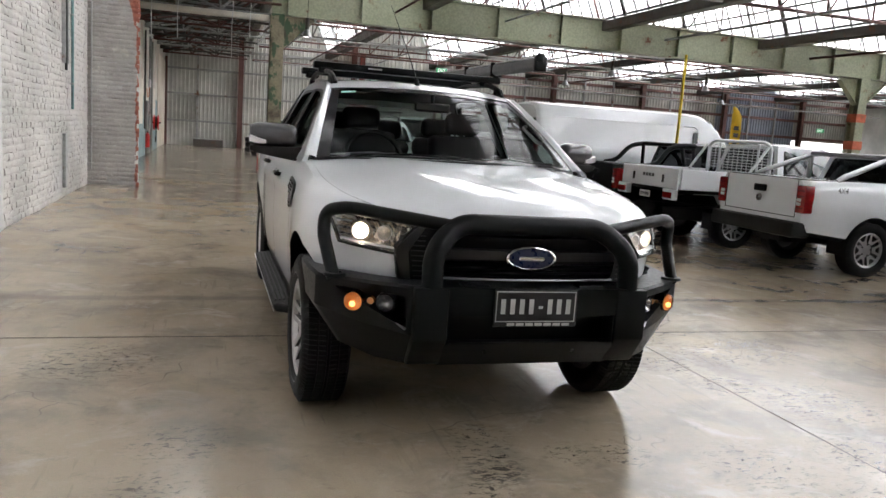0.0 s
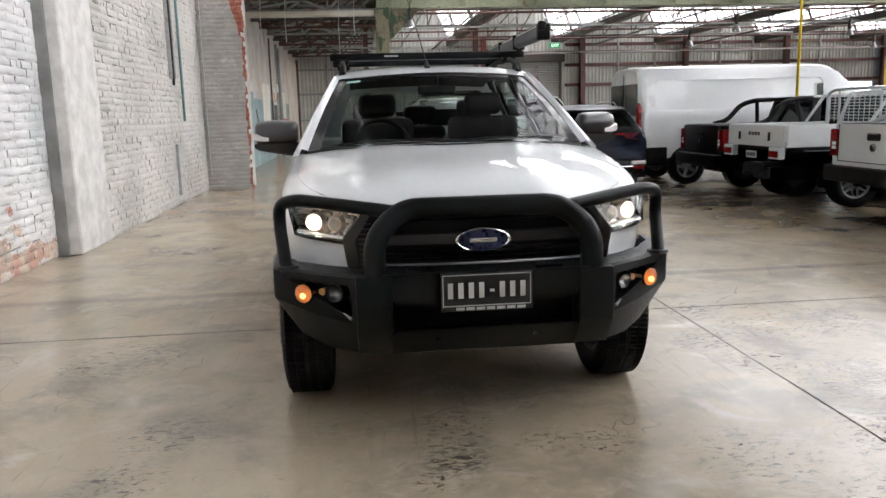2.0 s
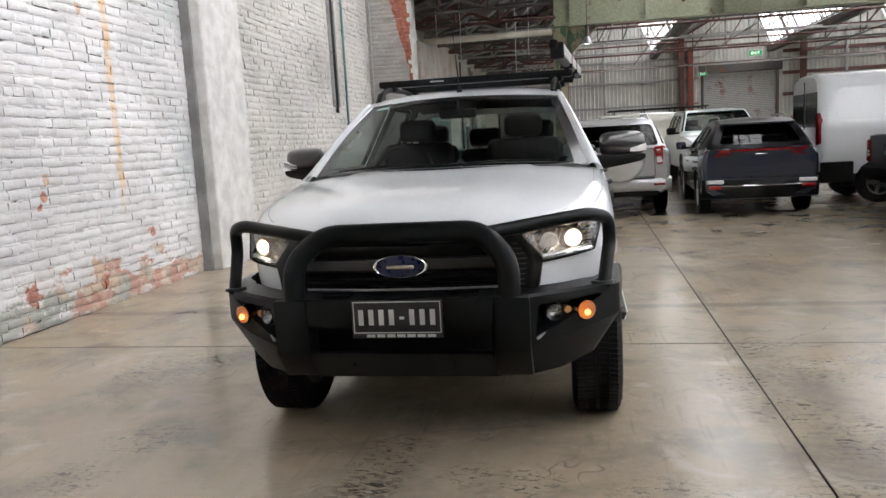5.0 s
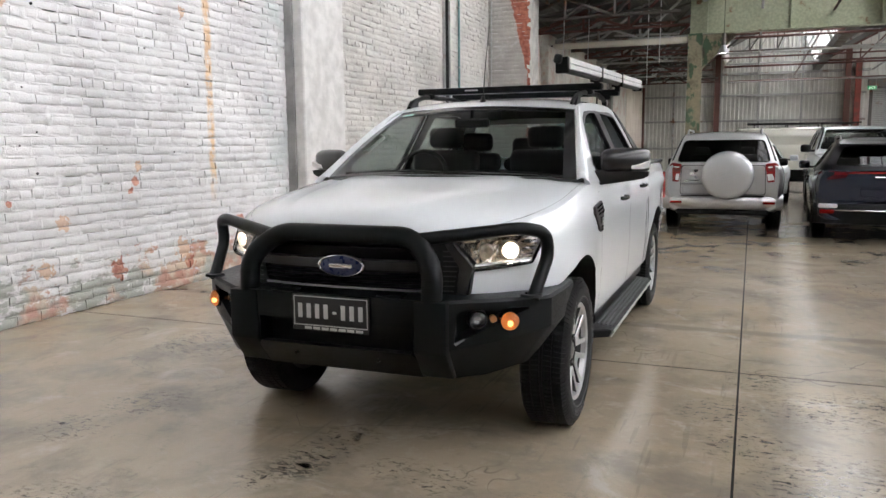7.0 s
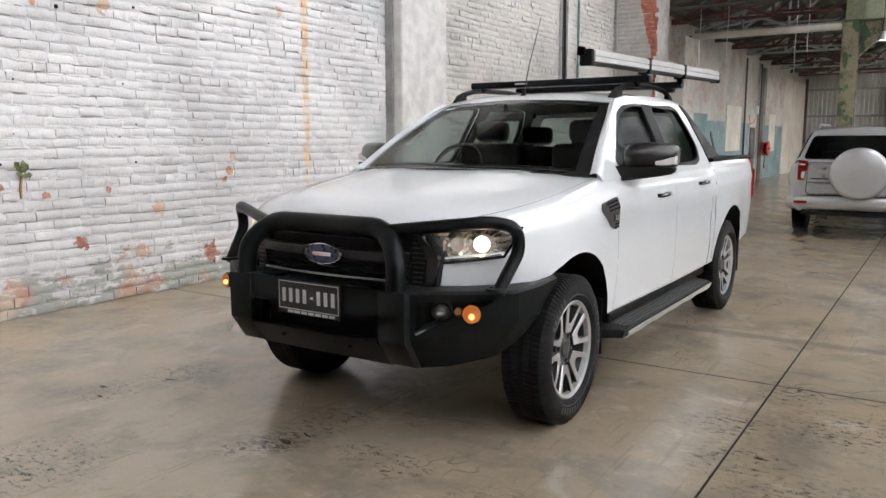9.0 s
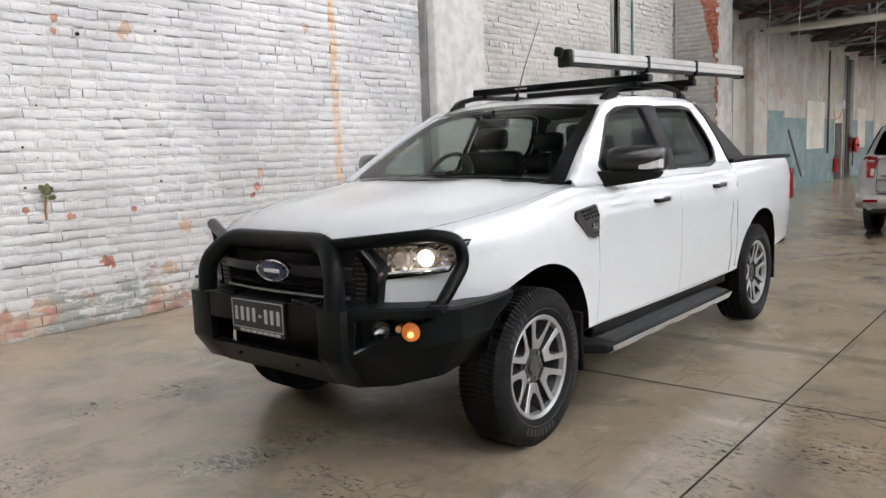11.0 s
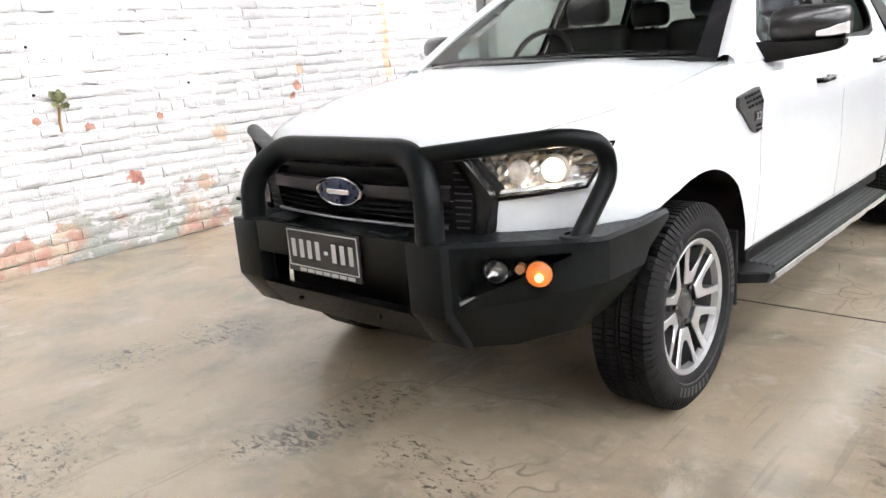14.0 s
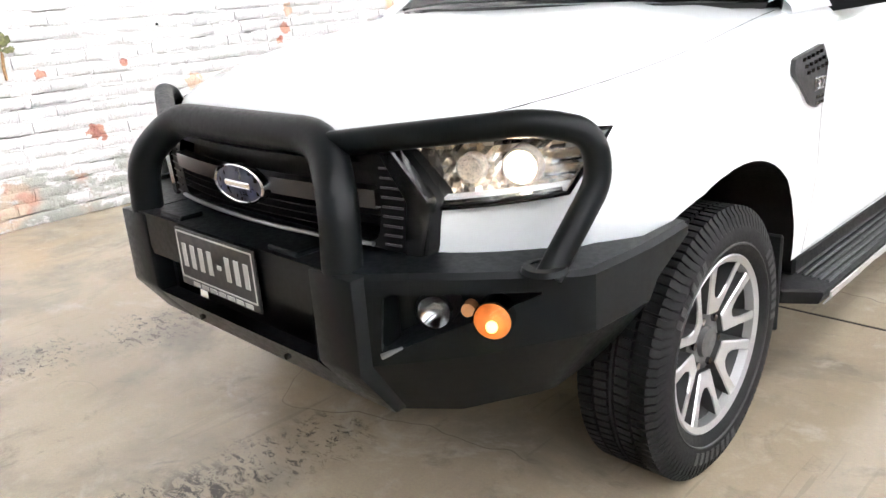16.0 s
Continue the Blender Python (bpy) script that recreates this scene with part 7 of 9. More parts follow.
def panel_on(bm, pts, y_fn, thick):
    """A plate on a car's tail: an outline in (x, z), laid on the surface y_fn(x, z)."""
    prism(bm, pts, lambda u, v, d: (u, y_fn(u, v) - d, v), thick)


def silver_suv():
    L, W = 4.2, 1.82
    r = thing("suv", pose(3.085, 13.42, 0, 0, 0, 0.5), "silver four-wheel-drive wagon with spare wheel on the tailgate", "car")
    body = Wagon(L, W, [(0, 1.14), (0.4, 1.13), (2.9, 1.02), (3.6, 0.95), (L, 0.74)], [(0, 1.15), (0.03, 1.18), (0.10, 1.32), (0.18, 1.47), (0.26, 1.59), (0.36, 1.645), (0.8, 1.69), (1.8, 1.68), (2.3, 1.58), (2.7, 1.34), (3.05, 1.08), (3.6, 1.0), (4.0, 0.90), (L, 0.74)], 0.60, 0.34)
    body.build(r, "silver_car", [[(0.46, 1.20), (0.52, 1.50), (0.92, 1.56), (0.92, 1.17)], [(1.0, 1.16), (1.0, 1.57), (1.66, 1.58), (1.66, 1.13)], [(1.74, 1.12), (1.74, 1.57), (2.12, 1.52), (2.62, 1.12)]], (0.70, 0.60, 1.19, 1.555, 0.3), ((2.2, 1.6), (3.05, 1.08)), (0.82, 3.4), 0.41)
    four_wheels(r, W, (0.82, 3.4), 0.345)
    w = part("spare_wheel", bmesh.new(), "silver_car", r, "spare wheel in a hard silver cover")
    at = Matrix.Translation((0.075, -0.17, 0.985)) @ Matrix.Rotation(-math.pi / 2, 4, "Z")
    bm = bmesh.new()
    lathe(bm, [(0.36, -0.16), (0.384, -0.10), (0.384, 0.02), (0.368, 0.050), (0.33, 0.066), (0.15, 0.078), (0.0005, 0.08)], 64, at)
    part("cover", bm, "silver_car", w, smooth=40)
    bm = bmesh.new()
    for a, b, d in (((-0.16, 0.90), (0.26, 1.06), 0.055), ((-0.16, 0.90), (0.20, 0.935), 0.0)):
        pts = [(lerp(a[0], b[0], t), -0.252 + 0.02 * (2 * t - 1) ** 2, lerp(a[1], b[1], t) + d * math.sin(math.pi * t)) for t in (0, 0.2, 0.4, 0.6, 0.8, 1)]
        tube(bm, pts, 0.007, seg=6)
    part("crease", bm, "silver_car", w)
    bm = bmesh.new()
    lathe(bm, [(0.372, 0.040), (0.382, 0.026), (0.389, 0.016), (0.389, 0.0)], 64, at)
    part("ring", bm, "alloy_grey", w)
    for s in (-1, 1):
        bm = bmesh.new()
        panel_on(bm, smooth_poly([(s * 0.615, 1.165), (s * 0.755, 1.185), (s * 0.80, 1.16), (s * 0.845, 1.0), (s * 0.825, 0.92), (s * 0.76, 0.875), (s * 0.66, 0.865)], 0.025, 3), lambda x, z: 0.06 + 1.3 * max(0.0, abs(x) - 0.68) ** 1.4, 0.10)
        lampn = part("tail_lamp", bm, "red_lens", r, "red tail lamp with a pale lower lens", smooth=30)
        for z0, z1, mt in ((1.055, 1.075, "dark_red_lens"), (1.10, 1.12, "clear_lens"), (0.895, 1.0, "clear_lens")):
            bm = bmesh.new()
            panel_on(bm, [(s * 0.665, z0), (s * 0.79, z0 + 0.015), (s * 0.805, z1 + 0.008), (s * 0.650, z1)], lambda x, z: 0.058 + 1.3 * max(0.0, abs(x) - 0.68) ** 1.4, 0.103)
            part("lens", bm, mt, lampn, smooth=0)
        lamp(r, "reflector", s * 0.60, s * 0.78, -0.098, -0.04, 0.515, 0.555, "red_lens", 0.01)
        bm = bmesh.new()
        tube(bm, rounded([(s * 0.56, 0.40, 1.64), (s * 0.56, 0.5, 1.725), (s * 0.565, 1.8, 1.735), (s * 0.565, 2.0, 1.65)], 0.1), 0.017, seg=8)
        part("roof_rail", bm, "alloy_grey", r)
    bm = bmesh.new()
    rows = []
    for x in (-0.90, -0.86, -0.7, -0.4, 0, 0.4, 0.7, 0.86, 0.90):
        y0 = -0.10 + 0.20 * abs(x) ** 3
        rows.append([(x, y0 + 0.20, 0.66), (x, y0 + 0.03, 0.635), (x, y0, 0.60), (x, y0 + 0.005, 0.50), (x, y0 + 0.05, 0.43), (x, y0 + 0.2, 0.40)])
    loft(bm, rows)
    part("rear_bumper", bm, "silver_car", r, smooth=50)
    part("step", boxed(-0.62, 0.62, -0.07, 0.03, 0.636, 0.650, bevel=0.006), "plastic", r)
    part("lower_skirt", boxed(-0.70, 0.70, -0.02, 0.3, 0.33, 0.43, bevel=0.03), "plastic", r)
    bm = bmesh.new()
    sheet_with_holes(bm, smooth_poly([(-0.64, 0.66), (0.64, 0.66), (0.625, 1.145), (-0.625, 1.145)], 0.05), [smooth_poly([(-0.632, 0.668), (0.632, 0.668), (0.617, 1.137), (-0.617, 1.137)], 0.05)], lambda u, v, d: (u, -0.004 + d, v), 0.012)
    part("tailgate_seam", bm, "plastic", r)
    part("plate_recess", boxed(-0.60, -0.24, -0.008, 0.01, 0.68, 0.82, bevel=0.01), "silver_car", r)
    part("plate_trim", boxed(-0.62, -0.22, -0.03, 0.0, 0.825, 0.855, bevel=0.008), "alloy_grey", r)
    for x, z, mt in ((-0.46, 1.00, "chrome"), (-0.40, 0.95, "chrome"), (-0.40, 1.055, "chrome_dark")):
        bm = bmesh.new()
        cyl(bm, (x, -0.012, z), (x, 0.0, z), 0.032, seg=16)
        part("emblem", bm, mt, r)
    part("model_mark", boxed(-0.58, -0.34, -0.010, 0.0, 0.885, 0.903), "chrome_dark", r)
    part("tailgate_handle", boxed(-0.60, -0.30, -0.025, 0.0, 1.075, 1.10, bevel=0.01), "silver_car", r)
    mirrors(r, 0.83, 2.70, 1.06, "plastic")
    part("wiper", boxed(-0.05, 0.30, 0.0, 0.02, 1.20, 1.212), "plastic", r)
    for c in r.children:
        if not c.name.startswith("wheel"):
            c.matrix_basis = Matrix.Diagonal((1.0, 1.0, 0.96, 1.0)) @ c.matrix_basis


def blue_suv():
    L, W = 4.45, 1.80
    r = thing("suv", pose(5.20, 12.72, 0, 0, 0, -2) @ Matrix.Scale(0.955, 4), "dark blue compact wagon with a red light strip", "car")
    body = Wagon(L, W, [(0, 1.06), (0.4, 1.08), (2.9, 0.98), (3.7, 0.90), (L, 0.68)], [(0, 1.08), (0.03, 1.13), (0.14, 1.24), (0.30, 1.38), (0.42, 1.47), (0.55, 1.52), (1.0, 1.565), (1.9, 1.55), (2.4, 1.45), (2.8, 1.22), (3.15, 1.02), (3.7, 0.95), (4.2, 0.84), (L, 0.70)], 0.56, 0.30)
    body.build(r, "blue_car", [[(0.66, 1.20), (0.78, 1.40), (1.0, 1.44), (1.0, 1.14)], [(1.08, 1.12), (1.08, 1.45), (1.70, 1.46), (1.70, 1.08)], [(1.78, 1.07), (1.78, 1.46), (2.15, 1.42), (2.75, 1.06)]], (0.62, 0.50, 1.155, 1.425, 0.5), ((2.3, 1.5), (3.1, 1.05)), (0.85, 3.5), 0.41, roof_paint="black_car")
    four_wheels(r, W, (0.85, 3.5), 0.345)
    bm = bmesh.new()
    rows = []
    for x in (-0.56, -0.5, -0.3, 0, 0.3, 0.5, 0.56):
        y0 = 0.22 + 0.25 * x * x
        rows.append([(x, 0.62, 1.535), (x, y0, 1.485), (x, y0 - 0.012, 1.470), (x, y0 + 0.02, 1.455), (x, 0.55, 1.47)])
    loft(bm, rows, closed=True, caps=True)
    part("spoiler", bm, "black_car", r, smooth=40)
    tail = lambda x, z: 0.02 + 0.35 * max(0.0, abs(x) - 0.45) ** 2
    bm = bmesh.new()
    panel_on(bm, [(0.62 * q, 1.075) for q in (-1, -0.5, 0, 0.5, 1)] + [(0.62 * q, 1.045) for q in (1, 0.5, 0, -0.5, -1)], tail, 0.055)
    part("light_strip", bm, "red_lens", r, "thin red strip between the tail lamps")
    for s in (-1, 1):
        bm = bmesh.new()
        panel_on(bm, smooth_poly([(s * 0.42, 1.068), (s * 0.62, 1.085), (s * 0.80, 1.085), (s * 0.842, 1.04), (s * 0.835, 0.965), (s * 0.70, 0.955), (s * 0.47, 0.985)], 0.02, 2), lambda x, z: 0.03 + 1.2 * max(0.0, abs(x) - 0.62) ** 1.5, 0.07)
        tl = part("tail_lamp", bm, "dark_red_lens", r, "red tail lamp", smooth=30)
        bm = bmesh.new()
        panel_on(bm, [(s * 0.45, 1.048), (s * 0.80, 1.062), (s * 0.80, 1.035), (s * 0.46, 1.022)], lambda x, z: 0.028 + 1.2 * max(0.0, abs(x) - 0.62) ** 1.5, 0.074)
        part("lens", bm, "red_lens", tl, smooth=0)
        lamp(r, "fog_lamp", s * 0.56, s * 0.82, -0.075, 0.06, 0.535, 0.60, "clear_lens", 0.02)
        lamp(r, "reflector", s * 0.60, s * 0.80, -0.085, 0.05, 0.455, 0.515, "red_lens", 0.015)
        bm = bmesh.new()
        tube(bm, rounded([(s * 0.52, 0.75, 1.535), (s * 0.52, 0.9, 1.605), (s * 0.525, 2.0, 1.60), (s * 0.525, 2.2, 1.52)], 0.08), 0.015, seg=8)
        part("roof_rail", bm, "alloy_grey", r)
    bm = bmesh.new()
    rows = []
    for x in (-0.88, -0.84, -0.66, -0.35, 0, 0.35, 0.66, 0.84, 0.88):
        y0 = -0.07 + 0.22 * abs(x) ** 3
        rows.append([(x, y0 + 0.15, 0.62), (x, y0 + 0.02, 0.60), (x, y0, 0.56), (x, y0 + 0.0, 0.44), (x, y0 + 0.06, 0.30), (x, y0 + 0.3, 0.27)])
    loft(bm, rows)
    part("rear_bumper", bm, "plastic", r, smooth=40)
    bm = bmesh.new()
    tube(bm, [(x, -0.078 + 0.22 * abs(x) ** 3, 0.505) for x in (-0.6, -0.4, -0.2, 0, 0.2, 0.4, 0.6)], 0.012, seg=8)
    part("bumper_strip", bm, "chrome", r, "thin chrome strip")
    part("emblem", boxed(-0.09, 0.09, -0.042, 0.02, 0.975, 1.005, bevel=0.01), "chrome", r)
    part("plate_recess", boxed(-0.28, 0.28, -0.012, 0.02, 0.70, 0.83, bevel=0.015), "blue_car", r)
    part("tailgate_seam", boxed(-0.66, 0.66, -0.006, 0.02, 0.635, 0.645), "plastic", r)
    part("crease", boxed(-0.70, 0.70, -0.012, 0.02, 0.845, 0.855, bevel=0.004), "blue_car", r)
    bm = bmesh.new()
    tube(bm, [(0.0, 0.07, 1.17), (0.18, 0.075, 1.175), (0.34, 0.085, 1.17)], 0.008, seg=6)
    part("wiper", bm, "plastic", r)
    mirrors(r, 0.83, 2.75, 1.04, "blue_car")


def cargo_van(nm, m, lab, paint, L, W, H, rack=False):
    r = thing(nm, m, lab, "van")
    h = W / 2
    ax = (0.95, L - 0.95)
    top = [(0, H - 0.06), (0.05, H - 0.01), (0.2, H), (0.66 * L, H), (0.72 * L, H - 0.10), (0.78 * L, H - 0.45), (0.84 * L, 1.28), (0.88 * L, 1.16), (L - 0.15, 0.98), (L, 0.72)]
    half = [(0, h - 0.05), (0.06, h - 0.005), (0.2, h), (0.8 * L, h), (L - 0.3, h - 0.10), (L, h - 0.35)]

    def side(z):
        """How far the side stands in from its widest at height z."""
        return curve([(0.3, 0.02), (0.5, 0.0), (1.1, 0.0), (1.32, 0.008), (1.40, 0.03), (1.8, 0.075), (H - 0.25, 0.125), (H - 0.12, 0.17)], z)

    bm = bmesh.new()
    rings = []
    for y in sorted({0.0, 0.015, 0.04, 0.08, 0.15, L - 0.25, L - 0.12, L - 0.04, L, *[L * k / 36 for k in range(2, 35)]}):
        w, zt = curve(half, y), curve(top, y)
        rows = [(0, 0.34), (w - 0.12, 0.34), (w - 0.03, 0.38)]
        rows += [(w - side(z), min(z, zt - 0.05)) for z in (0.5, 0.7, 1.0, 1.2, 1.32, 1.40, 1.6, 1.8, H - 0.25, H - 0.14)]
        wr = w - side(H - 0.14)
        rows += [(wr - 0.05, zt - 0.05), (wr - 0.13, zt - 0.015), (wr * 0.5, zt + 0.008), (0, zt + 0.015)]
        rings.append([(x, y, z) for x, z in rows] + [(-x, y, z) for x, z in rows[-2:0:-1]])
    loft(bm, rings, closed=True, caps=True)
    tools = []
    for ay in ax:
        for s in (-1, 1):
            c = bmesh.new()
            cyl(c, (s * (h - 0.28), ay, 0.33), (s * (h + 0.3), ay, 0.33), 0.40, seg=36)
            tools.append(c)
    for s in (-1, 1):
        for y0, y1 in ((0.30, 0.66 * L),):
            c = bmesh.new()
            prism(c, smooth_poly([(y0, 1.38), (y1, 1.38), (y1, H - 0.26), (y0, H - 0.26)], 0.10, 5), lambda u, v, d: (s * (h - side(v) - 0.014 + d), u, v), 0.2)
            tools.append(c)
    bm = cut(bm, tools)
    for f in bm.faces:
        c = f.calc_center_median()
        in_arch = any(math.hypot(c.y - ay, c.z - 0.33) < 0.406 for ay in ax) and abs(c.x) < h - 0.03
        if in_arch or f.normal.z < -0.8 or c.z < 0.44:
            f.material_index = 1
    part("body", bm, [paint, "plastic"], r, smooth=30)
    four_wheels(r, W, ax, 0.335, face="alloy_grey", spokes=5, rim=0.60)
    for s in (-1, 1):
        bm = bmesh.new()
        prism(bm, smooth_poly([(h - 0.13, 0.98), (h - 0.02, 1.0), (h - 0.03, 1.36), (h - 0.07, 1.52), (h - 0.14, 1.45)], 0.02, 2), lambda u, v, d: (s * u, -0.025 + d + 0.3 * max(0.0, u - h + 0.08), v), 0.07)
        part("tail_lamp", bm, "red_lens", r, "tall red tail lamp", smooth=30)
        part("side_seam", boxed(*sorted((s * (h - 0.004), s * (h + 0.003))), 0.35 * L - 0.004, 0.35 * L + 0.004, 0.62, 1.30), "plastic", r)
        for y0, y1 in ((0.02, ax[0] - 0.42), (ax[0] + 0.42, ax[1] - 0.42)):
            part("side_moulding", boxed(*sorted((s * (h - 0.03), s * (h + 0.016))), y0, y1, 0.36, 0.70, bevel=0.012), "plastic", r, "black lower side cladding")
        part("rear_door_window", boxed(*sorted((s * 0.05, s * (h - 0.16))), -0.010, 0.004, 1.28, 1.86, bevel=0.004), "gloss_black", r, "dark rear door window")
        bm = bmesh.new()
        prism(bm, smooth_poly([(0.64 * L, 1.32), (0.64 * L, 1.80), (0.705 * L, 1.80), (0.80 * L, 1.34)], 0.04, 3), lambda u, v, d: (s * (h - side(v) + 0.004 - d), u, v), 0.02)
        part("side_window", bm, "gloss_black", r, "dark cab window", smooth=0)
    bm = bmesh.new()
    loft(bm, [[((h - 0.22) * q, y, curve(top, y) + 0.022 - 0.02 * abs(q) ** 3) for q in (-1, -0.5, 0, 0.5, 1)] for y in (0.725 * L, 0.75 * L, 0.78 * L, 0.81 * L, 0.835 * L)])
    part("windscreen", bm, "gloss_black", r, smooth=60)
    part("door_gap", boxed(-0.006, 0.006, -0.012, 0.03, 0.5, H - 0.12), "plastic", r)
    part("rear_bumper", boxed(-h + 0.02, h - 0.02, -0.09, 0.1, 0.36, 0.56, bevel=0.03), "plastic", r)
    part("grille", boxed(-0.5, 0.5, L - 0.04, L + 0.02, 0.42, 0.62, bevel=0.03), "plastic", r)
    for s in (-1, 1):
        lamp(r, "headlight", s * (h - 0.42), s * (h - 0.16), L - 0.30, L - 0.06, 0.72, 0.92, "clear_lens")
    mirrors(r, h - 0.02, 0.80 * L, 1.34, "plastic")
    if rack:
        for s in (-1, 1):
            bm = bmesh.new()
            tube(bm, [(s * (h - 0.22), 0.1, H + 0.12), (s * (h - 0.22), 0.64 * L, H + 0.12)], 0.018, seg=8)
            part("rack_rail", bm, "plastic", r)
        for k in range(4):
            y = lerp(0.2, 0.6 * L, k / 3)
            bm = bmesh.new()
            tube(bm, [(-h + 0.22, y, H - 0.03), (-h + 0.22, y, H + 0.12), (h - 0.22, y, H + 0.12), (h - 0.22, y, H - 0.03)], 0.016, seg=8)
            part("rack_bar", bm, "plastic", r)
    return r


def ute(nm, m, lab, paint, L, W, cab0, cab1, zs, zr, tub_z, tray=False, bar=None, face="alloy", R=0.36, side_mark=""):
    """A pickup: cab between cab0 and cab1 from the tail, with a tub or a flat tray behind it."""
    r = thing(nm, m, lab, "pickup truck")
    ax = (1.08, L - 0.85)
    h = W / 2
    front = [(L - 1.25, zs - 0.04), (L - 0.5, zs - 0.14), (L - 0.1, zs - 0.22), (L, zs - 0.32)]
    if tray:
        tabs = ([(0, 0.30), (cab0 - 0.12, 0.32), (cab0 - 0.02, h), (L - 0.3, h - 0.02), (L, h - 0.25)], [(0, 0.46), (cab0, 0.42), (L, 0.42)], [(0, 0.60), (cab0 - 0.12, 0.60), (cab0, zs)] + front, [(0, 0.62), (cab0 - 0.12, 0.62), (cab0, zs + 0.01)] + [(a, b + 0.05) for a, b in front])
        shell(r, paint, L, W, tabs, (ax[1],), R + 0.05, 0.64)
        bed = part("tray", bmesh.new(), paint, r, "flat tray with drop sides")
        part("deck", boxed(-h, h, 0.03, cab0 - 0.1, 0.80, 0.85), "plastic", bed)
        for s in (-1, 1):
            part("drop_side", boxed(*sorted((s * (h - 0.035), s * h)), 0.04, cab0 - 0.14, 0.85, tub_z, bevel=0.006), paint, bed)
            for z in (0.91, 1.04):
                part("side_rib", boxed(*sorted((s * (h - 0.005), s * (h + 0.006))), 0.06, cab0 - 0.16, z, z + 0.05), paint, bed)
            for k in (0.45, 0.9):
                part("latch", boxed(*sorted((s * (h - 0.01), s * (h + 0.02))), k * (cab0 - 0.2), k * (cab0 - 0.2) + 0.07, 0.90, 1.02, bevel=0.008), "plastic", bed)
            part("lamp_bracket", boxed(*sorted((s * 0.52, s * 0.80)), -0.06, 0.03, 0.69, 0.85, bevel=0.01), "white_car", bed)
            lamp(bed, "tail_lamp", s * 0.55, s * 0.77, -0.08, -0.055, 0.715, 0.805, "red_lens", 0.008, "red tail lamp")
            part("side_bar", boxed(*sorted((s * (h - 0.05), s * (h - 0.02))), 0.3, cab0 - 0.5, 0.79, 0.82), "white_car", bed)
        part("tailgate", boxed(-h + 0.04, h - 0.04, 0.0, 0.035, 0.85, tub_z, bevel=0.006), paint, bed)
        for k in range(4):
            part("mark", boxed(-0.16 + 0.085 * k, -0.10 + 0.085 * k, -0.006, 0.0, 1.0, 1.05), "alloy_dark", bed)
        for x in (-0.42, 0.42):
            part("latch", boxed(x - 0.02, x + 0.02, -0.02, 0.01, 0.93, 1.05, bevel=0.006), "plastic", bed)
        # cab guard of tubes with a mesh
        g = part("cab_guard", bmesh.new(), paint, r, "white tube cab guard with mesh")
        bm = bmesh.new()
        yg = cab0 - 0.16
        tube(bm, rounded([(-h + 0.06, yg, 0.80), (-h + 0.06, yg, zr - 0.02), (-h + 0.2, yg, zr + 0.05), (h - 0.2, yg, zr + 0.05), (h - 0.06, yg, zr - 0.02), (h - 0.06, yg, 0.80)], 0.1), 0.026, seg=10)
        for s in (-1, 1):
            tube(bm, [(s * (h - 0.06), yg - 0.35, tub_z), (s * (h - 0.06), yg - 0.05, zr - 0.02)], 0.022, seg=8)
            tube(bm, [(s * (h - 0.35), yg, tub_z), (s * (h - 0.35), yg, zr + 0.04)], 0.018, seg=8)
        part("frame", bm, paint, g)
        bm = bmesh.new()
        for k in range(9):
            z = lerp(tub_z + 0.05, zr - 0.02, k / 8)
            cyl(bm, (-h + 0.1, yg, z), (h - 0.1, yg, z), 0.005, seg=5)
        for k in range(13):
            x = lerp(-h + 0.12, h - 0.12, k / 12)
            cyl(bm, (x, yg, tub_z), (x, yg, zr), 0.005, seg=5)
        part("mesh", bm, paint, g)
        blank_plate(r, 0.0, 0.68, -0.03, 0.30, 0.10)
    else:
        tabs = ([(0, h - 0.05), (0.08, h - 0.01), (0.4, h), (L - 0.6, h - 0.01), (L - 0.2, h - 0.10), (L, h - 0.3)], [(0, 0.50), (0.9, 0.42), (L, 0.42)], [(0, tub_z), (cab0 - 0.04, tub_z), (cab0 + 0.05, zs)] + front, [(0, tub_z + 0.005), (cab0 - 0.04, tub_z + 0.005), (cab0 + 0.05, zs + 0.01)] + [(a, b + 0.05) for a, b in front])
        shell(r, paint, L, W, tabs, ax, R + 0.065, 0.0)
        part("tub_liner", boxed(-h + 0.10, h - 0.10, 0.06, cab0 - 0.08, tub_z + 0.004, tub_z + 0.012), "plastic", r)
        for s in (-1, 1):
            tl = lamp(r, "tail_lamp", s * (h - 0.15), s * (h + 0.002), -0.022, 0.12, tub_z - 0.40, tub_z - 0.06, "red_lens", 0.02, "red tail lamp with clear sections")
            for k, (za, zb, mt) in enumerate(((0.31, 0.27, "clear_lens"), (0.26, 0.22, "clear_lens"), (0.20, 0.185, "dark_red_lens"), (0.135, 0.12, "dark_red_lens"), (0.345, 0.33, "dark_red_lens"))):
                lamp(tl, "lens", s * (h - 0.135), s * (h - (0.06 if k < 2 else 0.02)), -0.027, -0.01, tub_z - za, tub_z - zb, mt, 0.006)
        part("tailgate_handle", boxed(-0.12, 0.12, -0.014, 0.01, tub_z - 0.19, tub_z - 0.10, bevel=0.015), "plastic", r)
        bm = bmesh.new()
        lathe(bm, [(0.05, 0.0), (0.048, 0.012), (0.03, 0.016), (0.0005, 0.016)], 20, Matrix.Translation((0, -0.003, tub_z - 0.27)) @ Matrix.Rotation(-math.pi / 2, 4, "Z"))
        part("emblem", bm, "chrome_dark", r)
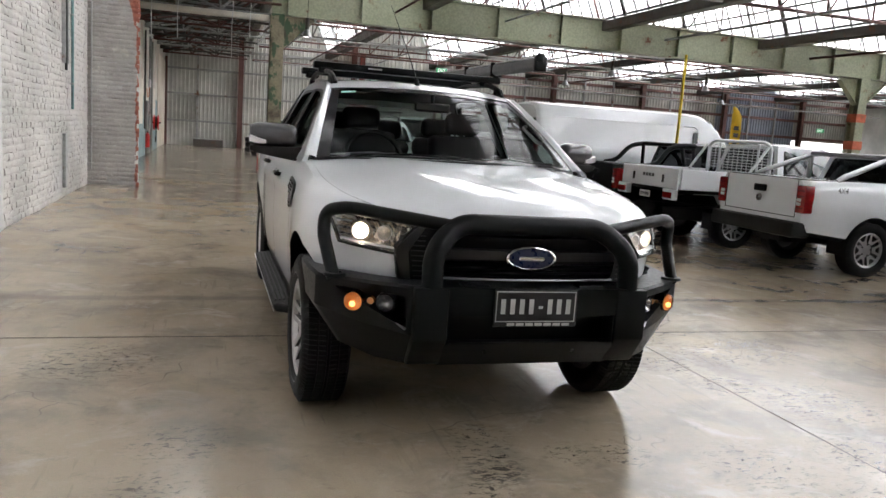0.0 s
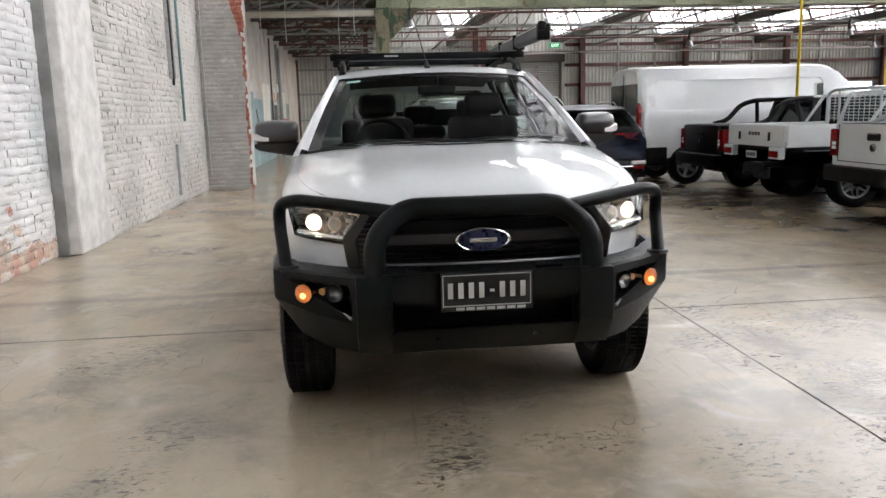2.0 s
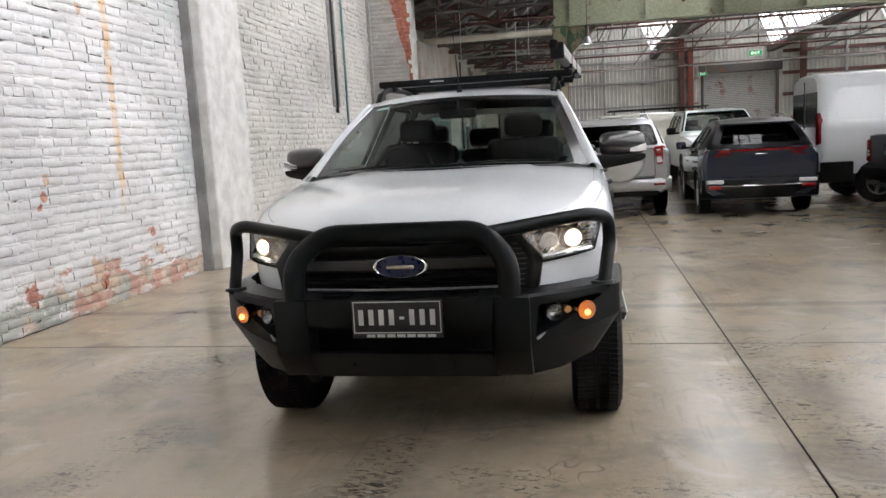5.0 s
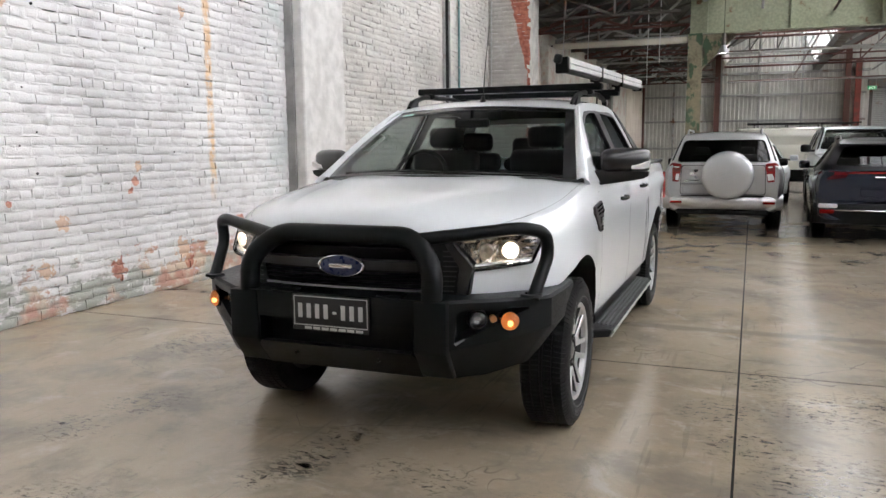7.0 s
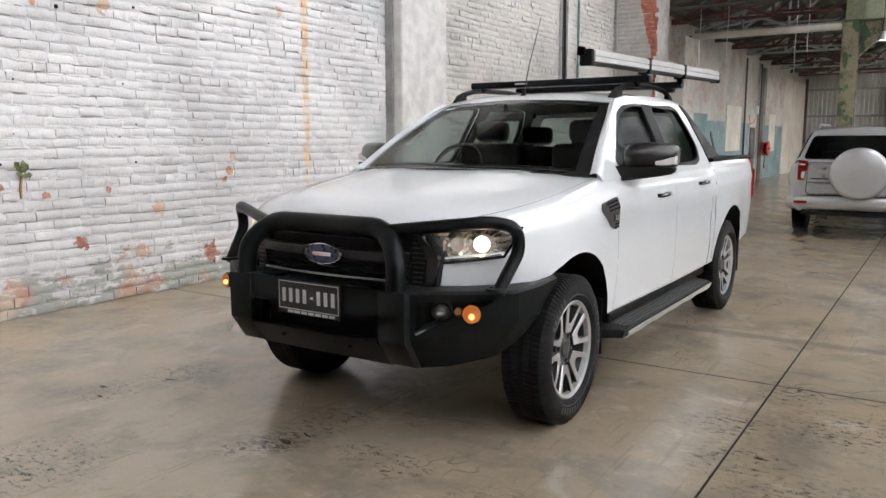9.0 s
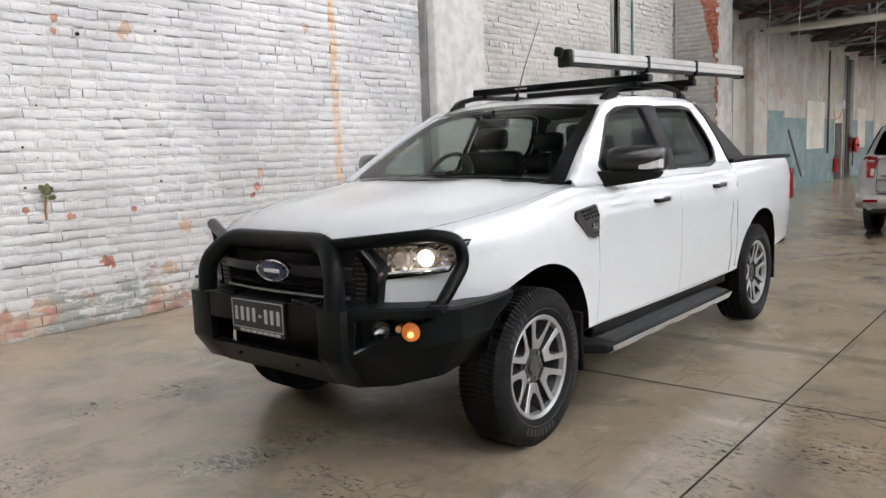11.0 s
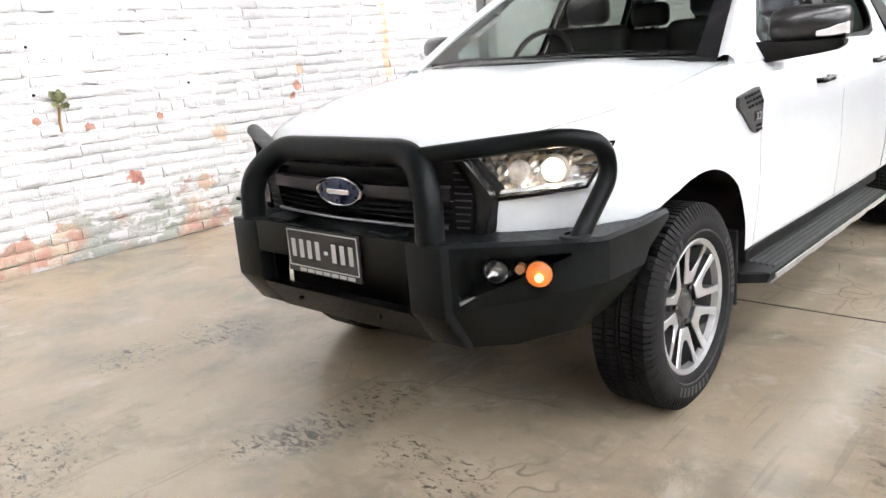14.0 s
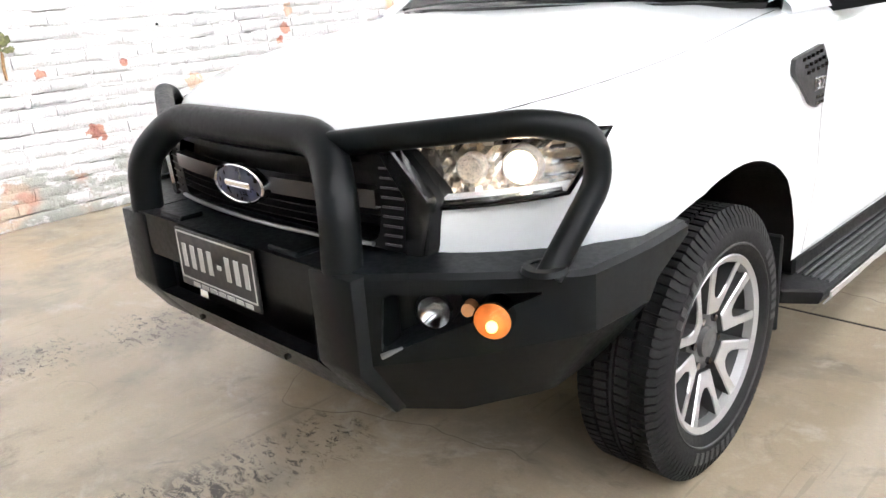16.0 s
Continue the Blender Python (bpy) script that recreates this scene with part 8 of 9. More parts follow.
        part("tailgate_seam", boxed(-h + 0.17, h - 0.17, -0.004, 0.01, tub_z - 0.46, tub_z - 0.45), "plastic", r)
        for s in (-1, 1):
            part("tailgate_seam", boxed(*sorted((s * (h - 0.165), s * (h - 0.155))), -0.004, 0.01, tub_z - 0.46, tub_z), "plastic", r)
            if side_mark:
                lettering(side_mark, 0.095, Matrix.Translation((s * (h + 0.002), 0.53, tub_z - 0.13)) @ Matrix.Rotation(s * math.pi / 2, 4, "Z") @ Matrix.Rotation(math.pi / 2, 4, "X"), "alloy_dark", r, "dark grey side lettering")
        part("rear_bumper", boxed(-h + 0.03, h - 0.03, -0.12, 0.16, 0.47, 0.66, bevel=0.03, seg=2), "plastic", r)
        if bar:
            for s in (-1, 1):
                path_of = {"alloy_grey": [(s * (h - 0.09), cab0 - 1.05, tub_z), (s * (h - 0.10), cab0 - 0.95, tub_z + 0.06), (s * (h - 0.16), cab0 - 0.22, zr - 0.03), (s * (h - 0.2), cab0 - 0.05, zr + 0.0)],
                           "plastic": [(s * (h - 0.08), cab0 - 0.95, tub_z), (s * (h - 0.09), cab0 - 0.72, tub_z + 0.05), (s * (h - 0.13), cab0 - 0.48, zr - 0.07), (s * (h - 0.16), cab0 - 0.22, zr - 0.01), (s * (h - 0.18), cab0 + 0.05, zr - 0.01)]}
                bm = bmesh.new()
                tube(bm, rounded(path_of[bar], 0.12), 0.034 if bar == "alloy_grey" else 0.042, seg=12)
                tube(bm, [(s * (h - 0.09), cab0 - 0.16, tub_z), (s * (h - 0.17), cab0 - 0.22, zr - 0.03)], 0.034, seg=12)
                part("sports_bar", bm, bar, r)
            bm = bmesh.new()
            tube(bm, [(-h + 0.18, cab0 - 0.22, zr - 0.01), (h - 0.18, cab0 - 0.22, zr - 0.01)], 0.032, seg=10)
            part("sports_bar_top", bm, bar, r)
    mid = (cab0 + cab1) / 2
    wins = [[(cab0 + 0.12, zs + 0.05), (cab0 + 0.18, zr - 0.06), (cab1 - 0.42, zr - 0.06), (cab1 - 0.15, zs + 0.05)]] if cab1 - cab0 < 1.9 else [[(cab0 + 0.14, zs + 0.05), (cab0 + 0.22, zr - 0.06), (mid - 0.08, zr - 0.06), (mid - 0.08, zs + 0.05)], [(mid + 0.04, zs + 0.05), (mid + 0.04, zr - 0.06), (cab1 - 0.62, zr - 0.06), (cab1 - 0.12, zs + 0.05)]]
    cabin(r, paint, zs, zr, h - 0.05, h - 0.22, cab0, cab0 + 0.08, cab1 - 0.55, cab1 + 0.08, wins)
    four_wheels(r, W, ax, R, 0.23, face, 6, 0.62)
    bm = bmesh.new()
    for s in (-1, 1):
        box(bm, s * 0.36 - 0.04, s * 0.36 + 0.04, 0.05, L - 0.4, 0.42, 0.56)
    box(bm, -0.3, 0.3, 0.2, L - 0.8, 0.36, 0.5)
    for y in ax:
        cyl(bm, (-h + 0.2, y, R), (h - 0.2, y, R), 0.05, seg=8)
    part("chassis", bm, "plastic", r)
    part("underbody", boxed(-h + 0.24, h - 0.24, ax[0] + 0.42, ax[1] - 0.42, 0.34, 0.52, bevel=0.03), "plastic", r)
    bm = bmesh.new()
    lathe(bm, [(0.10, -0.07), (0.22, -0.10), (0.33, -0.09), (0.345, 0.0), (0.33, 0.09), (0.22, 0.10), (0.10, 0.07)], 28, Matrix.Translation((0.0, 0.48, 0.50)) @ Matrix.Rotation(-math.pi / 2, 4, "Y"))
    part("spare_wheel", bm, "rubber", r)
    for s in (-1, 1):
        part("mud_flap", boxed(*sorted((s * (h - 0.30), s * (h - 0.03))), ax[0] - R - 0.06, ax[0] - R - 0.045, 0.27, 0.52, bevel=0.004), "plastic", r)
    part("front_bumper", boxed(-h + 0.06, h - 0.06, L - 0.15, L + 0.06, 0.42, 0.62, bevel=0.04, seg=2), "plastic", r)
    mirrors(r, h - 0.04, cab1 - 0.2, zs + 0.02, "plastic")
    return r


silver_suv()
blue_suv()
cargo_van("cargo_van", pose(6.42, 15.05, 0, 0, 0, -90), "white high-roof cargo van with black lower trim", "white_car", 5.4, 1.80, 2.17)
cargo_van("cargo_van", pose(6.35, 25.2, 0, 0, 0, 90), "cream delivery van with a black roof rack", "cream_car", 4.7, 1.8, 1.86, rack=True)
ute("pickup_truck", pose(7.28, 8.80, 0, 0, 0, -90), "white pickup with silver sports bar and dark rear bumper", "white_car", 4.7, 1.66, 1.55, 3.55, 1.06, 1.52, 1.17, bar="alloy_grey", R=0.345, side_mark="4X4")
ute("pickup_truck", pose(6.98, 11.02, 0, 0, 0, -90), "white tray-back pickup with mesh cab guard", "white_car", 4.6, 1.66, 1.75, 3.3, 1.10, 1.58, 1.15, tray=True, face="alloy_grey", R=0.345)
ute("pickup_truck", pose(6.95, 12.72, 0, 0, 0, -90), "black pickup with black sports bar", "black_car", 4.7, 1.58, 1.5, 3.4, 1.06, 1.52, 1.12, bar="plastic", face="alloy_dark", R=0.345)
ute("pickup_truck", pose(7.35, 5.85, 0, 0, 0, -90), "black pickup parked in the row", "black_car", 4.7, 1.66, 1.55, 3.55, 1.06, 1.52, 1.12, R=0.345)


def wagon_face(r, body, z_lamp, grille):
    """Headlights, grille and bumper on the nose of a rounded wagon."""
    L, h = body.L, body.h
    nose = lambda x: curve([(0.0, L + 0.012), (h - 0.35, L), (h - 0.22, L - 0.1), (h - 0.08, L - 0.35), (h, L - 0.9)], abs(x))
    for s in (-1, 1):
        bm = bmesh.new()
        prism(bm, smooth_poly([(s * (h - 0.40), z_lamp), (s * (h - 0.10), z_lamp + 0.02), (s * (h - 0.07), z_lamp + 0.14), (s * (h - 0.38), z_lamp + 0.10)], 0.02, 2), lambda u, v, d: (u, nose(u) - 0.05 + d, v), 0.07)
        hl = part("headlight", bm, "clear_lens", r, "clear headlight", smooth=30)
        bm = bmesh.new()
        lathe(bm, [(0.045, 0.0), (0.04, 0.012), (0.0005, 0.018)], 16, Matrix.Translation((s * (h - 0.26), nose(h - 0.26) + 0.018, z_lamp + 0.065)) @ Matrix.Rotation(math.pi / 2, 4, "Z"))
        part("reflector_bowl", bm, "chrome_dark", hl)
    g = part("grille", boxed(-h + 0.44, h - 0.44, L - 0.02, L + 0.012, z_lamp - 0.03, z_lamp + 0.10, bevel=0.015), "plastic", r)
    for k in range(grille):
        z = z_lamp - 0.01 + k * 0.10 / grille
        part("slat", boxed(-h + 0.45, h - 0.45, L + 0.008, L + 0.02, z, z + 0.016, bevel=0.004), "chrome", g)
    bm = bmesh.new()
    rows = []
    for q in (-1, -0.93, -0.8, -0.6, 0, 0.6, 0.8, 0.93, 1):
        x = q * (h - 0.02)
        rows.append([(x, nose(x) - 0.05, z_lamp - 0.08), (x, nose(x) + 0.05, z_lamp - 0.11), (x, nose(x) + 0.06, z_lamp - 0.24), (x, nose(x) + 0.0, z_lamp - 0.34), (x, nose(x) - 0.2, z_lamp - 0.36)])
    loft(bm, rows)
    part("front_bumper", bm, "white_car", r, smooth=45)
    part("lower_grille", boxed(-h + 0.40, h - 0.40, L + 0.03, L + 0.075, z_lamp - 0.30, z_lamp - 0.20, bevel=0.01), "plastic", r)


def white_wagon():
    L, W = 4.3, 1.64
    r = thing("suv", pose(5.63, 22.2, 0, 0, 0, 180) @ Matrix.Scale(1.14, 4), "white four-wheel-drive wagon with black mirrors", "car")
    body = Wagon(L, W, [(0, 1.06), (2.9, 1.03), (3.8, 0.97), (L, 0.76)], [(0, 1.08), (0.03, 1.12), (0.08, 1.30), (0.13, 1.45), (0.2, 1.53), (0.5, 1.57), (2.2, 1.56), (2.5, 1.45), (2.8, 1.22), (3.0, 1.08), (3.6, 1.03), (4.1, 0.92), (L, 0.76)], 0.60, 0.38)
    body.build(r, "white_car", [[(0.28, 1.12), (0.30, 1.45), (0.9, 1.47), (0.9, 1.12)], [(1.0, 1.11), (1.0, 1.47), (1.6, 1.47), (1.6, 1.10)], [(1.7, 1.10), (1.7, 1.47), (2.2, 1.45), (2.62, 1.10)]], (0.66, 0.60, 1.12, 1.46, 0.2), ((2.25, 1.53), (2.98, 1.09)), (0.85, 3.45), 0.39, clear=True)
    four_wheels(r, W, (0.85, 3.45), 0.335, face="alloy_grey")
    wagon_face(r, body, 0.76, 3)
    mirrors(r, 0.77, 2.72, 1.08, "plastic")


white_wagon()


def white_hatchback():
    L, W = 4.1, 1.68
    r = thing("hatchback", pose(3.52, 23.75, 0, 0, 0, 180), "white hatchback with white mirrors behind the silver wagon", "car")
    body = Wagon(L, W, [(0, 0.96), (0.5, 0.97), (2.7, 0.93), (3.5, 0.84), (L, 0.62)], [(0, 0.98), (0.04, 1.02), (0.14, 1.16), (0.30, 1.33), (0.5, 1.42), (1.2, 1.47), (1.9, 1.45), (2.3, 1.34), (2.7, 1.14), (3.05, 0.96), (3.6, 0.87), (3.95, 0.76), (L, 0.62)], 0.54, 0.28)
    body.build(r, "white_car", [[(0.48, 1.04), (0.62, 1.28), (0.95, 1.34), (0.95, 1.03)], [(1.03, 1.02), (1.03, 1.35), (1.62, 1.36), (1.62, 1.0)], [(1.70, 0.99), (1.70, 1.36), (2.05, 1.32), (2.62, 0.98)]], (0.58, 0.48, 1.06, 1.32, 0.45), ((2.0, 1.42), (3.0, 0.98)), (0.75, 3.35), 0.35, clear=True)
    four_wheels(r, W, (0.75, 3.35), 0.305)
    wagon_face(r, body, 0.62, 2)
    mirrors(r, 0.79, 2.60, 1.0, "white_car")


white_hatchback()


# ---- smaller things of the hall ----
def roof_z(x):
    """Height of the hall's roof slope over x."""
    gx = next(g for g in GUTTERS if g > x)
    t = (x - gx + 5.5) / (5.5 - GLAZE_RUN)
    return Z_GUTTER + (Z_RIDGE - Z_GUTTER) * min(1.0, t)


def exit_sign(x, y, z, s=1.0):
    sign = thing("exit_sign", pose(x, y, z), "lit green exit sign hanging from the roof", "exit sign", "exit signs")
    part("case", boxed(-0.20 * s, 0.20 * s, 0, 0.06, -0.09 * s, 0.09 * s, bevel=0.01), "awning_alu", sign)
    part("face", boxed(-0.185 * s, 0.185 * s, -0.004, 0.004, -0.075 * s, 0.075 * s), "exit_green", sign, "glowing green face")
    lettering("EXIT", 0.13 * s, pose(0, -0.006, -0.045 * s, 90, 0, 0), "exit_white", sign, "white letters")
    for dx in (-0.15, 0.15):
        bm = bmesh.new()
        cyl(bm, (dx * s, 0.03, 0.09 * s), (dx * s, 0.03, roof_z(x) - z + 0.03), 0.006, seg=6)
        part("rod", bm, "grey_steel", sign)


exit_sign(7.85, 26.0, 3.52)
exit_sign(8.38, 40.3, 3.85)
exit_sign(24.6, 27.0, 2.62)


def high_bay(x, y, z):
    lamp = thing("high_bay_lamp", pose(x, y, z), "lit high bay lamp with aluminium reflector hung from the roof", "lamp", "high bay lamps")
    bm = bmesh.new()
    zr = Matrix.Rotation(-math.pi / 2, 4, "Y")
    lathe(bm, [(0.05, 0.20), (0.06, 0.17), (0.11, 0.08), (0.14, 0.0), (0.135, 0.0), (0.105, 0.08), (0.05, 0.165)], 24, zr)
    part("reflector", bm, "alloy_grey", lamp)
    bm = bmesh.new()
    cyl(bm, (0, 0, 0.19), (0, 0, 0.48), 0.05, seg=16)
    part("ballast", bm, "dark_steel", lamp)
    bm = bmesh.new()
    cyl(bm, (0, 0, 0.02), (0, 0, 0.03), 0.12, seg=24)
    part("lens", bm, "lamp_white", lamp, "glowing lens")
    bm = bmesh.new()
    cyl(bm, (0, 0, 0.48), (0, 0, roof_z(x) - z + 0.03), 0.008, seg=6)
    part("cord", bm, "plastic", lamp)


for x, y, z in ((2.75, 21.0, 3.62), (12.4, 22.6, 3.55), (12.9, 27.0, 3.5), (17.5, 25.0, 3.6), (21.5, 29.5, 3.5)):
    high_bay(x, y, z)

# yellow pole and feather flag
pole = thing("yellow_pole", pose(9.2, 13.75, 0), "tall thin yellow pole standing behind the vans", "pole")
bm = bmesh.new()
cyl(bm, (0, 0, 0), (0, 0, 3.25), 0.03, 0.025, seg=12)
part("shaft", bm, "yellow", pole)
bm = bmesh.new()
cyl(bm, (0, 0, 0), (0, 0, 0.04), 0.22, 0.18, seg=20)
part("base", bm, "dark_steel", pole)
flag = thing("feather_flag", pose(20.7, 27.2, 0), "yellow feather flag with dark marks", "flag")
bm = bmesh.new()
tube(bm, [(-0.30, 0, 0.0), (-0.30, 0, 1.8), (-0.30, 0, 3.0), (-0.22, 0, 3.25), (0.02, 0, 3.33)], 0.015, seg=8)
part("mast", bm, "grey_steel", flag)
bm = bmesh.new()
rows = []
for k in range(13):
    t = k / 12
    z = lerp(1.0, 3.3, t)
    right = 0.18 if t < 0.8 else 0.18 - 0.30 * ((t - 0.8) / 0.2) ** 2
    rows.append([(lerp(-0.29, right, u), 0.03 * math.sin(3 * z + 4 * u), z) for u in (0, 0.25, 0.5, 0.75, 1)])
loft(bm, rows)
bmesh.ops.solidify(bm, geom=bm.faces[:], thickness=0.004)
part("cloth", bm, "yellow", flag, "yellow cloth", smooth=60)
for k in range(5):
    part("mark", boxed(-0.17, 0.06, -0.05, -0.04, 1.25 + 0.28 * k, 1.42 + 0.28 * k), "plate_black", flag)

# cables and pipes on the brick wall
tray = thing("cable_tray", pose(WALL2_X + 0.010, 13.9, 0), "grey perforated cable tray fixed to brick wall", "cable tray")
bm = bmesh.new()
for dy in (-0.13, 0.12):
    box(bm, 0.0, 0.06, dy, dy + 0.012, 2.1, 5.2)
part("side_rail", bm, "grey_steel", tray)
for k in range(28):
    part("rung", boxed(0.015, 0.030, -0.12, 0.12, 2.15 + 0.11 * k, 2.21 + 0.11 * k), "grey_steel", tray)
bm = bmesh.new()
for dy in (-0.06, 0.0, 0.05):
    tube(bm, [(0.045, dy, 2.0), (0.045, dy + 0.01, 2.6), (0.045, dy - 0.008, 3.6), (0.045, dy, 5.2)], 0.012, seg=6)
part("cable", bm, "plastic", tray)
pipe = thing("wall_pipe", pose(WALL2_X + 0.045, 14.55, 0), "blue-green painted water pipe fixed to brick wall", "pipe")
bm = bmesh.new()
cyl(bm, (0, 0, 1.40), (0, 0, 5.2), 0.022, seg=12)
part("tube", bm, "pipe_teal", pipe)
for z in (1.8, 2.9, 4.0):
    part("clip", boxed(-0.04, 0.026, -0.035, 0.035, z, z + 0.025, bevel=0.004), "grey_steel", pipe)
duct = thing("cable_channel", pose(WALL2_X + 0.008, 13.9, 0), "grey steel cable channel low on brick wall", "cable channel")
part("cover", boxed(0, 0.05, -0.07, 0.07, 0.16, 1.02, bevel=0.006), "grey_steel", duct)
conduit = thing("conduit", pose(-1.82 + 0.10, PIER_Y - 0.035, 0), "thin grey conduit in the corner of the wall", "conduit")
bm = bmesh.new()
cyl(bm, (0, 0, 0.3), (0, 0, 5.2), 0.014, seg=8)
part("tube", bm, "grey_steel", conduit)

# fire point on the far wall
reel = thing("hose_reel", pose(-1.62, 31.0, 1.10), "red fire hose reel on teal wall", "hose reel")
bm = bmesh.new()
lathe(bm, [(0.02, 0.06), (0.27, 0.06), (0.28, 0.08), (0.27, 0.10), (0.10, 0.11)], 32)
lathe(bm, [(0.02, 0.24), (0.27, 0.24), (0.28, 0.22), (0.27, 0.20), (0.10, 0.19)], 32)
part("drum", bm, "fire_red", reel, smooth=40)
bm = bmesh.new()
for k in range(4):
    ring = [(0.09 + 0.035 * (k % 3), (0.19 + 0.012 * k) * math.cos(a), (0.19 + 0.012 * k) * math.sin(a)) for a in [2 * math.pi * j / 28 for j in range(29)]]
    tube(bm, ring, 0.018, seg=6, caps=False)
tube(bm, [(0.15, -0.22, -0.05), (0.16, -0.25, -0.4), (0.15, -0.22, -0.7), (0.12, -0.10, -0.55)], 0.016, seg=6)
part("hose", bm, "plastic", reel)
part("bracket", boxed(0, 0.30, -0.03, 0.03, -0.03, 0.03), "dark_steel", reel)
ext = thing("fire_extinguisher", pose(-1.63, 29.1, 0.25), "red fire extinguisher hung on the wall", "extinguisher")
bm = bmesh.new()
lathe(bm, [(0.0005, 0.0), (0.07, 0.005), (0.075, 0.03), (0.075, 0.40), (0.05, 0.47), (0.02, 0.49), (0.02, 0.53), (0.0005, 0.53)], 20, Matrix.Rotation(-math.pi / 2, 4, "Y"))
part("cylinder", bm, "fire_red", ext)
bm = bmesh.new()
box(bm, -0.02, 0.02, -0.02, 0.08, 0.52, 0.56, bevel=0.005)
tube(bm, [(0, 0.05, 0.53), (0.06, 0.12, 0.40), (0.06, 0.09, 0.10)], 0.010, seg=6)
part("valve", bm, "plastic", ext)
box1 = thing("switch_box", pose(-1.70, 30.05, 2.46), "small white switch box with orange cable on wall", "switch box")
part("case", boxed(0, 0.09, -0.14, 0.14, -0.14, 0.14, bevel=0.012), "awning_alu", box1)
bm = bmesh.new()
tube(bm, [(0.05, -0.1, -0.14), (0.06, -0.5, -0.45), (0.05, -1.0, -0.5), (0.05, -1.25, -0.2)], 0.014, seg=6)
part("cable", bm, "orange_cable", box1)
for y, r, z0, mat in ((28.2, 0.03, 0.9, "dark_steel"), (30.3, 0.035, 0.0, "grey_steel"), (30.6, 0.03, 0.0, "dark_steel"), (21.95, 0.04, 0.0, "grey_steel"), (21.5, 0.03, 1.2, "dark_steel")):
    t = thing("wall_conduit", pose(-1.66, y, 0), "thin upright conduit on the far wall", "conduit", "far wall conduits")
    bm = bmesh.new()
    cyl(bm, (0, 0, z0), (0, 0, 4.1), r, seg=8)
    part("tube", bm, mat, t)

# cords hanging under the aisle roof
for x, y, z in ((-0.9, 19.6, 3.1), (-0.35, 19.9, 3.2), (0.9, 21.3, 2.95), (1.3, 20.4, 3.4)):
    c = thing("hanging_cord", pose(x, y, 0), "pale cord hanging from the aisle roof", "cord", "hanging cords")
    bm = bmesh.new()
    tube(bm, [(0, 0, aisle_z(x) + 0.02), (0.01, 0, 4.2), (-0.01, 0.01, 3.7), (0, 0, z)], 0.010, seg=6)
    part("cord", bm, "awning_alu", c)

# stored stuff by the back wall
stack = thing("tyre_stack", pose(2.3, 36.8, 0), "stack of dark used tyres by the back wall", "tyre stack")
for k in range(3):
    bm = bmesh.new()
    lathe(bm, [(0.22, -0.08), (0.24, -0.11), (0.34, -0.10), (0.36, -0.05), (0.36, 0.05), (0.34, 0.10), (0.24, 0.11), (0.22, 0.08)], 28, Matrix.Translation((0.02 * (k % 2), 0, 0.112 + 0.222 * k)) @ Matrix.Rotation(-math.pi / 2, 4, "Y"))
    part("tyre", bm, "rubber", stack)
trough = thing("low_trough", pose(0.35, 40.3, 0), "low dark metal trough against the back wall", "trough")
bm = boxed(-0.7, 0.7, -0.22, 0.22, 0, 0.34, bevel=0.02)
part("body", bm, "dark_steel", trough)
part("lip", boxed(-0.73, 0.73, -0.25, 0.25, 0.34, 0.37, bevel=0.008), "grey_steel", trough)

# dark stubs of old fixings and a dry weed in the near wall
wall_w = next(o for o in scene.objects if o.name == "wall_west")
for y, z, r in ((5.24, 2.62, 0.014), (4.51, 2.53, 0.022), (3.97, 1.58, 0.014), (4.08, 1.49, 0.008), (5.20, 1.58, 0.010), (5.18, 1.24, 0.012), (3.96, 1.25, 0.014), (5.94, 1.44, 0.010), (6.84, 1.40, 0.009), (5.03, 1.47, 0.007), (5.09, 1.94, 0.008), (8.08, 3.11, 0.012), (4.11, 1.92, 0.010), (6.5, 2.4, 0.010), (7.1, 2.1, 0.008), (3.3, 2.0, 0.012)):
    bm = bmesh.new()
    cyl(bm, (WALL_X - 0.02, y, z), (WALL_X + 0.012, y, z - 0.003), r, r * 0.8, seg=10)
    part("plug", bm, "plastic", wall_w, "dark stub of an old fixing")
weed = thing("weed", pose(WALL_X + 0.004, 4.10, 1.10), "dry green weed growing out of the wall", "weed")
bm = bmesh.new()
tube(bm, [(0, 0.005, -0.13), (0.012, 0.0, -0.05), (0.02, 0.008, 0.03), (0.03, 0.0, 0.10)], [0.010, 0.012, 0.010, 0.005], seg=6)
part("stem", bm, "stem", weed)
for k, (dy, dz, L, ang) in enumerate(((0.0, 0.07, 0.10, 40), (0.01, 0.08, 0.11, -35), (0.0, 0.05, 0.08, 80), (0.01, 0.06, 0.07, -75), (0.0, 0.09, 0.09, 5))):
    bm = bmesh.new()
    pts = [(0, 0), (0.35, 0.26), (0.55, 0.22), (0.72, 0.30), (1.0, 0.0), (0.72, -0.28), (0.55, -0.2), (0.35, -0.28)]
    ca, sa = math.cos(radians(ang)), math.sin(radians(ang))
    prism(bm, [(L * (u * sa + v * ca), L * (u * ca - v * sa)) for u, v in pts], lambda u, v, w, k=k: (0.02 + w + 0.25 * abs(u) + 0.01 * k, dy + u, dz + v), 0.0015)
    part("leaf", bm, "leaf", weed, smooth=0)


# ---- bricks ----
COURSE, PITCH, GAP = 0.086, 0.240, 0.011


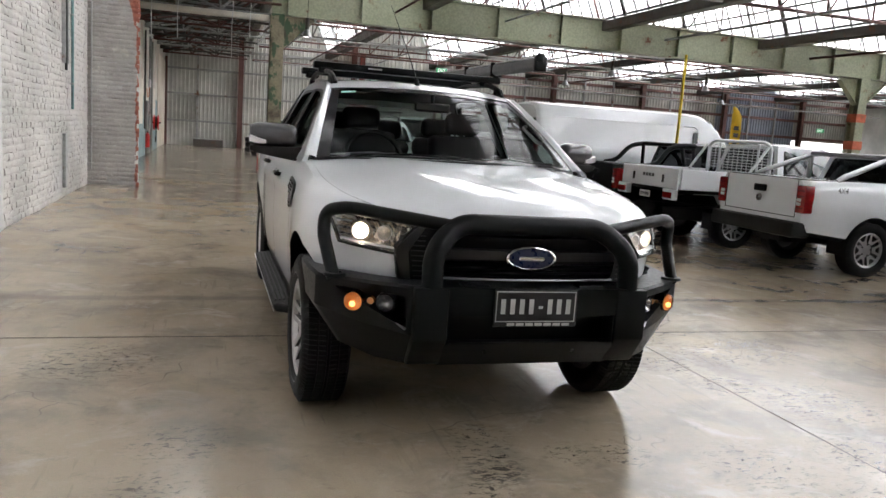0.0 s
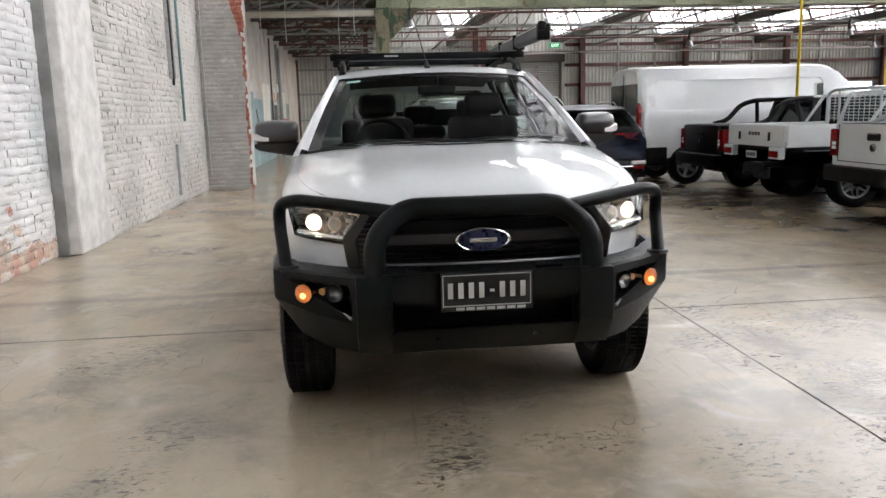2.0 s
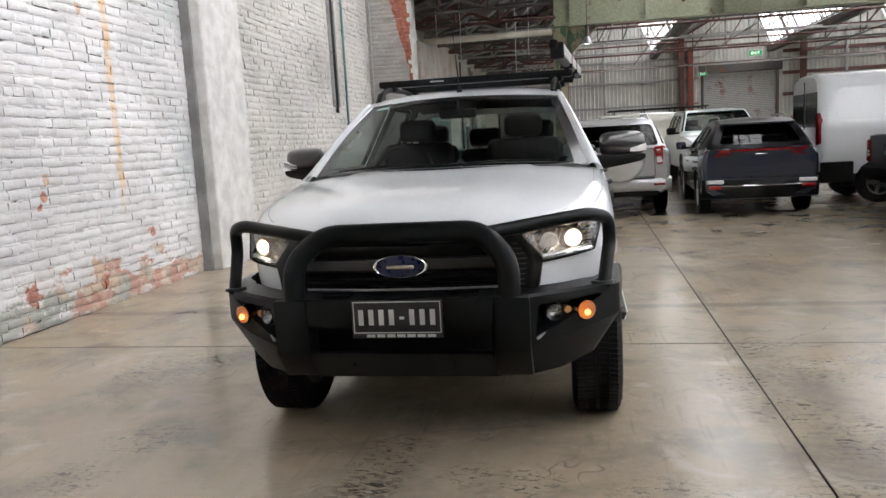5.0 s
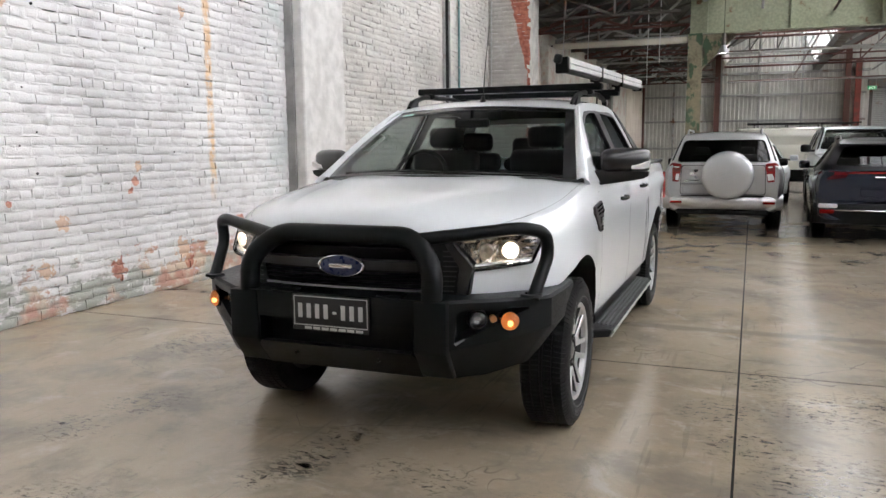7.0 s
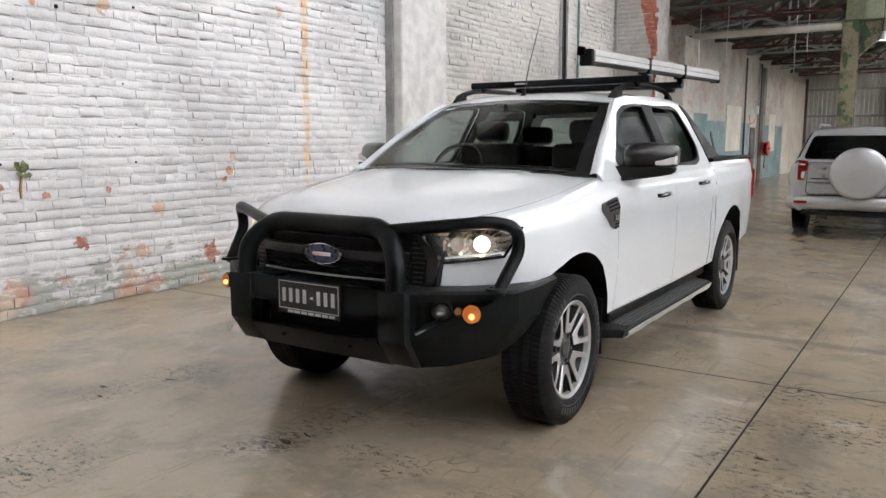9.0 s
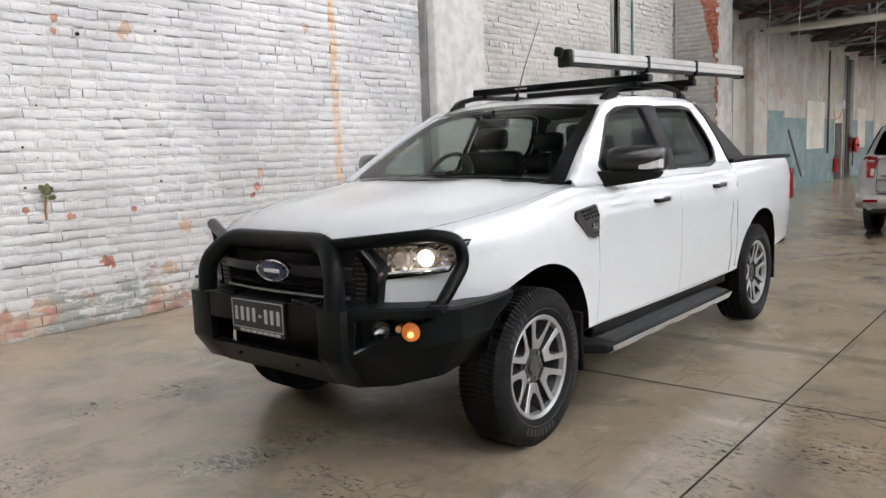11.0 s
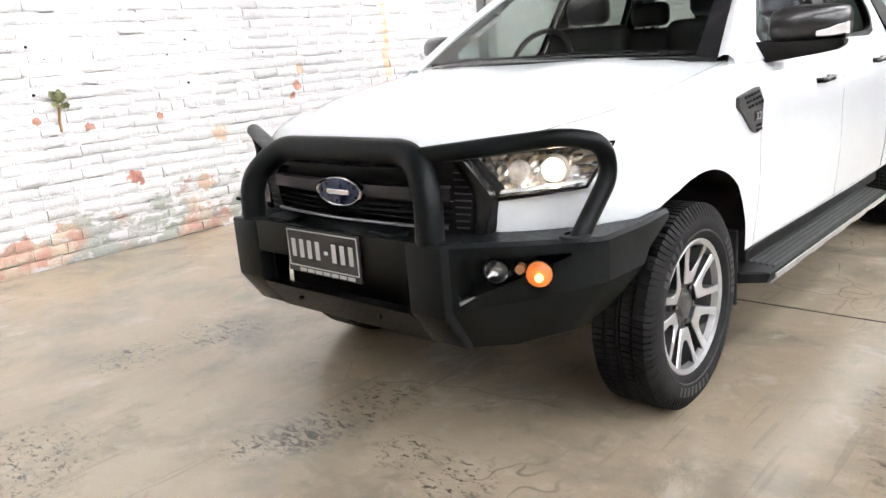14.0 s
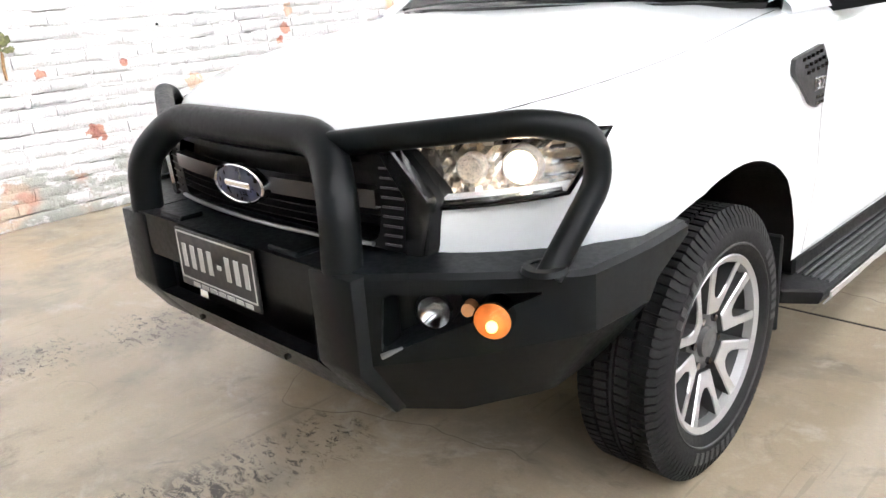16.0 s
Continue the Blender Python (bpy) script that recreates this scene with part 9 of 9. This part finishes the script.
def brick_verts(rng, L, H):
    """A hand-made brick thick with paint, its front towards +w: vertices in (u, v, w) and faces."""
    e = 0.011
    us, vs = (-L / 2, -L / 2 + e, L / 2 - e, L / 2), (-H / 2, -H / 2 + e, H / 2 - e, H / 2)
    verts, faces = [], []
    tilt, lean = rng.uniform(-0.005, 0.005), rng.uniform(-0.004, 0.006)
    for j, v in enumerate(vs):
        for i, u in enumerate(us):
            rim = 2 * (j in (0, 3))
            w = 0.006 + tilt * u / L * 2 - lean * v / H * 2 + rng.uniform(-0.0014, 0.0014)
            w -= (0.0, 0.001, 0.0025)[rim] + (rng.uniform(0, 0.005) if rim else 0.0)
            verts.append((u + rng.uniform(-0.003, 0.003), v + rng.uniform(-0.0045, 0.0035), w))
    for j in range(3):
        for i in range(3):
            a = 4 * j + i
            faces.append((a, a + 1, a + 5, a + 4))
    ring = [0, 1, 2, 3, 7, 11, 15, 14, 13, 12, 8, 4]
    for k in ring:
        u, v, w = verts[k]
        verts.append((u, v, -0.03))
    for k in range(12):
        a, b = ring[k], ring[(k + 1) % 12]
        faces.append((b, a, 16 + k, 16 + (k + 1) % 12))
    return verts, faces


def mesh_of(name, verts, faces, mat):
    me = bpy.data.meshes.new(name)
    me.from_pydata(verts, [], faces)
    me.materials.append(M[mat])
    me.shade_smooth()
    me.set_sharp_from_angle(angle=radians(50))
    return me


def lay_bricks(wall, face, length, height, mat, seed, single=None):
    """Running bond on a wall; face maps (u, v, w) to the room. Bricks inside `single` (u0, u1, v0, v1) are objects."""
    rng = random.Random(seed)
    V, F, MV, MF = [], [], [], []
    basis = Matrix([[*(Vector(face(*a)) - Vector(face(0, 0, 0)))] for a in ((1, 0, 0), (0, 1, 0), (0, 0, 1))]).transposed().to_4x4()
    shared = [mesh_of("brick", *brick_verts(rng, PITCH - GAP, COURSE - GAP), mat) for _ in range(6)] if single else []
    def slab(u0, u1, v0, v1, w):
        k = len(MV)
        # a smear of paint: high along its middle, feathering into the bricks at its rim
        a, b = (u1 - u0) * 0.3, (v1 - v0) * 0.25
        jig = lambda: rng.uniform(-0.0035, 0.0035)
        for u, v, d in ((u0, v0, -0.005), (u1, v0, -0.005), (u1, v1, -0.005), (u0, v1, -0.005), (u0 + a, v0 + b, 0), (u1 - a, v0 + b, 0), (u1 - a, v1 - b, 0), (u0 + a, v1 - b, 0)):
            MV.append(face(u + jig(), v + jig(), w + d))
        MF.extend(tuple(k + i for i in f) for f in ((4, 5, 6, 7), (0, 1, 5, 4), (1, 2, 6, 5), (2, 3, 7, 6), (3, 0, 4, 7)))
    n_courses = int(height / COURSE)
    for c in range(n_courses):
        v = (c + 0.5) * COURSE
        proud = rng.uniform(-0.001, 0.002)
        u = -PITCH * (0.5 if c % 2 else 0.0) - rng.uniform(0, 0.05)
        half = rng.random() < 0.12                   # a course of headers now and then
        while u < length:
            L = (PITCH / 2 if half else PITCH) + rng.uniform(-0.012, 0.012)
            u0, u1 = max(0.0, u + GAP / 2), min(length, u + L - GAP / 2)
            if u1 - u0 > 0.05:
                mid = (u0 + u1) / 2
                out = proud + rng.uniform(-0.0018, 0.0018) + (rng.uniform(0.003, 0.008) if rng.random() < 0.10 else 0.0)
                sag = 0.005 * math.sin(mid * 1.7 + c * 0.4) + 0.003 * math.sin(mid * 5.1 + c) + rng.uniform(-0.0015, 0.0015)
                if single and single[0] < mid < single[1] and single[2] < v < single[3] and not half:
                    ob = part("brick", shared[rng.randrange(6)], mat, wall)
                    ob.matrix_basis = Matrix.Translation(face(mid, v + sag, out)) @ basis @ Matrix.Diagonal(((u1 - u0) / (PITCH - GAP), rng.uniform(0.96, 1.04), 1, 1))
                else:
                    bv, bf = brick_verts(rng, u1 - u0, COURSE - GAP)
                    k = len(V)
                    V.extend(face(mid + a, v + sag + b, w + out) for a, b, w in bv)
                    F.extend(tuple(k + i for i in f) for f in bf)
                # upright joint, filled flush with old paint
                slab(u1 - rng.uniform(0.01, 0.035), u1 + GAP + rng.uniform(0.01, 0.035), v - COURSE / 2, v + COURSE / 2 - 0.004, rng.uniform(0.0, 0.0085) + out)
            u += L
        # bed joint: smeared full for the most part, open and dark in runs
        u = 0.0
        while u < length:
            run = rng.uniform(0.05, 0.30)
            if rng.random() < 0.75:
                slab(u, min(length, u + run), v + COURSE / 2 - GAP / 2 - rng.uniform(0.004, 0.016), v + COURSE / 2 + GAP / 2 + rng.uniform(0.004, 0.016), rng.uniform(0.001, 0.009))
            else:
                run *= 0.8
            u += run
    tagged(part("bricks", mesh_of("bricks", V, F, mat), mat, wall, "thickly painted old bricks"), kind="stuff")
    tagged(part("mortar", mesh_of("mortar", MV, MF, mat), mat, wall, "paint-smeared mortar joints"), kind="stuff")


by_name = {o.name: o for o in scene.objects}
lay_bricks(by_name["wall_west"], lambda u, v, w: (WALL_X + w, -2.6 + u, v), 11.6, 5.25, "brick", 5, (7.3, 10.7, 0.35, 2.2))
lay_bricks(by_name["wall_west_far"], lambda u, v, w: (WALL2_X + w, 10.06 + u, v), PIER_Y - 10.06, 5.2, "brick_far", 8)
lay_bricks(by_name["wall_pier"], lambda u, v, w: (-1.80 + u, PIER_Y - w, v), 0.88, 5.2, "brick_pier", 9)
